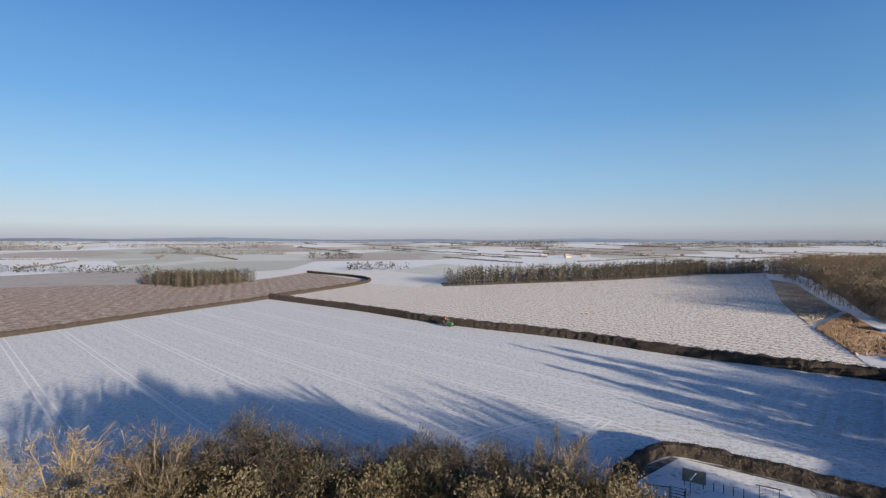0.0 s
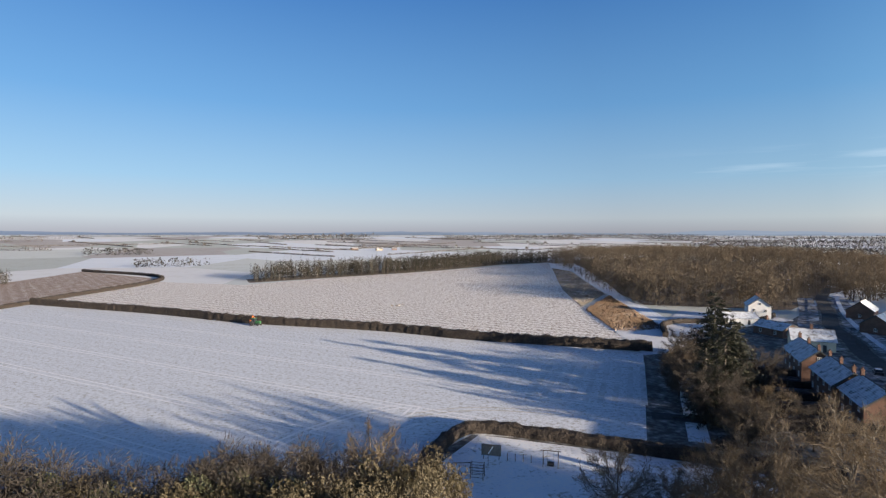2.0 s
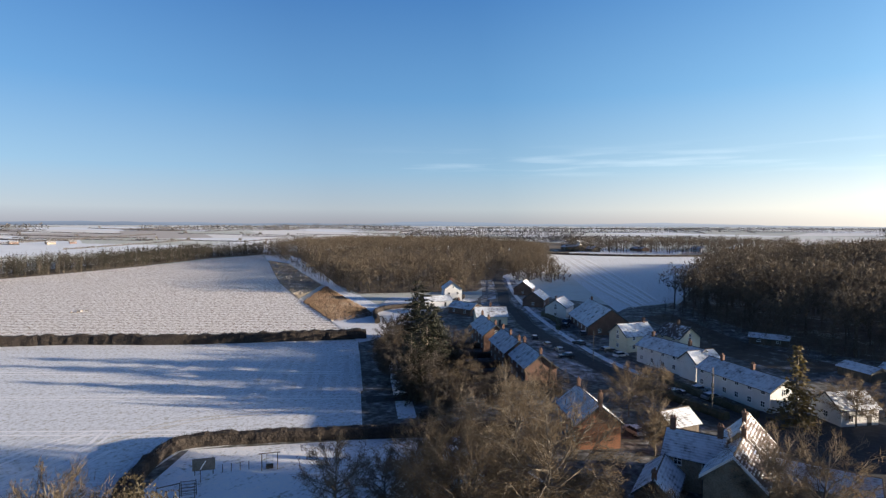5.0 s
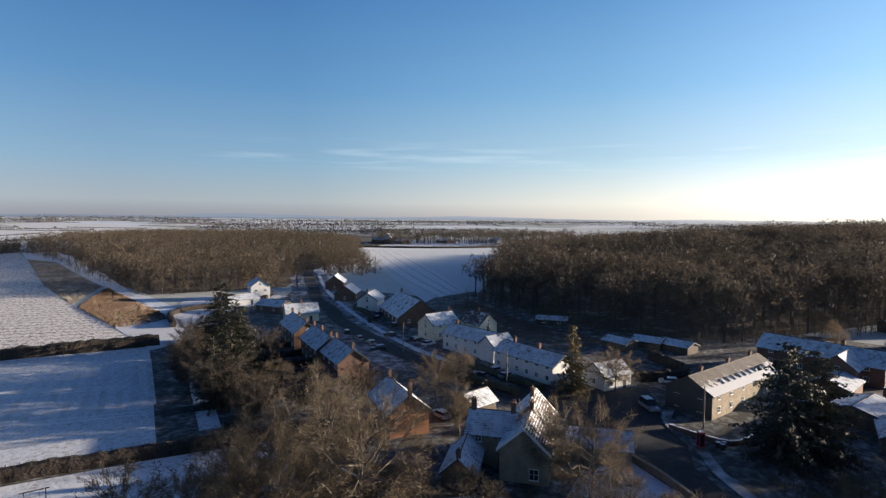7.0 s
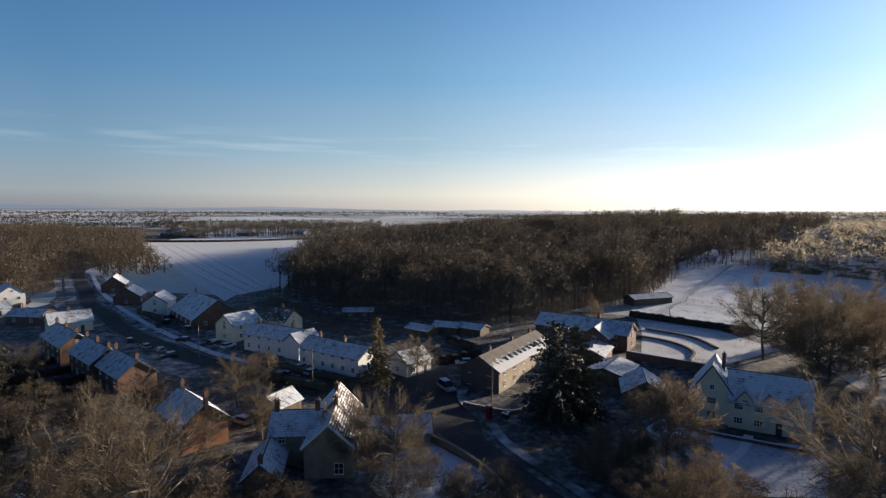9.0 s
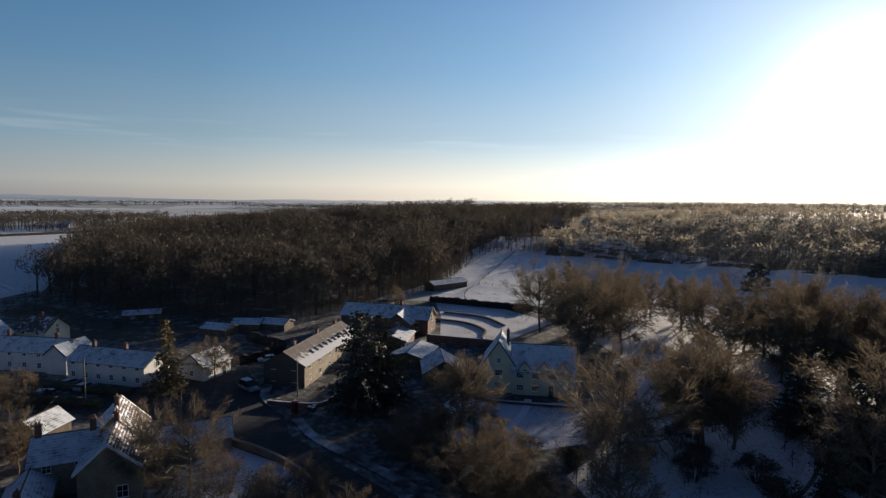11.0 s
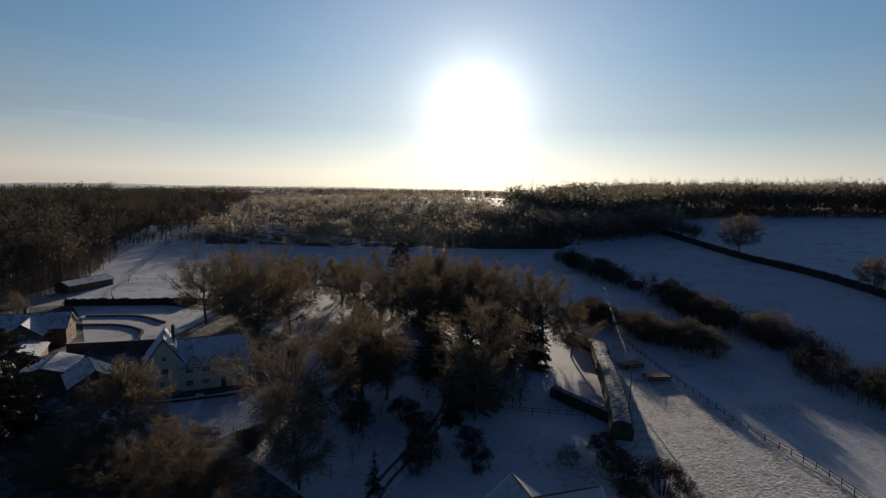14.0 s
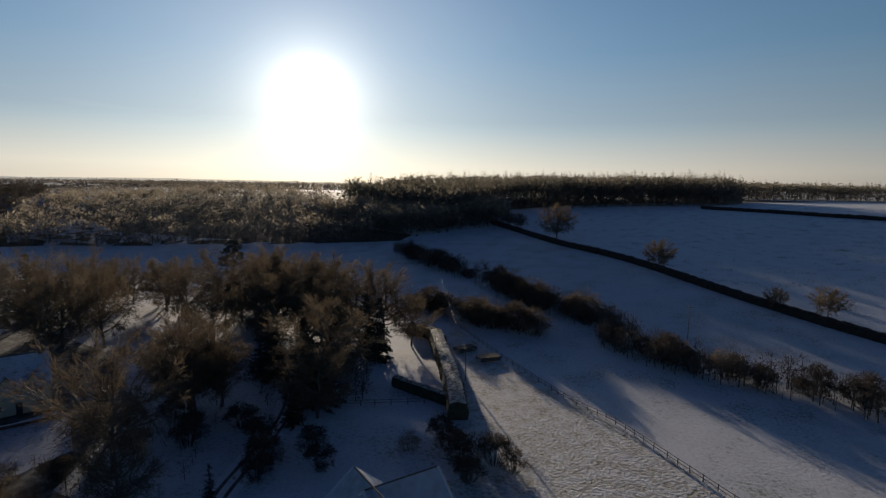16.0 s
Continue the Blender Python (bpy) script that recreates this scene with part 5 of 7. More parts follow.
def far_hills():
    """Three ridges of far hills, glowing with painted haze, past the end of the farmland."""
    for k, (r, z, amp) in enumerate(((4600, 27, 14), (4640, 36, 17), (4680, 46, 20))):
        n = 480
        V, F = [], []
        for i in range(n):
            a = 2 * math.pi * i / n
            c = Vector((math.cos(a), math.sin(a), 0))
            hh = z + amp * noise.fractal(c * 5.0 + Vector((k * 7.3, 0, 1.7)), 0.9, 2.1, 4) + 3 * noise.noise(c * 60 + Vector((0, 0, k)))
            V += [tuple(c * r + Vector((0, 0, -20))), tuple(c * r + Vector((0, 0, max(24, hh)))), tuple(c * (r + 12) + Vector((0, 0, -20)))]
        for i in range(n):
            j = (i + 1) % n
            F += [(3 * i, 3 * j, 3 * j + 1), (3 * i, 3 * j + 1, 3 * i + 1), (3 * i + 1, 3 * j + 1, 3 * j + 2), (3 * i + 1, 3 * j + 2, 3 * i + 2)]
        tagged(new("backdrop", tris_mesh("backdrop", np.array(V), np.array(F), [haze_glow_material(k)])), "line of far wooded hills with haze painted as a glow", "hills", kind="structure")


far_hills()


def far_hedges():
    """Thin hedgerows with odd trees between the far fields."""
    rnd = random.Random(77)
    V = []
    for _ in range(190):
        r, a = rnd.uniform(800, 2600), radians(rnd.uniform(-140, 50))
        x, y = -math.sin(a) * r, math.cos(a) * r
        if -450 < x < 420 and y < 900 or 180 < x < 1000 and -450 < y < 620 or 100 < x < 260 and y < -200:
            continue
        t = rnd.choice((0.5, 2.07)) + rnd.uniform(-0.2, 0.2)
        ln = rnd.uniform(120, 420)
        n = int(ln / 2.6)
        for i in range(n):
            px, py = x + math.cos(t) * (i - n / 2) * 2.6, y + math.sin(t) * (i - n / 2) * 2.6
            z = tz(px, py)
            hh = rnd.uniform(1.8, 3.0) if rnd.random() > 0.012 else rnd.uniform(5, 8)
            ww = max(1.5, hh * 0.45)
            for q in range(3 if hh < 4 else 16):
                o = Vector((px + rnd.uniform(-ww, ww), py + rnd.uniform(-ww, ww), z + (0 if hh < 4 else hh * rnd.uniform(0.2, 0.7))))
                V += [o + Vector((-rnd.uniform(.5, 1.2), rnd.uniform(-.5, .5), 0)), o + Vector((rnd.uniform(.5, 1.2), rnd.uniform(-.5, .5), 0)), o + Vector((rnd.uniform(-.8, .8), rnd.uniform(-.8, .8), min(hh, 3.0)))]
    V = np.array([tuple(v) for v in V])
    tagged(new("far_hedgerows", tris_mesh("far_hedgerows", V, np.arange(len(V)).reshape(-1, 3), [M["hazed_far_wood"]])), "thin dark hedgerows between distant fields", "hedge", kind="stuff")


far_hedges()


# ---- hedges ----
def hedge(label, pts, width, height, mat=None, seed=1, density=56, snow=False, tw=0.034, rough=0.11):
    rnd = random.Random(seed)
    P = spline(pts, 1.2)
    m = Mesh()
    rows = []
    prof = [(-0.5, 0.0), (-0.55, 0.45), (-0.42, 0.86), (0.0, 0.95), (0.42, 0.86), (0.55, 0.45), (0.5, 0.0)]
    for i, p in enumerate(P):
        d = (P[min(i + 1, len(P) - 1)] - P[max(i - 1, 0)]).normalized()
        s = Vector((-d.y, d.x, 0))
        kw, kh = width * rnd.uniform(1 - rough, 1 + rough), height * rnd.uniform(1 - rough, 1 + rough)
        rows.append([])
        for u, v in prof:
            q = p + s * u * kw
            rows[-1].append((q.x + rnd.uniform(-.12, .12), q.y + rnd.uniform(-.12, .12), tz(q.x, q.y) + v * kh - 0.05))
    k = len(prof)
    m.add([q for r in rows for q in r], [(i * k + j, i * k + j + 1, (i + 1) * k + j + 1, (i + 1) * k + j) for i in range(len(P) - 1) for j in range(k - 1)])
    m.add(rows[0], [tuple(range(k - 1, -1, -1))]), m.add(rows[-1], [tuple(range(k))])
    T = []
    for r0, r1 in zip(rows, rows[1:]):
        for _ in range(int(density * 1.2)):
            j = rnd.randint(1, k - 2)
            c = Vector(r0[j]).lerp(Vector(r1[j]), rnd.random()).lerp(Vector(r0[j - 1 + 2 * rnd.randint(0, 1)]), rnd.random() * 0.5)
            mid = (Vector(r0[0]) + Vector(r0[-1])) / 2
            o = (c - mid).normalized() + Vector((rnd.uniform(-1, 1), rnd.uniform(-1, 1), rnd.uniform(-0.2, 1))) * 0.7
            T += tri_twig(c - o.normalized() * 0.1, o, rnd.uniform(0.2, 0.55) * (0.6 + height * 0.25), tw, rnd)
    o = P[len(P) // 2]
    at0 = Vector((o.x, o.y, tz(o.x, o.y)))
    ob = thing("hedge", label, "hedge", Matrix.Translation(at0))

    def local(pts3):
        return [tuple(Vector(v) - at0) for v in pts3]

    m.v = local(m.v)
    part("foliage", m, mat or M["hedge"], ob)
    t = Mesh()
    t.v, t.f, t.mi = local(T), [(i, i + 1, i + 2) for i in range(0, len(T), 3)], [0] * (len(T) // 3)
    tagged(part("twig_growth", t, mat or M["hedge"], ob), kind="stuff")
    if snow:
        c = Mesh()
        cap = []
        for r in rows:
            cap += [Vector(r[2]) + Vector((0, 0, 0.05)), Vector(r[3]) + Vector((0, 0, 0.14)), Vector(r[4]) + Vector((0, 0, 0.05))]
        c.add(local(cap), [(i * 3 + j, i * 3 + j + 1, i * 3 + j + 4, i * 3 + j + 3) for i in range(len(rows) - 1) for j in (0, 1)])
        part("snow_cap", c, M["frosted_box"], ob, "frosted snow lying on clipped leaves")
    return ob


tussocks("tall_grass", "tall frosted orange-brown grass", [(145, 214), (123, 163), (131, 160), (143, 161), (188, 255)], 2600, M["rough_grass"], 3, 0.4, 1.0)
tussocks("tall_grass", "tall frosted grey-brown weeds", [(257, 432), (220, 364), (182, 294), (148, 222), (190, 262), (222, 330), (252, 394)], 2200, M["frosted_grass"], 4, 0.3, 0.8)
hedge("long trimmed brown field hedge with bare twigs", [(-100, 318), (-39, 264), (-1, 225), (44, 191), (70, 164), (112, 131)], 2.4, 3.2, seed=1)
hedge("long brown hedge between snow and ploughed land", [(-180, 150), (-154, 190), (-134, 240), (-101, 318)], 2.0, 2.0, seed=2)
hedge("brown hedge edging the ploughed field", [(-101, 320), (-62, 464), (-142, 578)], 2.2, 2.4, seed=3)
hedge("brown hedge round the snowy play field", [(24, 76), (31, 84), (37, 87), (48, 79), (58, 70), (70, 59), (78, 52)], 1.8, 2.2, seed=4)
hedge("dark hedge line across the rising snow", [(85, -311), (75, -299), (38, -260), (11, -237), (-7, -218), (-30, -189), (-59, -156), (-105, -112)], 2.4, 2.4, seed=5)
hedge("tall clipped evergreen hedge topped with snow", [(43, -124), (37, -113), (29, -98), (22, -83)], 3.4, 3.4, M["box_leaf"], 6, 60, True, rough=0.025)
hedge("low clipped evergreen hedge topped with snow", [(39, -93), (26, -88.5)], 1.8, 2.3, M["box_leaf"], 7, 60, True, rough=0.025)
hedge("overgrown frosted hedge by the garden corner", [(52, -128), (45, -126), (40, -120)], 3.0, 3.0, M["hedge"], 8, 40)
hedge("dark hedge between the upper snowy fields", [(-31, -378), (-70, -356), (-109, -333), (-165, -302), (-230, -270)], 2.2, 2.2, seed=21, density=14, tw=0.05)
hedge("dark hedge along the paddock edge", [(187, -59), (177, -71), (169, -81), (163, -88)], 1.8, 2.2, seed=9)
hedge("dark garden hedge between village plots", [(88, 84), (104, 73)], 1.4, 1.8, seed=10)
hedge("dark garden hedge between village plots", [(93, 92), (112, 79)], 1.4, 1.8, seed=11)
hedge("dark garden hedge between village plots", [(101, 100), (118, 87)], 1.4, 1.8, seed=12)
hedge("dark garden hedge between village plots", [(109, 108), (125, 96)], 1.4, 1.8, seed=13)
hedge("dark hedge beside the village lane", [(70, 66), (88, 70), (103, 62)], 1.6, 2.2, seed=14)
hedge("dark roadside hedge in front of the terrace", [(118, 46), (112, 34), (108, 26)], 1.6, 1.7, M["box_leaf"], 15)
hedge("low dark clipped front-garden hedge", [(126, 44), (117, 30), (113, 22)], 1.4, 1.6, M["box_leaf"], 16)
hedge("dark hedge by the wood edge", [(150, 2), (138, -6), (132, -2), (128, 4)], 1.8, 2.4, seed=17)
hedge("brown hedge along the far side of the snowy field", [(552, 330), (620, 240), (722, 153)], 3.0, 2.6, seed=18, density=10, tw=0.08)
hedge("low dark hedge beside the field lane", [(131, 147), (152, 168), (185, 160), (205, 168)], 1.6, 2.0, seed=19)
hedge("low dark garden hedge by the chalet", [(186, 112), (176, 100), (163, 92)], 1.5, 1.8, M["box_leaf"], 20)


# ---- buildings ----
_win = {}


def window_mesh(w, h, bars=1):
    """Frame with glazing bars in one piece, pane and sill."""
    key = (round(w, 2), round(h, 2), bars)
    if key not in _win:
        f, p, sl = Mesh(), Mesh(), Mesh()
        t = 0.07
        X, Z = [-w / 2, -w / 2 + t], [0, t, h * 0.5 - 0.02, h * 0.5 + 0.02, h - t, h]
        for i in range(bars):
            x = -w / 2 + w * (i + 1) / (bars + 1)
            X += [x - 0.03, x + 0.03]
        X += [w / 2 - t, w / 2]
        nx, nz = len(X), len(Z)
        solid = {(i, k) for i in range(nx - 1) for k in range(nz - 1) if i % 2 == 0 or k % 2 == 0}
        fs = []

        def at(i, k, back):
            return (k * nx + i) + (nx * nz if back else 0)

        for i, k in solid:
            fs.append((at(i, k, 0), at(i + 1, k, 0), at(i + 1, k + 1, 0), at(i, k + 1, 0)))
            fs.append((at(i, k + 1, 1), at(i + 1, k + 1, 1), at(i + 1, k, 1), at(i, k, 1)))
            for di, dk, a, b in ((-1, 0, (i, k + 1), (i, k)), (1, 0, (i + 1, k), (i + 1, k + 1)), (0, -1, (i, k), (i + 1, k)), (0, 1, (i + 1, k + 1), (i, k + 1))):
                if (i + di, k + dk) not in solid:
                    fs.append((at(*a, 0), at(*a, 1), at(*b, 1), at(*b, 0)))
        f.add([(x, y, z) for y in (-0.06, 0.05) for z in Z for x in X], fs)
        sl.box(-w / 2 - 0.06, -0.12, -0.07, w / 2 + 0.06, 0.04, -0.003)
        p.box(-w / 2 + t * 0.5, -0.02, t * 0.5, w / 2 - t * 0.5, 0.02, h - t * 0.5)
        _win[key] = (f.data("window", M["paint"]), p.data("pane", M["glass"]), sl.data("sill", M["paint"]))
    return _win[key]


def put_window(house, x, y, z, face, w=1.0, h=1.15, bars=1):
    """face: degrees the window looks away from -y."""
    fr, pa, si = window_mesh(w, h, bars)
    o = part("window", fr, None, house)
    o.matrix_basis = pose(x, y, z, 0, 0, face)
    part("pane", pa, None, o)
    part("sill", si, None, o)


def roof_mesh(L, W, eave, ridge, over=0.35, th=0.16, side=1):
    """One sloping slab, from ridge down to the eaves on the -y (side=-1) or +y side."""
    m = Mesh()
    slope = (ridge - eave) / (W / 2)
    x0, x1, ye, ze = -L / 2 - over, L / 2 + over, (W / 2 + over) * side, eave - over * slope
    n = Vector((0, slope * side, 1)).normalized() * th
    p = [(x0, 0, ridge), (x1, 0, ridge), (x1, ye, ze), (x0, ye, ze)]
    q = [tuple(Vector(a) + n) for a in p]
    q[0], q[1] = (x0, 0, ridge + th * 1.1), (x1, 0, ridge + th * 1.1)
    fs = [(0, 1, 2, 3), (7, 6, 5, 4), (1, 0, 4, 5), (2, 1, 5, 6), (3, 2, 6, 7), (0, 3, 7, 4)]
    if side < 0:
        fs = [f[::-1] for f in fs]
    return m.add(p + q, fs)


def chimney(house, x, y, z0, z1, w=0.7, mat=None, pots=2):
    m = Mesh()
    m.box(x - w / 2, y - w * 0.4, z0, x + w / 2, y + w * 0.4, z1)
    m.box(x - w / 2 - 0.08, y - w * 0.4 - 0.08, z1, x + w / 2 + 0.08, y + w * 0.4 + 0.08, z1 + 0.18)
    c = part("chimney", m, mat or M["brick"], house)
    for i in range(pots):
        k = Mesh()
        px = x + (i - (pots - 1) / 2) * w * 0.5
        k.tube((px, y, z1 + 0.15), (px, y, z1 + 0.55), 0.13, 0.10, 8)
        part("chimney_pot", k, M["brick"], c)


def house(label, x, y, rot, L, W, eave, ridge, wall, roof="roof_snow", roof2=None, stacks=(), wins=(2, 2), gable=(1, 1), door=True, name="house", category="house", group="", base=None, dormers=(), lights=(), barge="dark_door", pane=(1.0, 1.15, 1)):
    """A gabled house; its ridge runs along its own x. wins: windows per storey on the -y and +y sides; gable: on the -x and +x ends."""
    where = pose(x, y, (base.matrix_world.translation.z if base else tz(x, y) - 0.05), 0, 0, rot)
    h = base or thing(name, label, category, where, group)
    before = set(h.children)
    b = Mesh()
    out = [(-W / 2, 0), (W / 2, 0), (W / 2, eave), (0, ridge - 0.05), (-W / 2, eave)]
    pts = [(-L / 2, -a, z) for a, z in out] + [(L / 2, -a, z) for a, z in out]
    b.add(pts, [(0, 1, 2, 3, 4), (9, 8, 7, 6, 5)] + [((i + 1) % 5, i, 5 + i, 5 + (i + 1) % 5) for i in range(5)])
    part("wall", b, M[wall], h)
    part("roof", roof_mesh(L, W, eave, ridge, side=-1), M[roof], h)
    part("roof", roof_mesh(L, W, eave, ridge, side=1), M[roof2 or roof], h)
    r = Mesh()
    r.tube((-L / 2 - 0.35, 0, ridge + 0.16), (L / 2 + 0.35, 0, ridge + 0.16), 0.11, 0.11, 6)
    part("ridge", r, M["roof_bare"], h)
    for s in (-1, 1):
        g = Mesh()
        g.tube((-L / 2 - 0.2, s * (W / 2 + 0.38), eave - 0.18), (L / 2 + 0.2, s * (W / 2 + 0.38), eave - 0.18), 0.06, 0.06, 6)
        part("gutter", g, M["dark_door"], h)
    for c in stacks:
        zr = ridge - abs(c[1]) / (W / 2) * (ridge - eave)
        chimney(h, c[0], c[1], zr - 0.8, ridge + (c[2] if len(c) > 2 else 1.1))
    floors = 2 if eave > 4 else 1
    for side, n in zip((-1, 1), wins):
        for fl in range(floors):
            for i in range(n):
                u = -L / 2 + L * (i + 0.5) / n
                if fl == 0 and door and side == -1 and i == n // 2 and n > 1:
                    d = Mesh()
                    d.box(u - 0.45, side * W / 2 - 0.04, 0.05, u + 0.45, side * W / 2 + 0.04, 2.05)
                    part("door", d, M["dark_door"], h)
                    continue
                put_window(h, u, side * (W / 2 + 0.02), 0.95 + 2.45 * fl, 0 if side < 0 else 180, *pane)
    for side, n in zip((-1, 1), gable):
        for fl in range(floors if n else 0):
            for i in range(n):
                u = -W / 2 + W * (i + 0.5) / n
                put_window(h, side * (L / 2 + 0.02), u, 0.95 + 2.45 * fl, 90 * side, *pane)
        if n and ridge - eave > 2.6 and eave > 4:
            put_window(h, side * (L / 2 + 0.02), 0, eave + 0.25, 90 * side, 0.8, 0.95)
    sl = (ridge - eave) / (W / 2)
    for s in (-1, 1):
        for t in (-1, 1):
            bb = Mesh()
            x0, x1 = s * (L / 2 + 0.36), s * (L / 2 + (0.62 if barge == "paint" else 0.41))
            ye, ze = t * (W / 2 + 0.36), eave - 0.36 * sl
            p = [(x0, 0, ridge + 0.2), (x0, ye, ze + 0.2), (x0, ye, ze - 0.16), (x0, 0, ridge - 0.16)]
            q = [(x1, b, c) for a, b, c in p]
            bb.add(p + q, [(0, 1, 2, 3), (7, 6, 5, 4), (0, 4, 5, 1), (1, 5, 6, 2), (2, 6, 7, 3), (3, 7, 4, 0)])
            part("bargeboard", bb, M[barge], h)
    for u, t in dormers:
        y0, y1, zt, w2 = t * (W / 2 + 0.05), t * (W / 2 - 2.2), eave + 1.9, 1.1
        d = Mesh()
        d.add([(u - w2, y0, eave - 0.6), (u + w2, y0, eave - 0.6), (u + w2, y0, eave + 0.5), (u, y0, zt), (u - w2, y0, eave + 0.5), (u - w2, y1, eave + 0.5), (u, y1, zt), (u + w2, y1, eave + 0.5)],
              [(0, 1, 2, 3, 4), (4, 3, 6, 5), (3, 2, 7, 6), (0, 4, 5), (1, 7, 2)])
        g = part("dormer", d, M[wall], h)
        for e in (-1, 1):
            r = Mesh()
            p = [(u, y0 + t * 0.3, zt + 0.05), (u + e * (w2 + 0.3), y0 + t * 0.3, eave + 0.2), (u + e * (w2 + 0.3), y1, eave + 0.2), (u, y1 - t * 0.9, zt + 0.05)]
            q = [(a, b, c + 0.14) for a, b, c in p]
            r.add(p + q, [(0, 1, 2, 3), (7, 6, 5, 4), (0, 4, 5, 1), (1, 5, 6, 2), (2, 6, 7, 3), (3, 7, 4, 0)])
            part("dormer_roof", r, M[roof], g)
            k = Mesh()
            k.tube((u, y0 + t * 0.33, zt + 0.1), (u + e * (w2 + 0.3), y0 + t * 0.33, eave + 0.25), 0.09, 0.09, 4)
            part("bargeboard", k, M[barge], g)
        put_window(h, u, y0 + t * 0.03, eave - 0.45, 0 if t < 0 else 180, 0.9, 0.9)
    for u, v, t in lights:
        rl = Mesh()
        n = Vector((0, t * sl, 1)).normalized()
        c = Vector((u, t * v * W / 2, ridge - v * (ridge - eave))) + n * 0.2
        e = Vector((0, t, -sl)).normalized()
        for (w, ln, z) in ((0.45, 0.6, 0.06),):
            p = [c + Vector((a * w, 0, 0)) + e * b * ln for a, b in ((-1, -1), (1, -1), (1, 1), (-1, 1))]
            rl.add([tuple(v2) for v2 in p] + [tuple(v2 + n * z) for v2 in p], [(3, 2, 1, 0), (4, 5, 6, 7), (0, 1, 5, 4), (1, 2, 6, 5), (2, 3, 7, 6), (3, 0, 4, 7)])
        part("rooflight", rl, M["glass"], h)
    if base:
        rel = base.matrix_world.inverted() @ where
        for o in set(h.children) - before:
            o.matrix_basis = rel @ o.matrix_basis
    return h


# terrace of brick cottages west of the road
house("red-brick terraced cottage pair with a snowy slate roof", 130, 96.5, 50, 18, 7, 4.8, 7.5, "brick", "roof_snow", "roof_snow", stacks=((-8.6, 0), (8.6, 0), (0, 0)), wins=(4, 4), group="brick terrace")
house("red-brick terraced cottage pair with a snowy slate roof", 116, 79, 50, 16, 7, 4.8, 7.5, "brick", "roof_snow", "roof_snow", stacks=((-7.6, 0), (7.6, 0), (0, 0)), wins=(4, 4), group="brick terrace")
house("red-brick end cottage with a snowy roof", 106.5, 66.5, 50, 13, 7, 4.8, 7.5, "brick", "roof_snow", "roof_snow", stacks=((-6, 0), (6, 0)), wins=(3, 3), gable=(0, 0), group="brick terrace")
house("cream bungalow with a snow-covered hipped roof", 159, 117.5, -44, 11, 8, 3.2, 6, "cream", stacks=((0, 0),))
house("low brick bungalow with a snowy roof", 170, 138, 86, 12, 7.5, 2.7, 4.6, "brick", stacks=((4, 0),))
house("low white bungalow with a snow-covered roof", 177, 161, -27, 13, 8, 2.7, 4.4, "white")
house("tall white-rendered house in full sun", 195, 167, 50, 9.5, 8, 6.0, 9.0, "white", stacks=((-2, 0), (3, 0)), wins=(3, 2), gable=(2, 2))
house("brown-brick house with a steep snowy gable", 237, 154, 26, 13, 9, 3.6, 7, "brick")
house("brown-brick house with a half snowy roof", 208, 129, 21, 13, 9, 3.4, 6.5, "brick", roof2="roof_patchy")
house("white house with a brick chimney and snowy roof", 190, 107, 15, 12, 8, 4.2, 7, "white", stacks=((-5.5, 0),))
house("large chalet house with a wide snowy roof and rooflights", 177, 84, 42, 26, 15, 2.8, 8.2, "brick", "roof_patchy", "roof_snow", stacks=((10, 0),), wins=(5, 5), gable=(2, 2), lights=((-8, 0.6, 1), (-3, 0.6, 1), (3, 0.55, 1), (-6, 0.35, 1)))
house("cream cottage with a snowy gabled roof", 153, 62.5, -27, 10, 7.5, 4.6, 7.4, "cream", stacks=((4, 0),))
house("cottage with a patchy snowy roof behind the terrace", 160, 52, 60, 9, 7, 4.4, 7.2, "cream", "roof_patchy", stacks=((0, 0),))
t1 = house("white-rendered terrace cottage with a snowy roof", 139, 46, 64, 18, 7, 4.4, 6.6, "white", stacks=((-5, 0), (7, 0)), wins=(5, 5), group="white terrace")
house("", 134.5, 38.5, -28, 7.4, 5, 4.4, 6.4, "white", wins=(0, 0), gable=(0, 0), base=t1)
house("white and cream terrace cottage with a porch", 125, 27, 58, 19, 7, 4.3, 6.3, "white", stacks=((6, 0), (-2, 0)), wins=(6, 6), group="white terrace")
house("white cottage at the junction with a snowy roof", 122.5, 10, -40, 7.5, 6.5, 3.2, 5.4, "white", wins=(2, 2))
for x, y, r in ((159, 10, 55), (163, 2.5, 70), (161, -5, 60)):
    house("low dark shed with a snow-covered roof", x, y, r, 8, 5.5, 2.1, 3.1, "timber", wins=(0, 0), gable=(0, 0), door=False, name="shed", category="shed", group="yard sheds")
house("low shed with a snowy roof among garden plots", 184.5, 34, 96, 10, 5, 2.1, 3.0, "timber", wins=(2, 2), gable=(0, 0), name="shed", category="shed")
house("long flint and brick hall with rooflights in a half-thawed roof", 123, -13, -30, 29, 9, 4.5, 7.0, "flint", "roof_thawed", "roof_snow", stacks=((-9, 0.6, 0.7), (2, 0.6, 0.7), (12, 0.6, 0.7)), wins=(6, 4), gable=(2, 1), name="hall", category="building", lights=[(-8 + 2.3 * i, 0.62, -1) for i in range(9)])
hall = bpy.data.objects["hall"]
clad = Mesh()
clad.add([(x, y, z) for x in (-14.62, -14.54) for y, z in ((-4.48, 0.1), (4.48, 0.1), (4.48, 4.45), (0, 6.9), (-4.48, 4.45))], [(4, 3, 2, 1, 0), (5, 6, 7, 8, 9), (0, 1, 6, 5), (1, 2, 7, 6), (2, 3, 8, 7), (3, 4, 9, 8), (4, 0, 5, 9)])
part("gable_cladding", clad, M["dark_door"], hall, "dark weatherboarded gable")
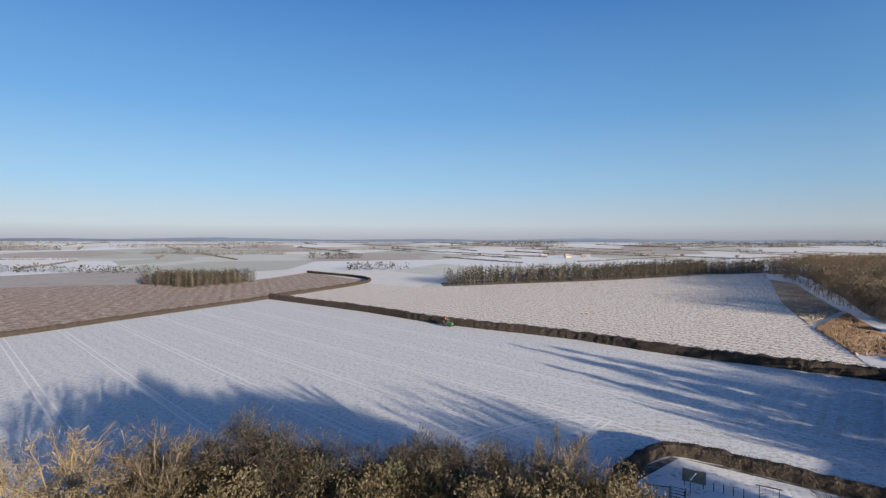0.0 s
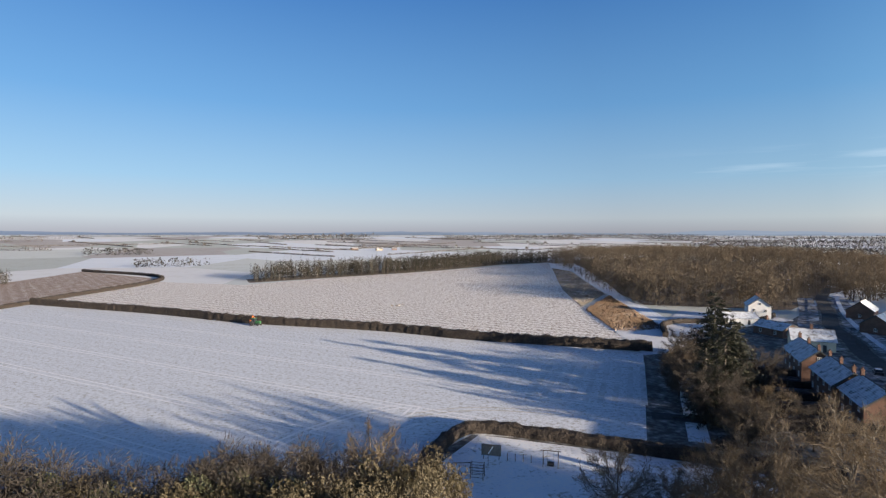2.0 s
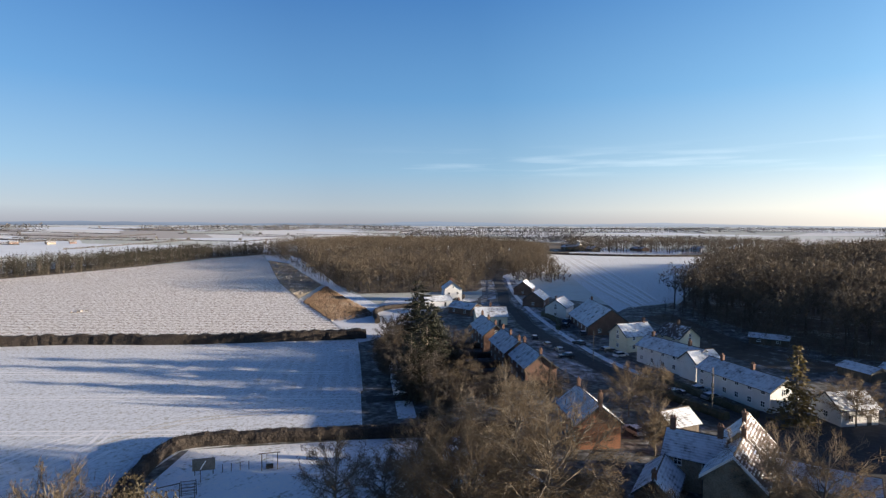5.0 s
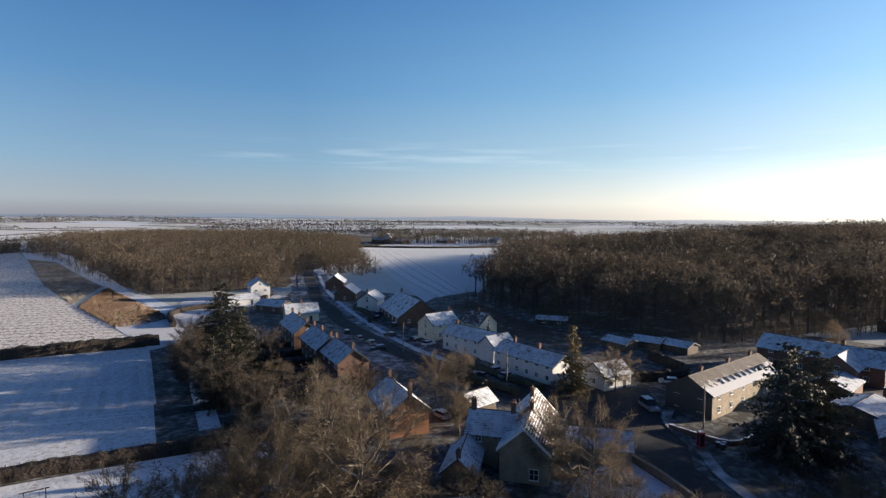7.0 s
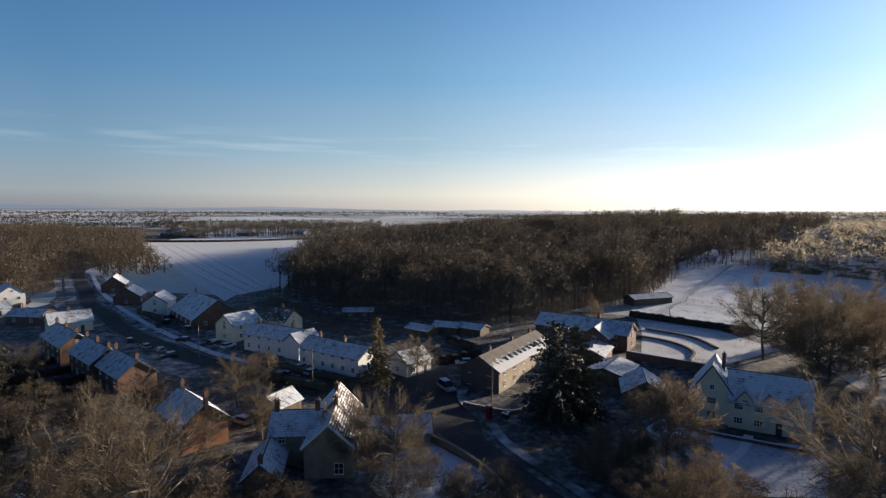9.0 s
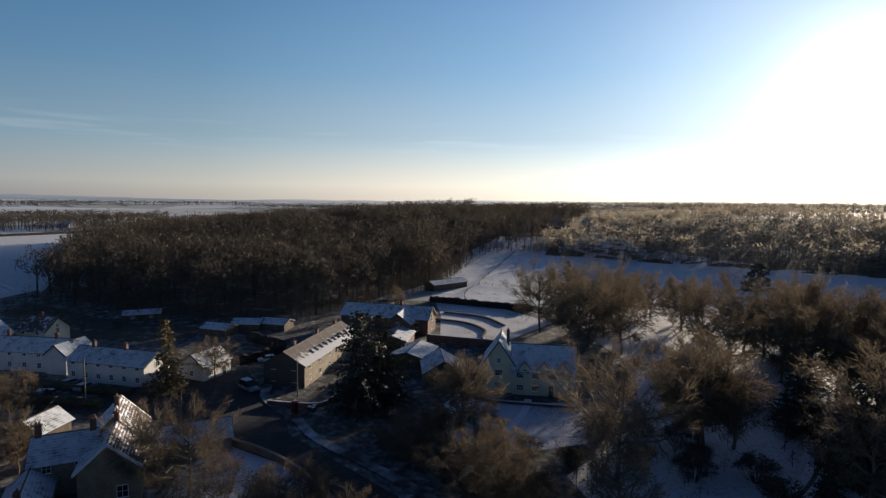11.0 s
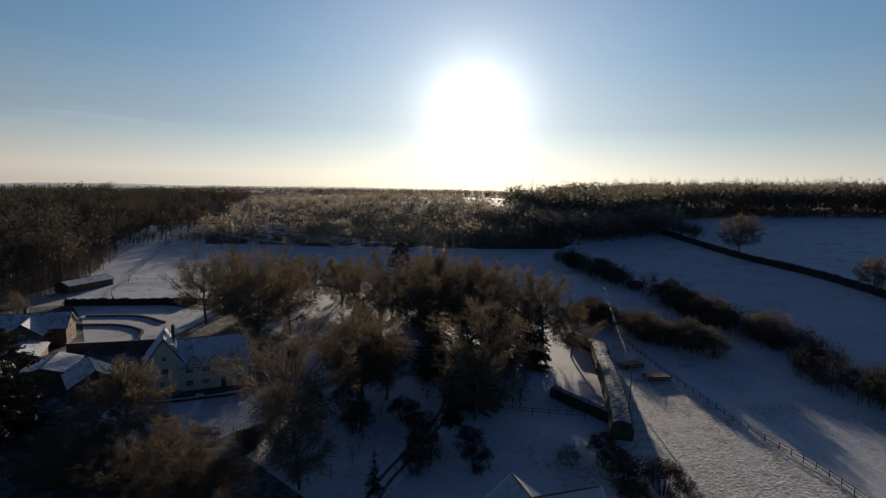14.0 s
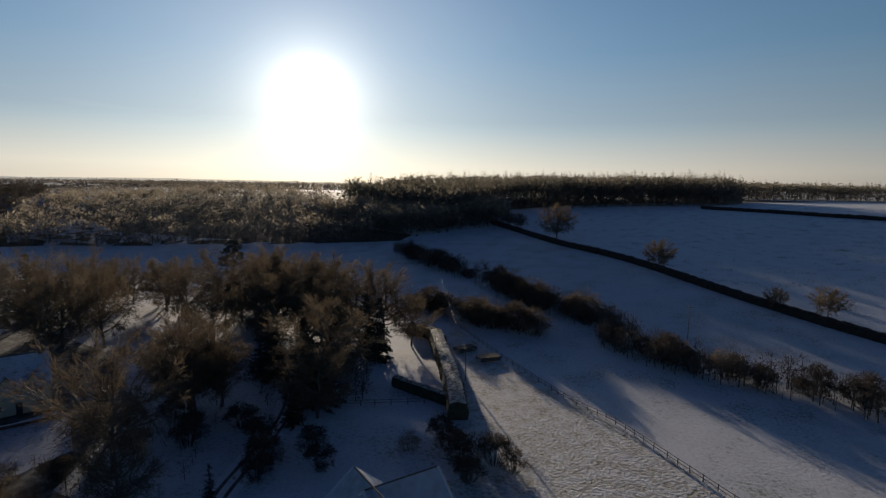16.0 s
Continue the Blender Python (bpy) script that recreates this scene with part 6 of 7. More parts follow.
nb = house("long farm building with a snowy roof and brick wing", 152, -36, 58, 26, 8, 4.4, 7.2, "brick", stacks=((-4, 0),), wins=(4, 4), name="barn", category="barn")
house("", 145, -38.5, -28, 11, 7, 4.2, 6.8, "brick", wins=(1, 1), base=nb)
house("low lean-to outbuilding with smooth snow on its roof", 134.5, -34.5, -26, 11, 7, 2.6, 3.8, "brick", wins=(0, 0), gable=(0, 0), name="outbuilding", category="shed")
house("low outbuilding with a smooth snowy roof", 119, -35, -32, 11, 8, 2.7, 3.8, "timber", wins=(0, 0), gable=(0, 0), name="outbuilding", category="shed")
house("timber garage with a snowy gabled roof", 107, -38, -12, 10, 8, 2.6, 5.0, "timber", wins=(0, 0), gable=(0, 0), name="garage", category="garage")
house("open timber stable with a snowy roof", 209, -72, -66, 18, 6, 2.6, 3.8, "timber", wins=(0, 0), gable=(0, 0), name="stable", category="stable")
# cream cottage with gables
ob = house("cream cottage with a tall gable and snowy tiled roof", 99.5, -48.2, -27, 9, 6.4, 5.7, 10.3, "cream", stacks=((1.5, -1.5, 0.8),), wins=(1, 1), gable=(1, 1), pane=(1.45, 1.2, 2))
house("", 94.0, -55.2, -117, 12, 7, 4.8, 9.2, "cream", stacks=((5.2, 0),), wins=(4, 3), gable=(1, 1), base=ob, dormers=((-3.6, -1), (0.0, -1), (3.6, -1)), pane=(1.35, 1.15, 2))
# flint cottage near the junction
fq = house("flint cottage with sunlit snow on steep pantile roofs", 76, 16.4, 5, 8, 6.8, 4.8, 7.8, "flint", "roof_patchy", "roof_snow", stacks=((3.4, 0, 1.2),), wins=(1, 1), gable=(0, 1), barge="paint")
put_window(fq, -4.02, -1.4, 0.7, -90, 1.3, 1.6, 1)
house("", 83.5, 17.6, 5, 7, 6.8, 5.0, 8.6, "flint", "roof_patchy", "roof_snow", stacks=((0, 0, 1.2),), wins=(1, 1), gable=(0, 1), base=fq, barge="paint")
house("", 79, 22.5, -82, 7, 6.5, 4.6, 7.0, "flint", "roof_snow", stacks=((-3, 0, 1.5), (3, 0, 1.5)), wins=(2, 2), gable=(1, 0), base=fq)
house("", 85, 9, -82, 12, 6, 2.6, 4.3, "flint", "roof_snow", wins=(2, 2), gable=(0, 0), door=False, base=fq)
house("low brick outhouse with a snowy roof", 71, 24.5, 11, 9, 4.5, 2.4, 4.4, "brick", "roof_snow", wins=(1, 1), gable=(1, 0), stacks=((-4, 0, 0.8),), name="outhouse", category="shed")
house("brick house with painted sunlit orange walls and a tall gable chimney", 84.5, 41.5, 46, 11, 7, 4.3, 7.1, "sunlit_brick", "roof_snow", "roof_snow", stacks=((-5.7, 0, 2.0), (5.0, 0, 1.2)), wins=(3, 3), gable=(0, 0))
house("timber garage with a snowy roof", 95.5, 31, -24, 6, 5, 2.4, 4.2, "timber", wins=(0, 0), gable=(0, 0), name="garage", category="garage")
fu = house("gabled house with white bargeboards and smooth snow on its roofs", 17.4, -46.9, -35.5, 13.4, 6.4, 4.5, 7.1, "white", "roof_smooth", wins=(2, 2), barge="paint")
house("", 17.0, -51.0, 56.3, 8.6, 6.4, 4.5, 7.1, "white", "roof_smooth", wins=(2, 2), base=fu, barge="paint")


# ---- trees and bushes ----
def bare(x, y, h, k=0, rot=None, wide=1.0, kind=None, label="tall leafless tree with fine brown twigs", name="tree", group="", cat="tree"):
    src = kind or BARE
    return plant(name, src[k % len(src)], None, label, cat, x, y, h / 10, (x * 37 + y * 53) % 360 if rot is None else rot, wide, group)


for x, y, h, k, w in ((-40, 59, 13, 0, 1.15), (-46, 57, 11.5, 1, 1.15)):
    bare(x, y, h, k, None, w, PALE, "pale sunlit bare tree with spreading frosted branches")
for x, y, h, k in ((-29, 56, 14, 3), (-31, 60, 12, 1)):
    bare(x, y, h, k, label="slender dark leafless tree in the belt")
rnd = random.Random(14)
for x, y, h, w in ((-22, 60, 15.2, 0.8), (-25, 61, 13.8, 0.9), (-19, 61, 13.4, 0.8), (-1, 60, 13.8, 0.8), (3, 61, 12.4, 0.85), (-8, 60, 11.8, 0.9), (-4, 60, 13, 0.8), (-13, 61, 12.2, 0.9), (8, 60, 11.3, 0.9), (-30, 60, 12.3, 0.7), (-16, 58, 12.2, 0.8)):
    bare(x, y, h * 1.12, rnd.randint(0, 9), kind=BELT, wide=w * 1.12, label="dark bare hawthorn scrub in the tree belt", name="bush", cat="bush")
for i in range(15):
    x = -35 + 3.9 * i
    bare(x + rnd.uniform(-1, 1), 55.5 + rnd.uniform(-1.2, 1.2), (13.4 if -26 < x < -6 else 12.0) * rnd.uniform(0.9, 1.04), i, None, rnd.uniform(0.6, 0.75), KHAKI, "frosted khaki-leaved evergreen bush in the belt", "bush", cat="bush")
for i in range(13):
    x = -34 + 4.2 * i
    bare(x + rnd.uniform(-1, 1), 51 + rnd.uniform(-1.0, 1.0), 12.0 * rnd.uniform(0.88, 1.05), i + 1, None, rnd.uniform(0.58, 0.72), KHAKI, "frosted khaki-leaved evergreen bush in the belt", "bush", cat="bush")
for x, y, h, k in ((-10, 58.5, 12, 0), (-4, 58, 12.4, 1), (4, 58, 11.8, 0), (-19, 59, 13.4, 1), (-25, 59, 13.4, 0), (-30, 57, 12.5, 0), (11, 58, 11, 1), (-1, 61, 12.6, 0), (-14, 60, 12, 1)):
    bare(x, y, h, k, None, 0.75, IVY, "dark ivy-clad bush in the belt", "bush", cat="bush")
bare(13, 60, 13.4, 1, None, 0.75, BARE, "small russet bare tree in the belt")
for x, y, h, k in ((17, 61, 10.5, 0), (21, 61, 9, 1), (12, 62, 12.5, 1)):
    bare(x, y, h, k, kind=SCRUB, label="russet bare bush beside the play field", name="bush", cat="bush")
for x, y, h, k in ((40, 52, 10, 0), (45, 49, 8, 1), (84, 30, 9, 3), (46, 42, 11, 1), (50, 46, 11, 0), (98, 40, 10, 2)):
    bare(x, y, h, k)
for x, y, h, k, w in ((53, 30, 17, 0, 0.92), (60, 40, 15.5, 1, 0.95), (47, 37, 13, 2, 0.95), (56, 46, 12, 2, 0.95), (71, 7, 13, 0, 0.9), (75, 13, 11, 2, 0.9)):
    bare(x, y, h, k, kind=OAK, label="big spreading leafless oak with sunlit limbs", wide=w)
for x, y, h, k in ((60, -2, 6.5, 0), (59, -7, 7, 1), (54, -11, 7, 3), (50, -15, 7, 1), (64, -4, 6, 2), (55, -5, 6.5, 3), (46, -17, 6.5, 0), (72, -22, 7.5, 1), (63, -26, 8, 2), (56, -30, 7, 0)):
    bare(x, y, h, k, wide=1.25, label="small leafless tree beside the road bend")
for x, y, h in ((70, 3, 7), (66, -8, 6), (65, 6, 8), (66, -2, 6), (75, -21, 5), (111, 40, 9), (62, 63, 4)):
    bare(x, y, h, int(h), kind=SCRUB, label="bare tangled shrub over snowy ground", name="bush", cat="bush")
for x, y, h, k in ((90, 84, 18, 0), (97, 88, 17, 1), (113, 109, 20, 0), (93, -18.5, 19, 1), (97, -23, 17, 0), (48, -78, 15, 1), (63, -86, 14, 1), (64, -112, 14, 1), (79, 78, 14, 1)):
    bare(x, y, h, k, kind=CEDAR, label="dark broad layered evergreen tree", wide=0.95)
bare(124, -142, 19, 0, kind=PINE, label="tall pine with a bare trunk and tufted top")
for x, y, h, k in ((49, -105, 15, 0), (153, -95, 19, 1), (41, -47, 6, 0), (54, -108, 15, 1), (59, -104, 16, 0), (46, -70, 9, 1)):
    bare(x, y, h, k, kind=SPRUCE, label="dark narrow spruce tree")
bare(113, 16, 15, 0, kind=GOLD, wide=1.3, label="golden-brown conifer in front of the terrace")
for x, y, h, k in ((55, -118, 19, 0), (63, -124, 19, 2), (47, -118, 13, 1), (79, -130, 18, 1), (62, -71, 14, 3), (75, -75, 15, 2), (44, -74, 14, 1), (115, -147, 14, 3), (66, -110, 16, 0), (92, -100, 15, 1), (119, 8, 9, 2)):
    bare(x, y, h, k, wide=1.15)
for x, y, h, k in ((86, 92, 9, 0), (92, 99, 10, 1), (99, 106, 10, 0), (107, 113, 11, 0), (118, 122, 9, 1), (79, 75, 12, 0), (84, 84, 11, 1), (76, 66, 10, 1), (84, 61, 10, 0), (94, 55, 9, 1), (102, 86, 12, 0)):
    bare(x, y, h * 0.92, k, kind=GLOOM, label="dense dark leafless tree behind the cottages")
for x, y, h, k in ((137, -77, 21, 0), (146, -90, 19, 1), (140, -102, 20, 0), (118, -150, 16, 1), (107, -107, 18, 1), (128, -92, 18, 0), (99, -118, 18, 0), (86, -126, 18, 1), (72, -118, 17, 0), (59, -48, 19, 2), (112, -74, 20, 1), (120, -82, 21, 2), (64, -66, 15, 1), (84, -106, 16, 2)):
    bare(x, y, h, k, kind=OAK, label="big round-crowned leafless garden tree", wide=0.95)
for x, y, h in ((60, -62, 4), (56, -58, 5), (66, -64, 4), (53, -66, 5), (70, -60, 3.5), (62, -54, 4), (74, -56, 3), (64, -44, 4), (70, -40, 3.5), (58, -36, 4), (50, -84, 4), (56, -90, 4)):
    bare(x, y, h, int(h * 2), kind=DARK, wide=1.3, label="low dark shrub on the snowy garden", name="bush", cat="bush")
for x, y, h, k in ((77, -32, 13, 0),):
    bare(x, y, h, k, kind=LONE, label="leafless tree with a clear trunk below the cottage")
bare(180, -45, 9, 0, kind=SCRUB, label="rounded pale leafless tree by the barn", wide=0.8)
bare(38, -264, 17, 0, kind=LONE, label="broad lone oak on the hedge line", wide=1.1)
bare(-8, -216, 11.5, 1, kind=LONE, label="small round tree on the hedge line", wide=1.1)


def grove(label, poly, n, h0, h1, seed, keep=(), src=None, apart=4.0, name="tree"):
    """Single trees scattered through a plot, away from the places to keep clear."""
    rnd = random.Random(seed)
    xs, ys = [p[0] for p in poly], [p[1] for p in poly]
    got = []
    for _ in range(n * 30):
        x, y = rnd.uniform(min(xs), max(xs)), rnd.uniform(min(ys), max(ys))
        if len(got) >= n:
            break
        if not inside(poly, np.array([x]), np.array([y]))[0] or any(math.hypot(x - a, y - b) < r for a, b, r in keep) or any(math.hypot(x - a, y - b) < apart for a, b in got):
            continue
        got.append((x, y))
        bare(x, y, rnd.uniform(h0, h1), rnd.randint(0, 9), kind=src, label=label, name=name, cat=name, wide=rnd.uniform(1.05, 1.35))


CLEAR = ((97, -47, 9), (92, -57, 10), (84, -42, 9), (80, -60, 5), (49, -71, 5), (45, -58, 5), (41, -48, 6), (55, -82, 5), (62, -90, 5), (78, -95, 7), (85, -35, 8), (90, -98, 10), (76, -82, 6), (82, -90, 7))
grove("tall leafless garden tree with dense twigs", [(48, -64), (72, -64), (100, -84), (150, -92), (150, -128), (110, -150), (70, -140), (52, -112)], 22, 13, 19, 5, CLEAR)
grove("tall leafless garden tree with dense twigs", [(52, -30), (62, -24), (66, -40), (62, -66), (46, -52)], 2, 8, 11, 6, CLEAR)
grove("bare tangled shrub under the garden trees", [(40, -52), (80, -62), (150, -96), (150, -128), (100, -150), (46, -120)], 22, 3, 6, 7, CLEAR, SCRUB, 4.0, "bush")
grove("bare orchard tree on the village edge", [(70, 62), (100, 72), (112, 118), (100, 112), (76, 82)], 10, 5, 9, 8, (), SCRUB, 5.0, "bush")
grove("bare tangled shrub by the road bend", [(52, -32), (64, -24), (74, -19), (84, -20), (84, -26), (74, -38)], 12, 3, 7, 9, (), SCRUB, 3.5, "bush")
grove("bare tangled shrub on snowy ground", [(50, 20), (60, 15), (66, 30), (70, 48), (62, 58), (48, 46)], 14, 4, 8, 10, (), SCRUB, 4.0, "bush")
for pts, n, h, sd in (([(107, -234), (92, -220), (73, -205), (55, -193)], 12, 8, 1), ([(64, -152), (48, -149), (33, -142), (20, -138)], 15, 8, 2), ([(47, -186), (29, -166), (17, -159), (3, -150)], 15, 9, 3), ([(3, -148), (0, -136), (-10, -127), (-24, -121), (-37, -118), (-60, -107)], 22, 7, 4)):
    rnd = random.Random(sd)
    P = spline(pts, 1.0)
    for i in range(n):
        p = P[int((i + 0.5) / n * len(P))]
        hh = h * rnd.choice((0.55, 0.7, 0.85, 1.0, 1.1))
        bare(p.x + rnd.uniform(-2.5, 2.5), p.y + rnd.uniform(-2.5, 2.5), hh, i, kind=DARK if i % 2 else SCRUB, wide=rnd.uniform(1.0, 1.4), label="dense dark thorn bush on the snowy slope", name="bush", cat="bush")
for x, y, h in ((12, -71, 6), (16, -69, 6), (19, -72, 5), (9, -70, 4.5), (22, -75, 5), (14, -65, 5), (25, -70, 4), (34, -60, 5), (38, -64, 5), (42, -58, 6), (46, -62, 6), (40, -54, 5)):
    bare(x, y, h, int(h * 2), kind=DARK if h > 4.6 else SCRUB, label="rounded russet garden bush", name="bush", cat="bush")
for x, y, h in ((-40, -177, 6.5), (-51, -170, 9), (63, -290, 9), (71, -296, 9)):
    bare(x, y, h, 1, kind=LONE, label="small round tree on the hedge line", wide=1.1)


# ---- fences, walls and poles ----
def rail_fence(label, pts, gap=2.4, h=1.2, rails=2):
    P = spline(pts, gap)
    f = thing("fence", label, "fence", pose(P[0].x, P[0].y, tz(P[0].x, P[0].y)))
    o = Vector(f.matrix_world.translation)
    pm = Mesh().box(-0.07, -0.07, -0.2, 0.07, 0.07, h, inset=0.012).data("post", M["post"])
    G = [Vector((p.x, p.y, tz(p.x, p.y))) - o for p in P]
    for g in G:
        part("post", pm, None, f).location = g
    for a, b in zip(G, G[1:]):
        for k in range(rails):
            z = Vector((0, 0, h * (0.92 - 0.42 * k)))
            part("rail", Mesh().tube(a + z, b + z, 0.055, 0.05, 4), M["post"], f)
    return f


rail_fence("dark post and rail fence across the snowy meadow", [(60, -158), (44, -140), (29, -123), (7, -100), (-3, -92), (-11, -83), (-24, -68)])
rail_fence("timber garden fence at the foot of the lawn", [(46, -79), (40, -81.5), (30, -87)])
rail_fence("post and rail paddock fence", [(179, -70), (197, -76), (211, -87), (207, -95), (203, -103)])
rail_fence("post and rail paddock fence along the gallop", [(211, -87), (224, -94), (262, -120), (300, -146)], 3.0)
rail_fence("post and rail fence by the wood edge", [(226, -78), (256, -97), (290, -122)], 3.0)


def low_wall(label, pts, h, w, mat, cap="snow"):
    P = spline(pts, 1.5)
    base = thing("garden_wall", label, "wall", pose(P[0].x, P[0].y, tz(P[0].x, P[0].y)))
    o = Vector(base.matrix_world.translation)
    m, c = Mesh(), Mesh()
    for a, b in zip(P, P[1:]):
        d = (b - a).normalized()
        s = Vector((-d.y, d.x, 0)) * w / 2
        za, zb = tz(a.x, a.y), tz(b.x, b.y)
        for mesh, z0, z1, k in ((m, -0.1, h, 1.0), (c, h, h + 0.1, 1.25)):
            p = [(a + s * k), (b + s * k), (b - s * k), (a - s * k)]
            zs = [za, zb, zb, za]
            q = [Vector((v.x, v.y, z + z0)) - o for v, z in zip(p, zs)] + [Vector((v.x, v.y, z + z1)) - o for v, z in zip(p, zs)]
            mesh.add(q, [(0, 1, 2, 3), (7, 6, 5, 4), (0, 4, 5, 1), (1, 5, 6, 2), (2, 6, 7, 3), (3, 7, 4, 0)])
    part("wall", m, M[mat], base)
    part("coping", c, M[cap], base)


low_wall("low curved stone wall round the front garden", [(90, 6), (86, 3.5), (80, -2), (72, -7), (60, -11)], 1.1, 0.4, "flint", "flint")
low_wall("low brick garden wall by the telephone box", [(101, -2.5), (99, -6), (97, -11.5), (101, -15), (108, -18)], 0.9, 0.3, "brick")
low_wall("brick wall of the kitchen garden", [(136, -43), (126, -57), (121, -64)], 2.0, 0.35, "brick")
low_wall("curved brick retaining wall in the kitchen garden", [(160, -52), (152, -60), (142, -62), (134, -58)], 0.5, 0.5, "timber", "timber")
low_wall("curved brick retaining wall in the kitchen garden", [(168, -58), (158, -68), (146, -70)], 0.5, 0.5, "timber", "timber")
low_wall("low brick wall before the cottage garden", [(96, -39.5), (91, -42.5), (87, -49), (83, -57)], 0.6, 0.3, "brick")
low_wall("brick garden wall beside the lane", [(64, 40), (60, 28), (64, 20)], 1.2, 0.3, "brick")


def pole(label, x, y, h, cross=True):
    p = thing("utility_pole", label, "pole", pose(x, y, tz(x, y)))
    part("shaft", Mesh().tube((0, 0, -0.3), (0, 0, h), 0.14, 0.10, 8), M["post"], p)
    if cross:
        part("crossarm", Mesh().box(-0.9, -0.06, h - 0.5, 0.9, 0.06, h - 0.36), M["post"], p)
        for u in (-0.75, 0.0, 0.75):
            part("insulator", Mesh().tube((u, 0, h - 0.36), (u, 0, h - 0.16), 0.05, 0.04, 6), M["dark_door"], p)
    return p


pole("wooden utility pole on the snowy slope", -16, -146, 8.5)
pole("wooden utility pole beside the clipped hedge", 27, -101, 6.5, False)
pole("wooden utility pole in front of the terrace", 110, 29, 9, False)
pole("wooden utility pole by the road", 132, 64, 8, False)
pole("wooden utility pole by the brick wall", 103.5, -8, 7.5, False)
pole("wooden utility pole in the far bright field", 205, -345, 9)


def wire(a, b, sag):
    A, B = Vector(a), Vector(b)
    m = Mesh()
    pts = [A.lerp(B, i / 12) - Vector((0, 0, sag * math.sin(math.pi * i / 12))) for i in range(13)]
    for p, q in zip(pts, pts[1:]):
        m.tube(p, q, 0.011, 0.011, 3, caps=False)
    tagged(part("overhead_wire", m, M["dark_door"]), "thin overhead service wire between poles", "wire")


wire((27, -101, tz(27, -101) + 6.4), (62, -172, tz(62, -172) + 8), 0.8)
wire((27, -101, tz(27, -101) + 6.4), (4, -62, 6.0), 0.6)
wire((110, 29, 8.8), (96, 31, 4.3), 0.5)
wire((110, 29, 8.8), (132, 64, 7.8), 0.6)


# ---- vehicles ----
def car(label, x, y, rot, mat, L=4.2, W=1.75, H=1.45, snow=True):
    c = thing("car", label, "car", pose(x, y, tz(x, y) + 0.14, 0, 0, rot), "village cars")
    b = Mesh()
    side = [(-L / 2, 0.35), (L / 2 - 0.05, 0.32), (L / 2, 0.7), (L / 2 - 0.15, 0.82), (L * 0.22, 0.92), (-L / 2 + 0.1, 0.95), (-L / 2, 0.8)]
    b.prism([(p[0], p[1]) for p in side], -W / 2, W / 2)
    part("body", b, M[mat], c)
    k = Mesh()
    p = [(-L / 2 + 0.2, -W / 2 + 0.05, 0.93), (L * 0.24, -W / 2 + 0.05, 0.91), (L * 0.24, W / 2 - 0.05, 0.91), (-L / 2 + 0.2, W / 2 - 0.05, 0.93),
         (-L / 2 + 0.6, -W / 2 + 0.22, H - 0.06), (L * 0.06, -W / 2 + 0.22, H - 0.06), (L * 0.06, W / 2 - 0.22, H - 0.06), (-L / 2 + 0.6, W / 2 - 0.22, H - 0.06)]
    k.add(p, [(0, 1, 5, 4), (1, 2, 6, 5), (2, 3, 7, 6), (3, 0, 4, 7), (4, 5, 6, 7)])
    part("cabin_glass", k, M["glass"], c)
    part("roof", Mesh().box(-L / 2 + 0.55, -W / 2 + 0.2, H - 0.055, L * 0.08, W / 2 - 0.2, H + 0.03, inset=0.06), M["snow" if snow else mat], c)
    if snow:
        part("snow_cap", Mesh().box(L * 0.26, -W / 2 + 0.1, 0.9, L / 2 - 0.2, W / 2 - 0.1, 0.96, inset=0.05), M["snow"], c)
    for u in (-L * 0.31, L * 0.31):
        for v in (-1, 1):
            w = part("wheel", Mesh().tube((u, v * (W / 2 - 0.2), 0.31), (u, v * (W / 2 + 0.01), 0.31), 0.31, 0.31, 12), M["rubber"], c)
            part("hub", Mesh().tube((u, v * (W / 2 + 0.012), 0.31), (u, v * (W / 2 + 0.03), 0.31), 0.18, 0.16, 10), M["metal"], w)
    for v in (-1, 1):
        part("headlight", Mesh().box(L / 2 - 0.06, v * 0.6 - 0.16, 0.58, L / 2 + 0.01, v * 0.6 + 0.16, 0.72), M["paint"], c)
    return c


for x, y, r, m, lb in ((139, 82, 50, "car_silver", "parked silver hatchback dusted with snow"), (135.5, 76, 50, "car_silver", "parked silver hatchback dusted with snow"), (130.5, 71, 140, "car_dark", "parked dark estate car"),
                       (145, 90, 40, "car_dark", "parked dark car on a snowy drive"), (144.5, 66, -20, "car_dark", "parked dark car on a snowy forecourt"), (141, 60.5, -20, "car_white", "parked white car on a snowy forecourt"),
                       (178, 97, 0, "car_blue", "snow-topped car outside the chalet"), (170, 93, 10, "car_dark", "snow-topped car outside the chalet"), (161, 82, 40, "car_dark", "parked dark car by the chalet"),
                       (122.5, 35, -30, "car_silver", "parked car beside the terrace"), (119, 31.5, -30, "car_silver", "parked car beside the terrace"), (128.5, -2.5, 100, "car_white", "snow-covered car beside the hall"),
                       (90.5, 36, 60, "car_silver", "snow-covered car by the garage"), (147, 76, 70, "car_dark", "parked dark car beside the road"), (117, 38, -30, "car_dark", "parked dark car beside the terrace")):
    car(lb, x, y, r, m)
car("silver van driving through the junction", 110, 1, -150, "car_silver", 4.9, 1.95, 2.0, False)


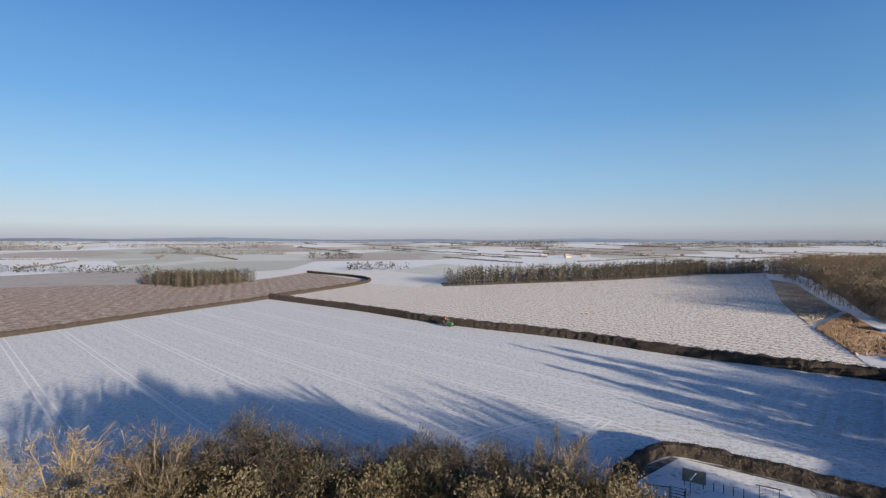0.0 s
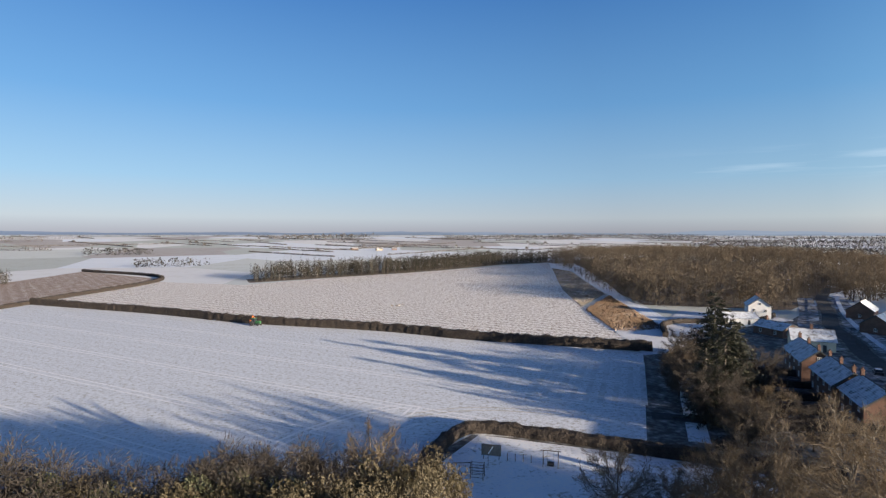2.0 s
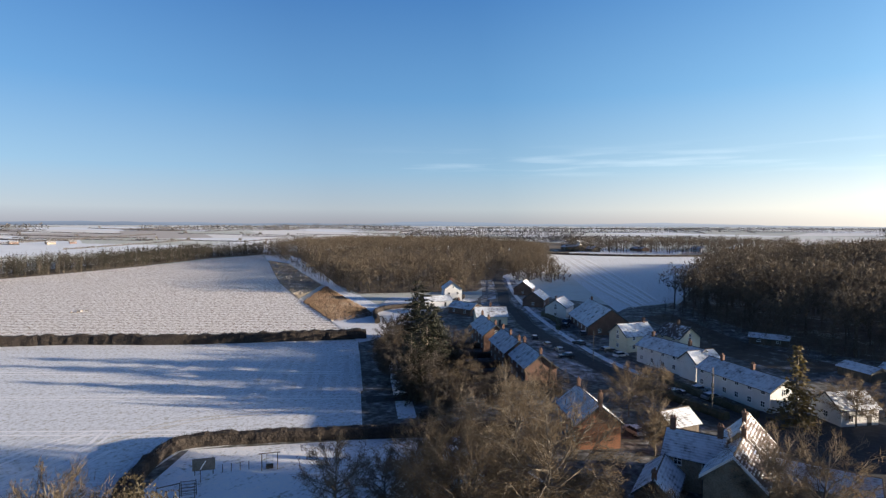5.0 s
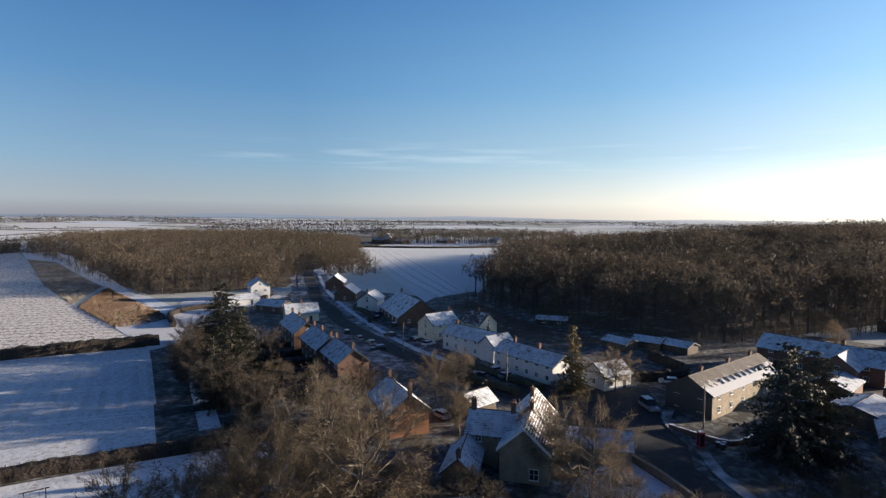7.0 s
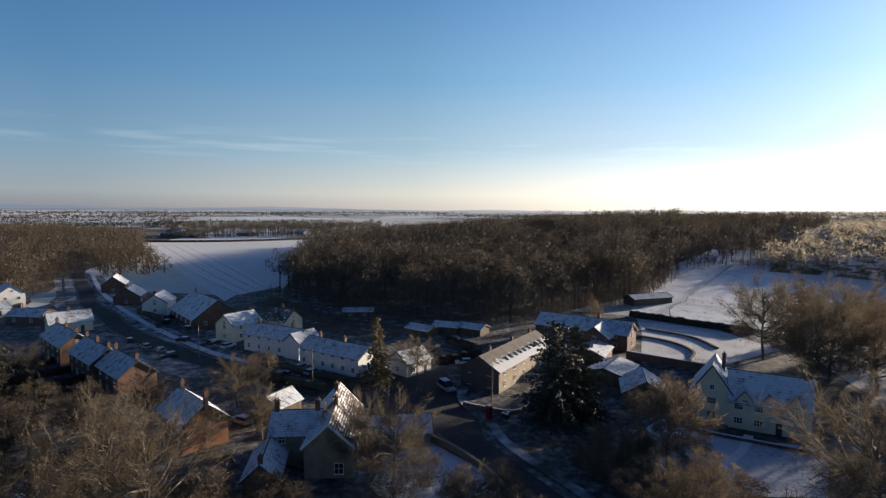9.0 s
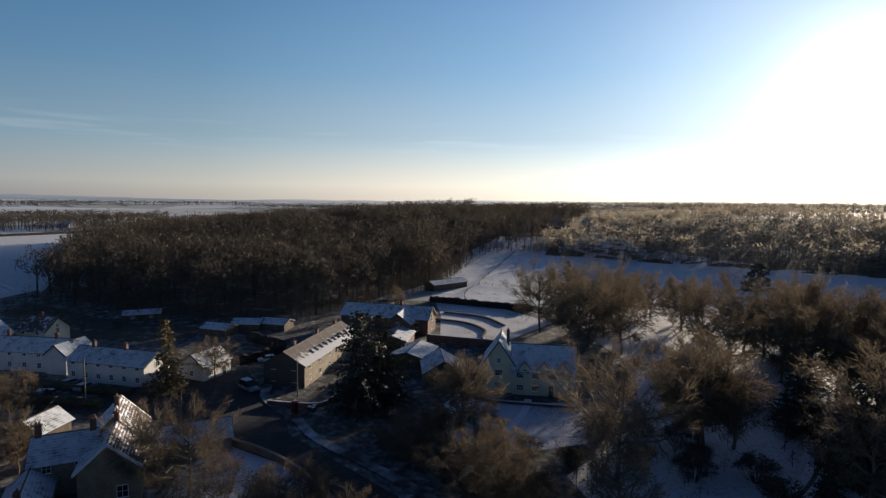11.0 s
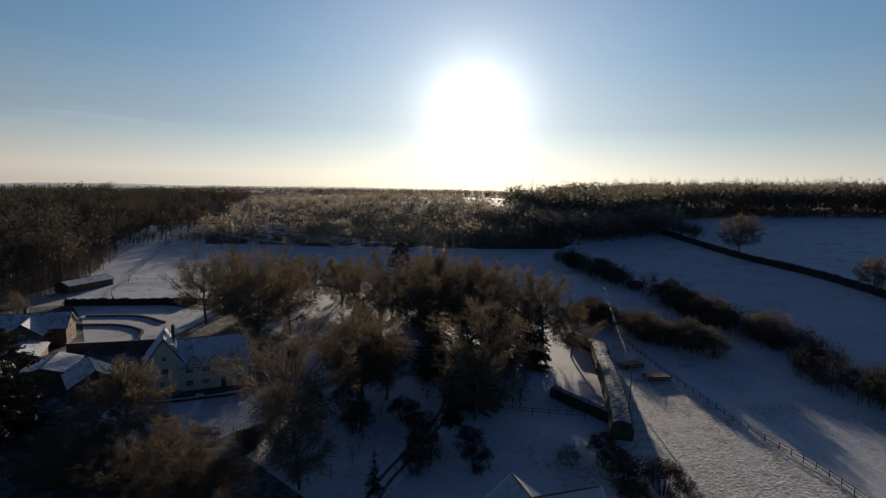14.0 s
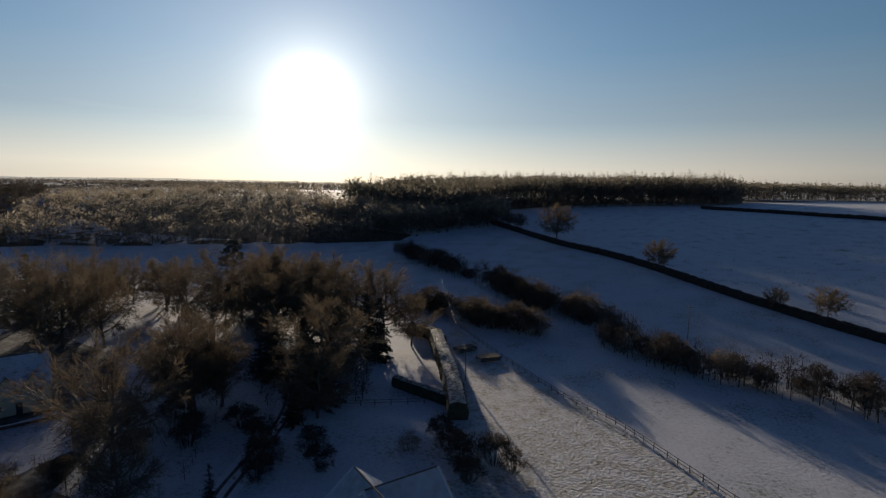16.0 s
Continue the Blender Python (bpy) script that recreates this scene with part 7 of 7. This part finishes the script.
def tractor(x, y, rot):
    t = thing("tractor", "green tractor with an orange hedge cutter", "tractor", pose(x, y, tz(x, y) + 0.1, 0, 0, rot))
    part("bonnet", Mesh().box(0.3, -0.45, 0.9, 2.4, 0.45, 1.75, inset=0.08), M["green"], t)
    part("chassis", Mesh().box(-1.4, -0.4, 0.6, 2.3, 0.4, 0.95), M["dark_door"], t)
    cab = part("cab", Mesh().box(-1.2, -0.75, 1.0, 0.3, 0.75, 2.65, inset=0.12), M["glass"], t)
    part("cab_roof", Mesh().box(-1.2, -0.75, 2.65, 0.3, 0.75, 2.8, inset=0.05), M["green"], cab)
    for u, r, w in ((-0.8, 0.85, 0.5), (1.8, 0.55, 0.4)):
        for v in (-1, 1):
            wh = part("wheel", Mesh().tube((u, v * 0.7, r), (u, v * (0.7 + w), r), r, r, 14), M["rubber"], t)
            part("rim", Mesh().tube((u, v * (0.71 + w), r), (u, v * (0.74 + w), r), r * 0.5, r * 0.45, 10), M["dark_door"], wh)
    part("cutter_arm", Mesh().tube((-1.6, 0, 1.2), (-2.4, 1.4, 3.2), 0.16, 0.14, 6), M["orange"], t)
    part("cutter_arm", Mesh().tube((-2.4, 1.4, 3.2), (-2.3, 3.4, 2.0), 0.14, 0.12, 6), M["orange"], t)
    part("cutter_head", Mesh().box(-3.0, 2.9, 1.4, -1.7, 3.9, 2.3, inset=0.12), M["orange"], t)
    part("cutter_mount", Mesh().box(-2.0, -0.7, 0.7, -1.4, 0.7, 2.0, inset=0.06), M["orange"], t)


tractor(2.0, 217, -40)


# ---- village furniture ----
def phone_box(x, y, rot):
    p = thing("telephone_box", "red telephone box with a snowy roof", "phone box", pose(x, y, tz(x, y) + 0.2, 0, 0, rot))
    part("base", Mesh().box(-0.47, -0.47, 0, 0.47, 0.47, 0.14), M["red"], p)
    for u in (-1, 1):
        for v in (-1, 1):
            part("corner_post", Mesh().box(u * 0.4 - 0.05, v * 0.4 - 0.05, 0.14, u * 0.4 + 0.05, v * 0.4 + 0.05, 2.1), M["red"], p)
    for i in range(4):
        g = Mesh().box(-0.34, -0.42, 0.2, 0.34, -0.40, 2.0)
        for k in range(1, 8):
            g.box(-0.35, -0.44, 0.2 + k * 0.22, 0.35, -0.39, 0.225 + k * 0.22, 1)
        q = part("side_window", g, [M["glass"], M["red"]], p)
        q.rotation_euler = (0, 0, i * math.pi / 2)
    part("fascia", Mesh().box(-0.46, -0.46, 2.1, 0.46, 0.46, 2.32), M["red"], p)
    part("dome", Mesh().box(-0.44, -0.44, 2.32, 0.44, 0.44, 2.5, inset=0.16), M["red"], p)
    part("snow_cap", Mesh().box(-0.4, -0.4, 2.44, 0.4, 0.4, 2.56, inset=0.15), M["snow"], p)


phone_box(94.6, -7.1, 30)


def wheelie_bin(x, y, rot):
    b = thing("wheelie_bin", "dark wheelie bin with snow on its lid", "bin", pose(x, y, tz(x, y) + 0.2, 0, 0, rot), "bins by the wall")
    m = Mesh()
    m.add([(-0.22, -0.24, 0.05), (0.22, -0.24, 0.05), (0.22, 0.24, 0.05), (-0.22, 0.24, 0.05), (-0.29, -0.34, 0.98), (0.29, -0.34, 0.98), (0.29, 0.34, 0.98), (-0.29, 0.34, 0.98)],
          [(3, 2, 1, 0), (4, 5, 6, 7), (0, 1, 5, 4), (1, 2, 6, 5), (2, 3, 7, 6), (3, 0, 4, 7)])
    part("body", m, M["dark_door"], b)
    part("lid", Mesh().box(-0.3, -0.37, 0.98, 0.3, 0.35, 1.06, inset=0.04), M["snow"], b)
    for u in (-1, 1):
        part("wheel", Mesh().tube((u * 0.2, 0.3, 0.1), (u * 0.26, 0.3, 0.1), 0.1, 0.1, 10), M["rubber"], b)


for x, y in ((95.0, -9.6), (95.4, -10.5), (94.4, -10.2)):
    wheelie_bin(x, y, 30)


def play_things():
    s = thing("swing_frame", "timber swing frame in the snowy play field", "swing", pose(42, 70.2, 0.07, 0, 0, -33))
    for u in (-1.1, 1.1):
        for v in (-0.6, 0.6):
            part("leg", Mesh().tube((u, v, 0), (u, 0, 2.3), 0.07, 0.06, 6), M["post"], s)
    part("crossbar", Mesh().tube((-1.5, 0, 2.3), (1.5, 0, 2.3), 0.08, 0.08, 6), M["post"], s)
    seat = part("seat", Mesh().tube((-0.5, 0, 0.35), (0.5, 0, 0.35), 0.35, 0.35, 10), M["rubber"], s)
    for u in (-0.45, 0.45):
        part("chain", Mesh().tube((u, 0, 0.5), (u, 0, 2.3), 0.02, 0.02, 4), M["metal"], seat)
    b = thing("notice_board", "brown plywood practice board on two posts", "board", pose(34.6, 75.2, 0.07, 0, 0, -33))
    part("panel", Mesh().box(-1.5, -0.05, 0.7, 1.5, 0.05, 2.4), M["post"], b)
    for u in (-1.2, 1.2):
        part("post", Mesh().tube((u, 0.09, -0.1), (u, 0.09, 2.45), 0.06, 0.06, 6), M["timber"], b)
    h = thing("basketball_hoop", "pale angled hoop arm on a post", "hoop", pose(33.2, 73.2, 0.07, 0, 0, -33))
    part("post", Mesh().tube((0, 0, -0.1), (0, 0, 2.0), 0.05, 0.05, 6), M["timber"], h)
    part("arm", Mesh().tube((0, 0, 1.9), (0.7, 0, 3.0), 0.09, 0.07, 6), M["paint"], h)
    for i in range(4):
        p = thing("post", "short timber post standing in snow", "post", pose(36.8 + i * 1.0, 74.1 - i * 0.65, 0.07), "row of play posts")
        part("shaft", Mesh().tube((0, 0, -0.1), (0, 0, 1.2), 0.06, 0.055, 6), M["timber"], p)
    c = thing("climbing_frame", "timber climbing frame with rungs and a beam", "climbing frame", pose(30.2, 70.2, 0.07, 0, 0, -33))
    for u in (-0.9, 0.9):
        for v in (-0.7, 0.7):
            part("leg", Mesh().tube((u, v, 0), (u, v * 0.6, 2.2), 0.07, 0.06, 6), M["timber"], c)
    for k in range(5):
        for v in (-0.6, 0.6):
            part("rung", Mesh().tube((-0.9, v * (1.15 - 0.09 * k), 0.35 + 0.42 * k), (0.9, v * (1.15 - 0.09 * k), 0.35 + 0.42 * k), 0.04, 0.04, 6), M["timber"], c)
    part("beam", Mesh().tube((-0.9, 0, 2.1), (-3.6, -0.6, 2.0), 0.08, 0.08, 6), M["timber"], c)
    for v in (-0.5, 0.5):
        part("leg", Mesh().tube((-3.6, -0.6 + v, 0), (-3.6, -0.6, 2.0), 0.07, 0.06, 6), M["timber"], c)


play_things()


def fruit_cage(x, y, rot):
    f = thing("fruit_cage", "low dark-netted garden cage standing in snow", "cage", pose(x, y, tz(x, y) + 0.05, 0, 0, rot))
    for u in (-2.4, 0, 2.4):
        for v in (-1.3, 1.3):
            part("post", Mesh().tube((u, v, -0.1), (u, v, 1.0), 0.05, 0.05, 6), M["timber"], f)
    part("roof", Mesh().box(-2.5, -1.4, 1.0, 2.5, 1.4, 1.06), M["timber"], f)
    for v in (-1, 1):
        for k in range(3):
            part("slat", Mesh().box(-2.5, v * 1.38 - 0.02, 0.2 + k * 0.32, 2.5, v * 1.38 + 0.02, 0.42 + k * 0.32), M["timber"], f)


fruit_cage(33.5, -119.5, 52)
fruit_cage(26.5, -115.2, 44)
heap = Mesh()
rnd = random.Random(3)
for _ in range(14):
    x, y = rnd.gauss(0, 1.6), rnd.gauss(0, 0.5)
    heap.box(x - 0.4, y - 0.3, -0.1, x + 0.4, y + 0.3, rnd.uniform(0.2, 0.7), inset=0.15)
hp = part("soil_heap", heap, M["rut"])
hp.location = (67, 255, 0.06)
tagged(hp, "small dark heap of soil in the stubble", "heap")


# ---- distant buildings ----
for x, y, r, L, W, e, g, wm, lb in ((690, 372, 60, 34, 16, 5, 8, "timber", "dark farm barn with a bright snowy roof"), (686, 340, 55, 22, 12, 4, 7, "timber", "dark farm barn with a bright snowy roof"), (745, 300, 60, 26, 12, 3.5, 6, "brick", "low farm shed with a snowy roof"),
                                    (790, 235, 50, 24, 12, 4, 7, "white", "pale farmhouse with a snowy roof"), (850, 450, 20, 30, 14, 5, 8, "white", "large pale shed far beyond the fields"), (820, 205, 70, 18, 9, 4, 7, "brick", "farmhouse with a snowy roof among trees"),
                                    (612, -64, 80, 26, 12, 5, 8.5, "cream", "country house among bare trees with snow on its roof"), (230, 1010, 10, 12, 7, 3, 5.4, "flint", "farmhouse far across the fields"), (262, 1020, 0, 9, 6, 2.6, 4.8, "brick", "farm cottage far across the fields"), (190, 1040, 5, 11, 7, 3, 5.2, "brick", "farm building far across the fields")):
    house(lb, x, y, r, L, W, e, g, wm, "roof_thin" if y > 900 else "roof_snow", wins=(2, 2), gable=(1, 1), name="barn" if "barn" in lb or "shed" in lb else "house", category="barn" if "barn" in lb or "shed" in lb else "house")
rnd = random.Random(12)
for i in range(16):
    x, y = 480 + i % 4 * 42 + rnd.uniform(-8, 8), -405 + i // 4 * 26 + rnd.uniform(-6, 6)
    house("distant village house with a snowy roof", x, y, rnd.uniform(0, 180), 12, 8, 4.8, 7.8, rnd.choice(("brick", "white", "cream")), wins=(2, 2), gable=(1, 1), stacks=((4, 0),), group="distant houses")
for x, y in HOMES:
    house("house with a frosty roof beyond the paddock", x, y, rnd.uniform(0, 180), 11, 7, 3.0, 5.5, "white", wins=(2, 2), gable=(1, 1), group="distant houses")
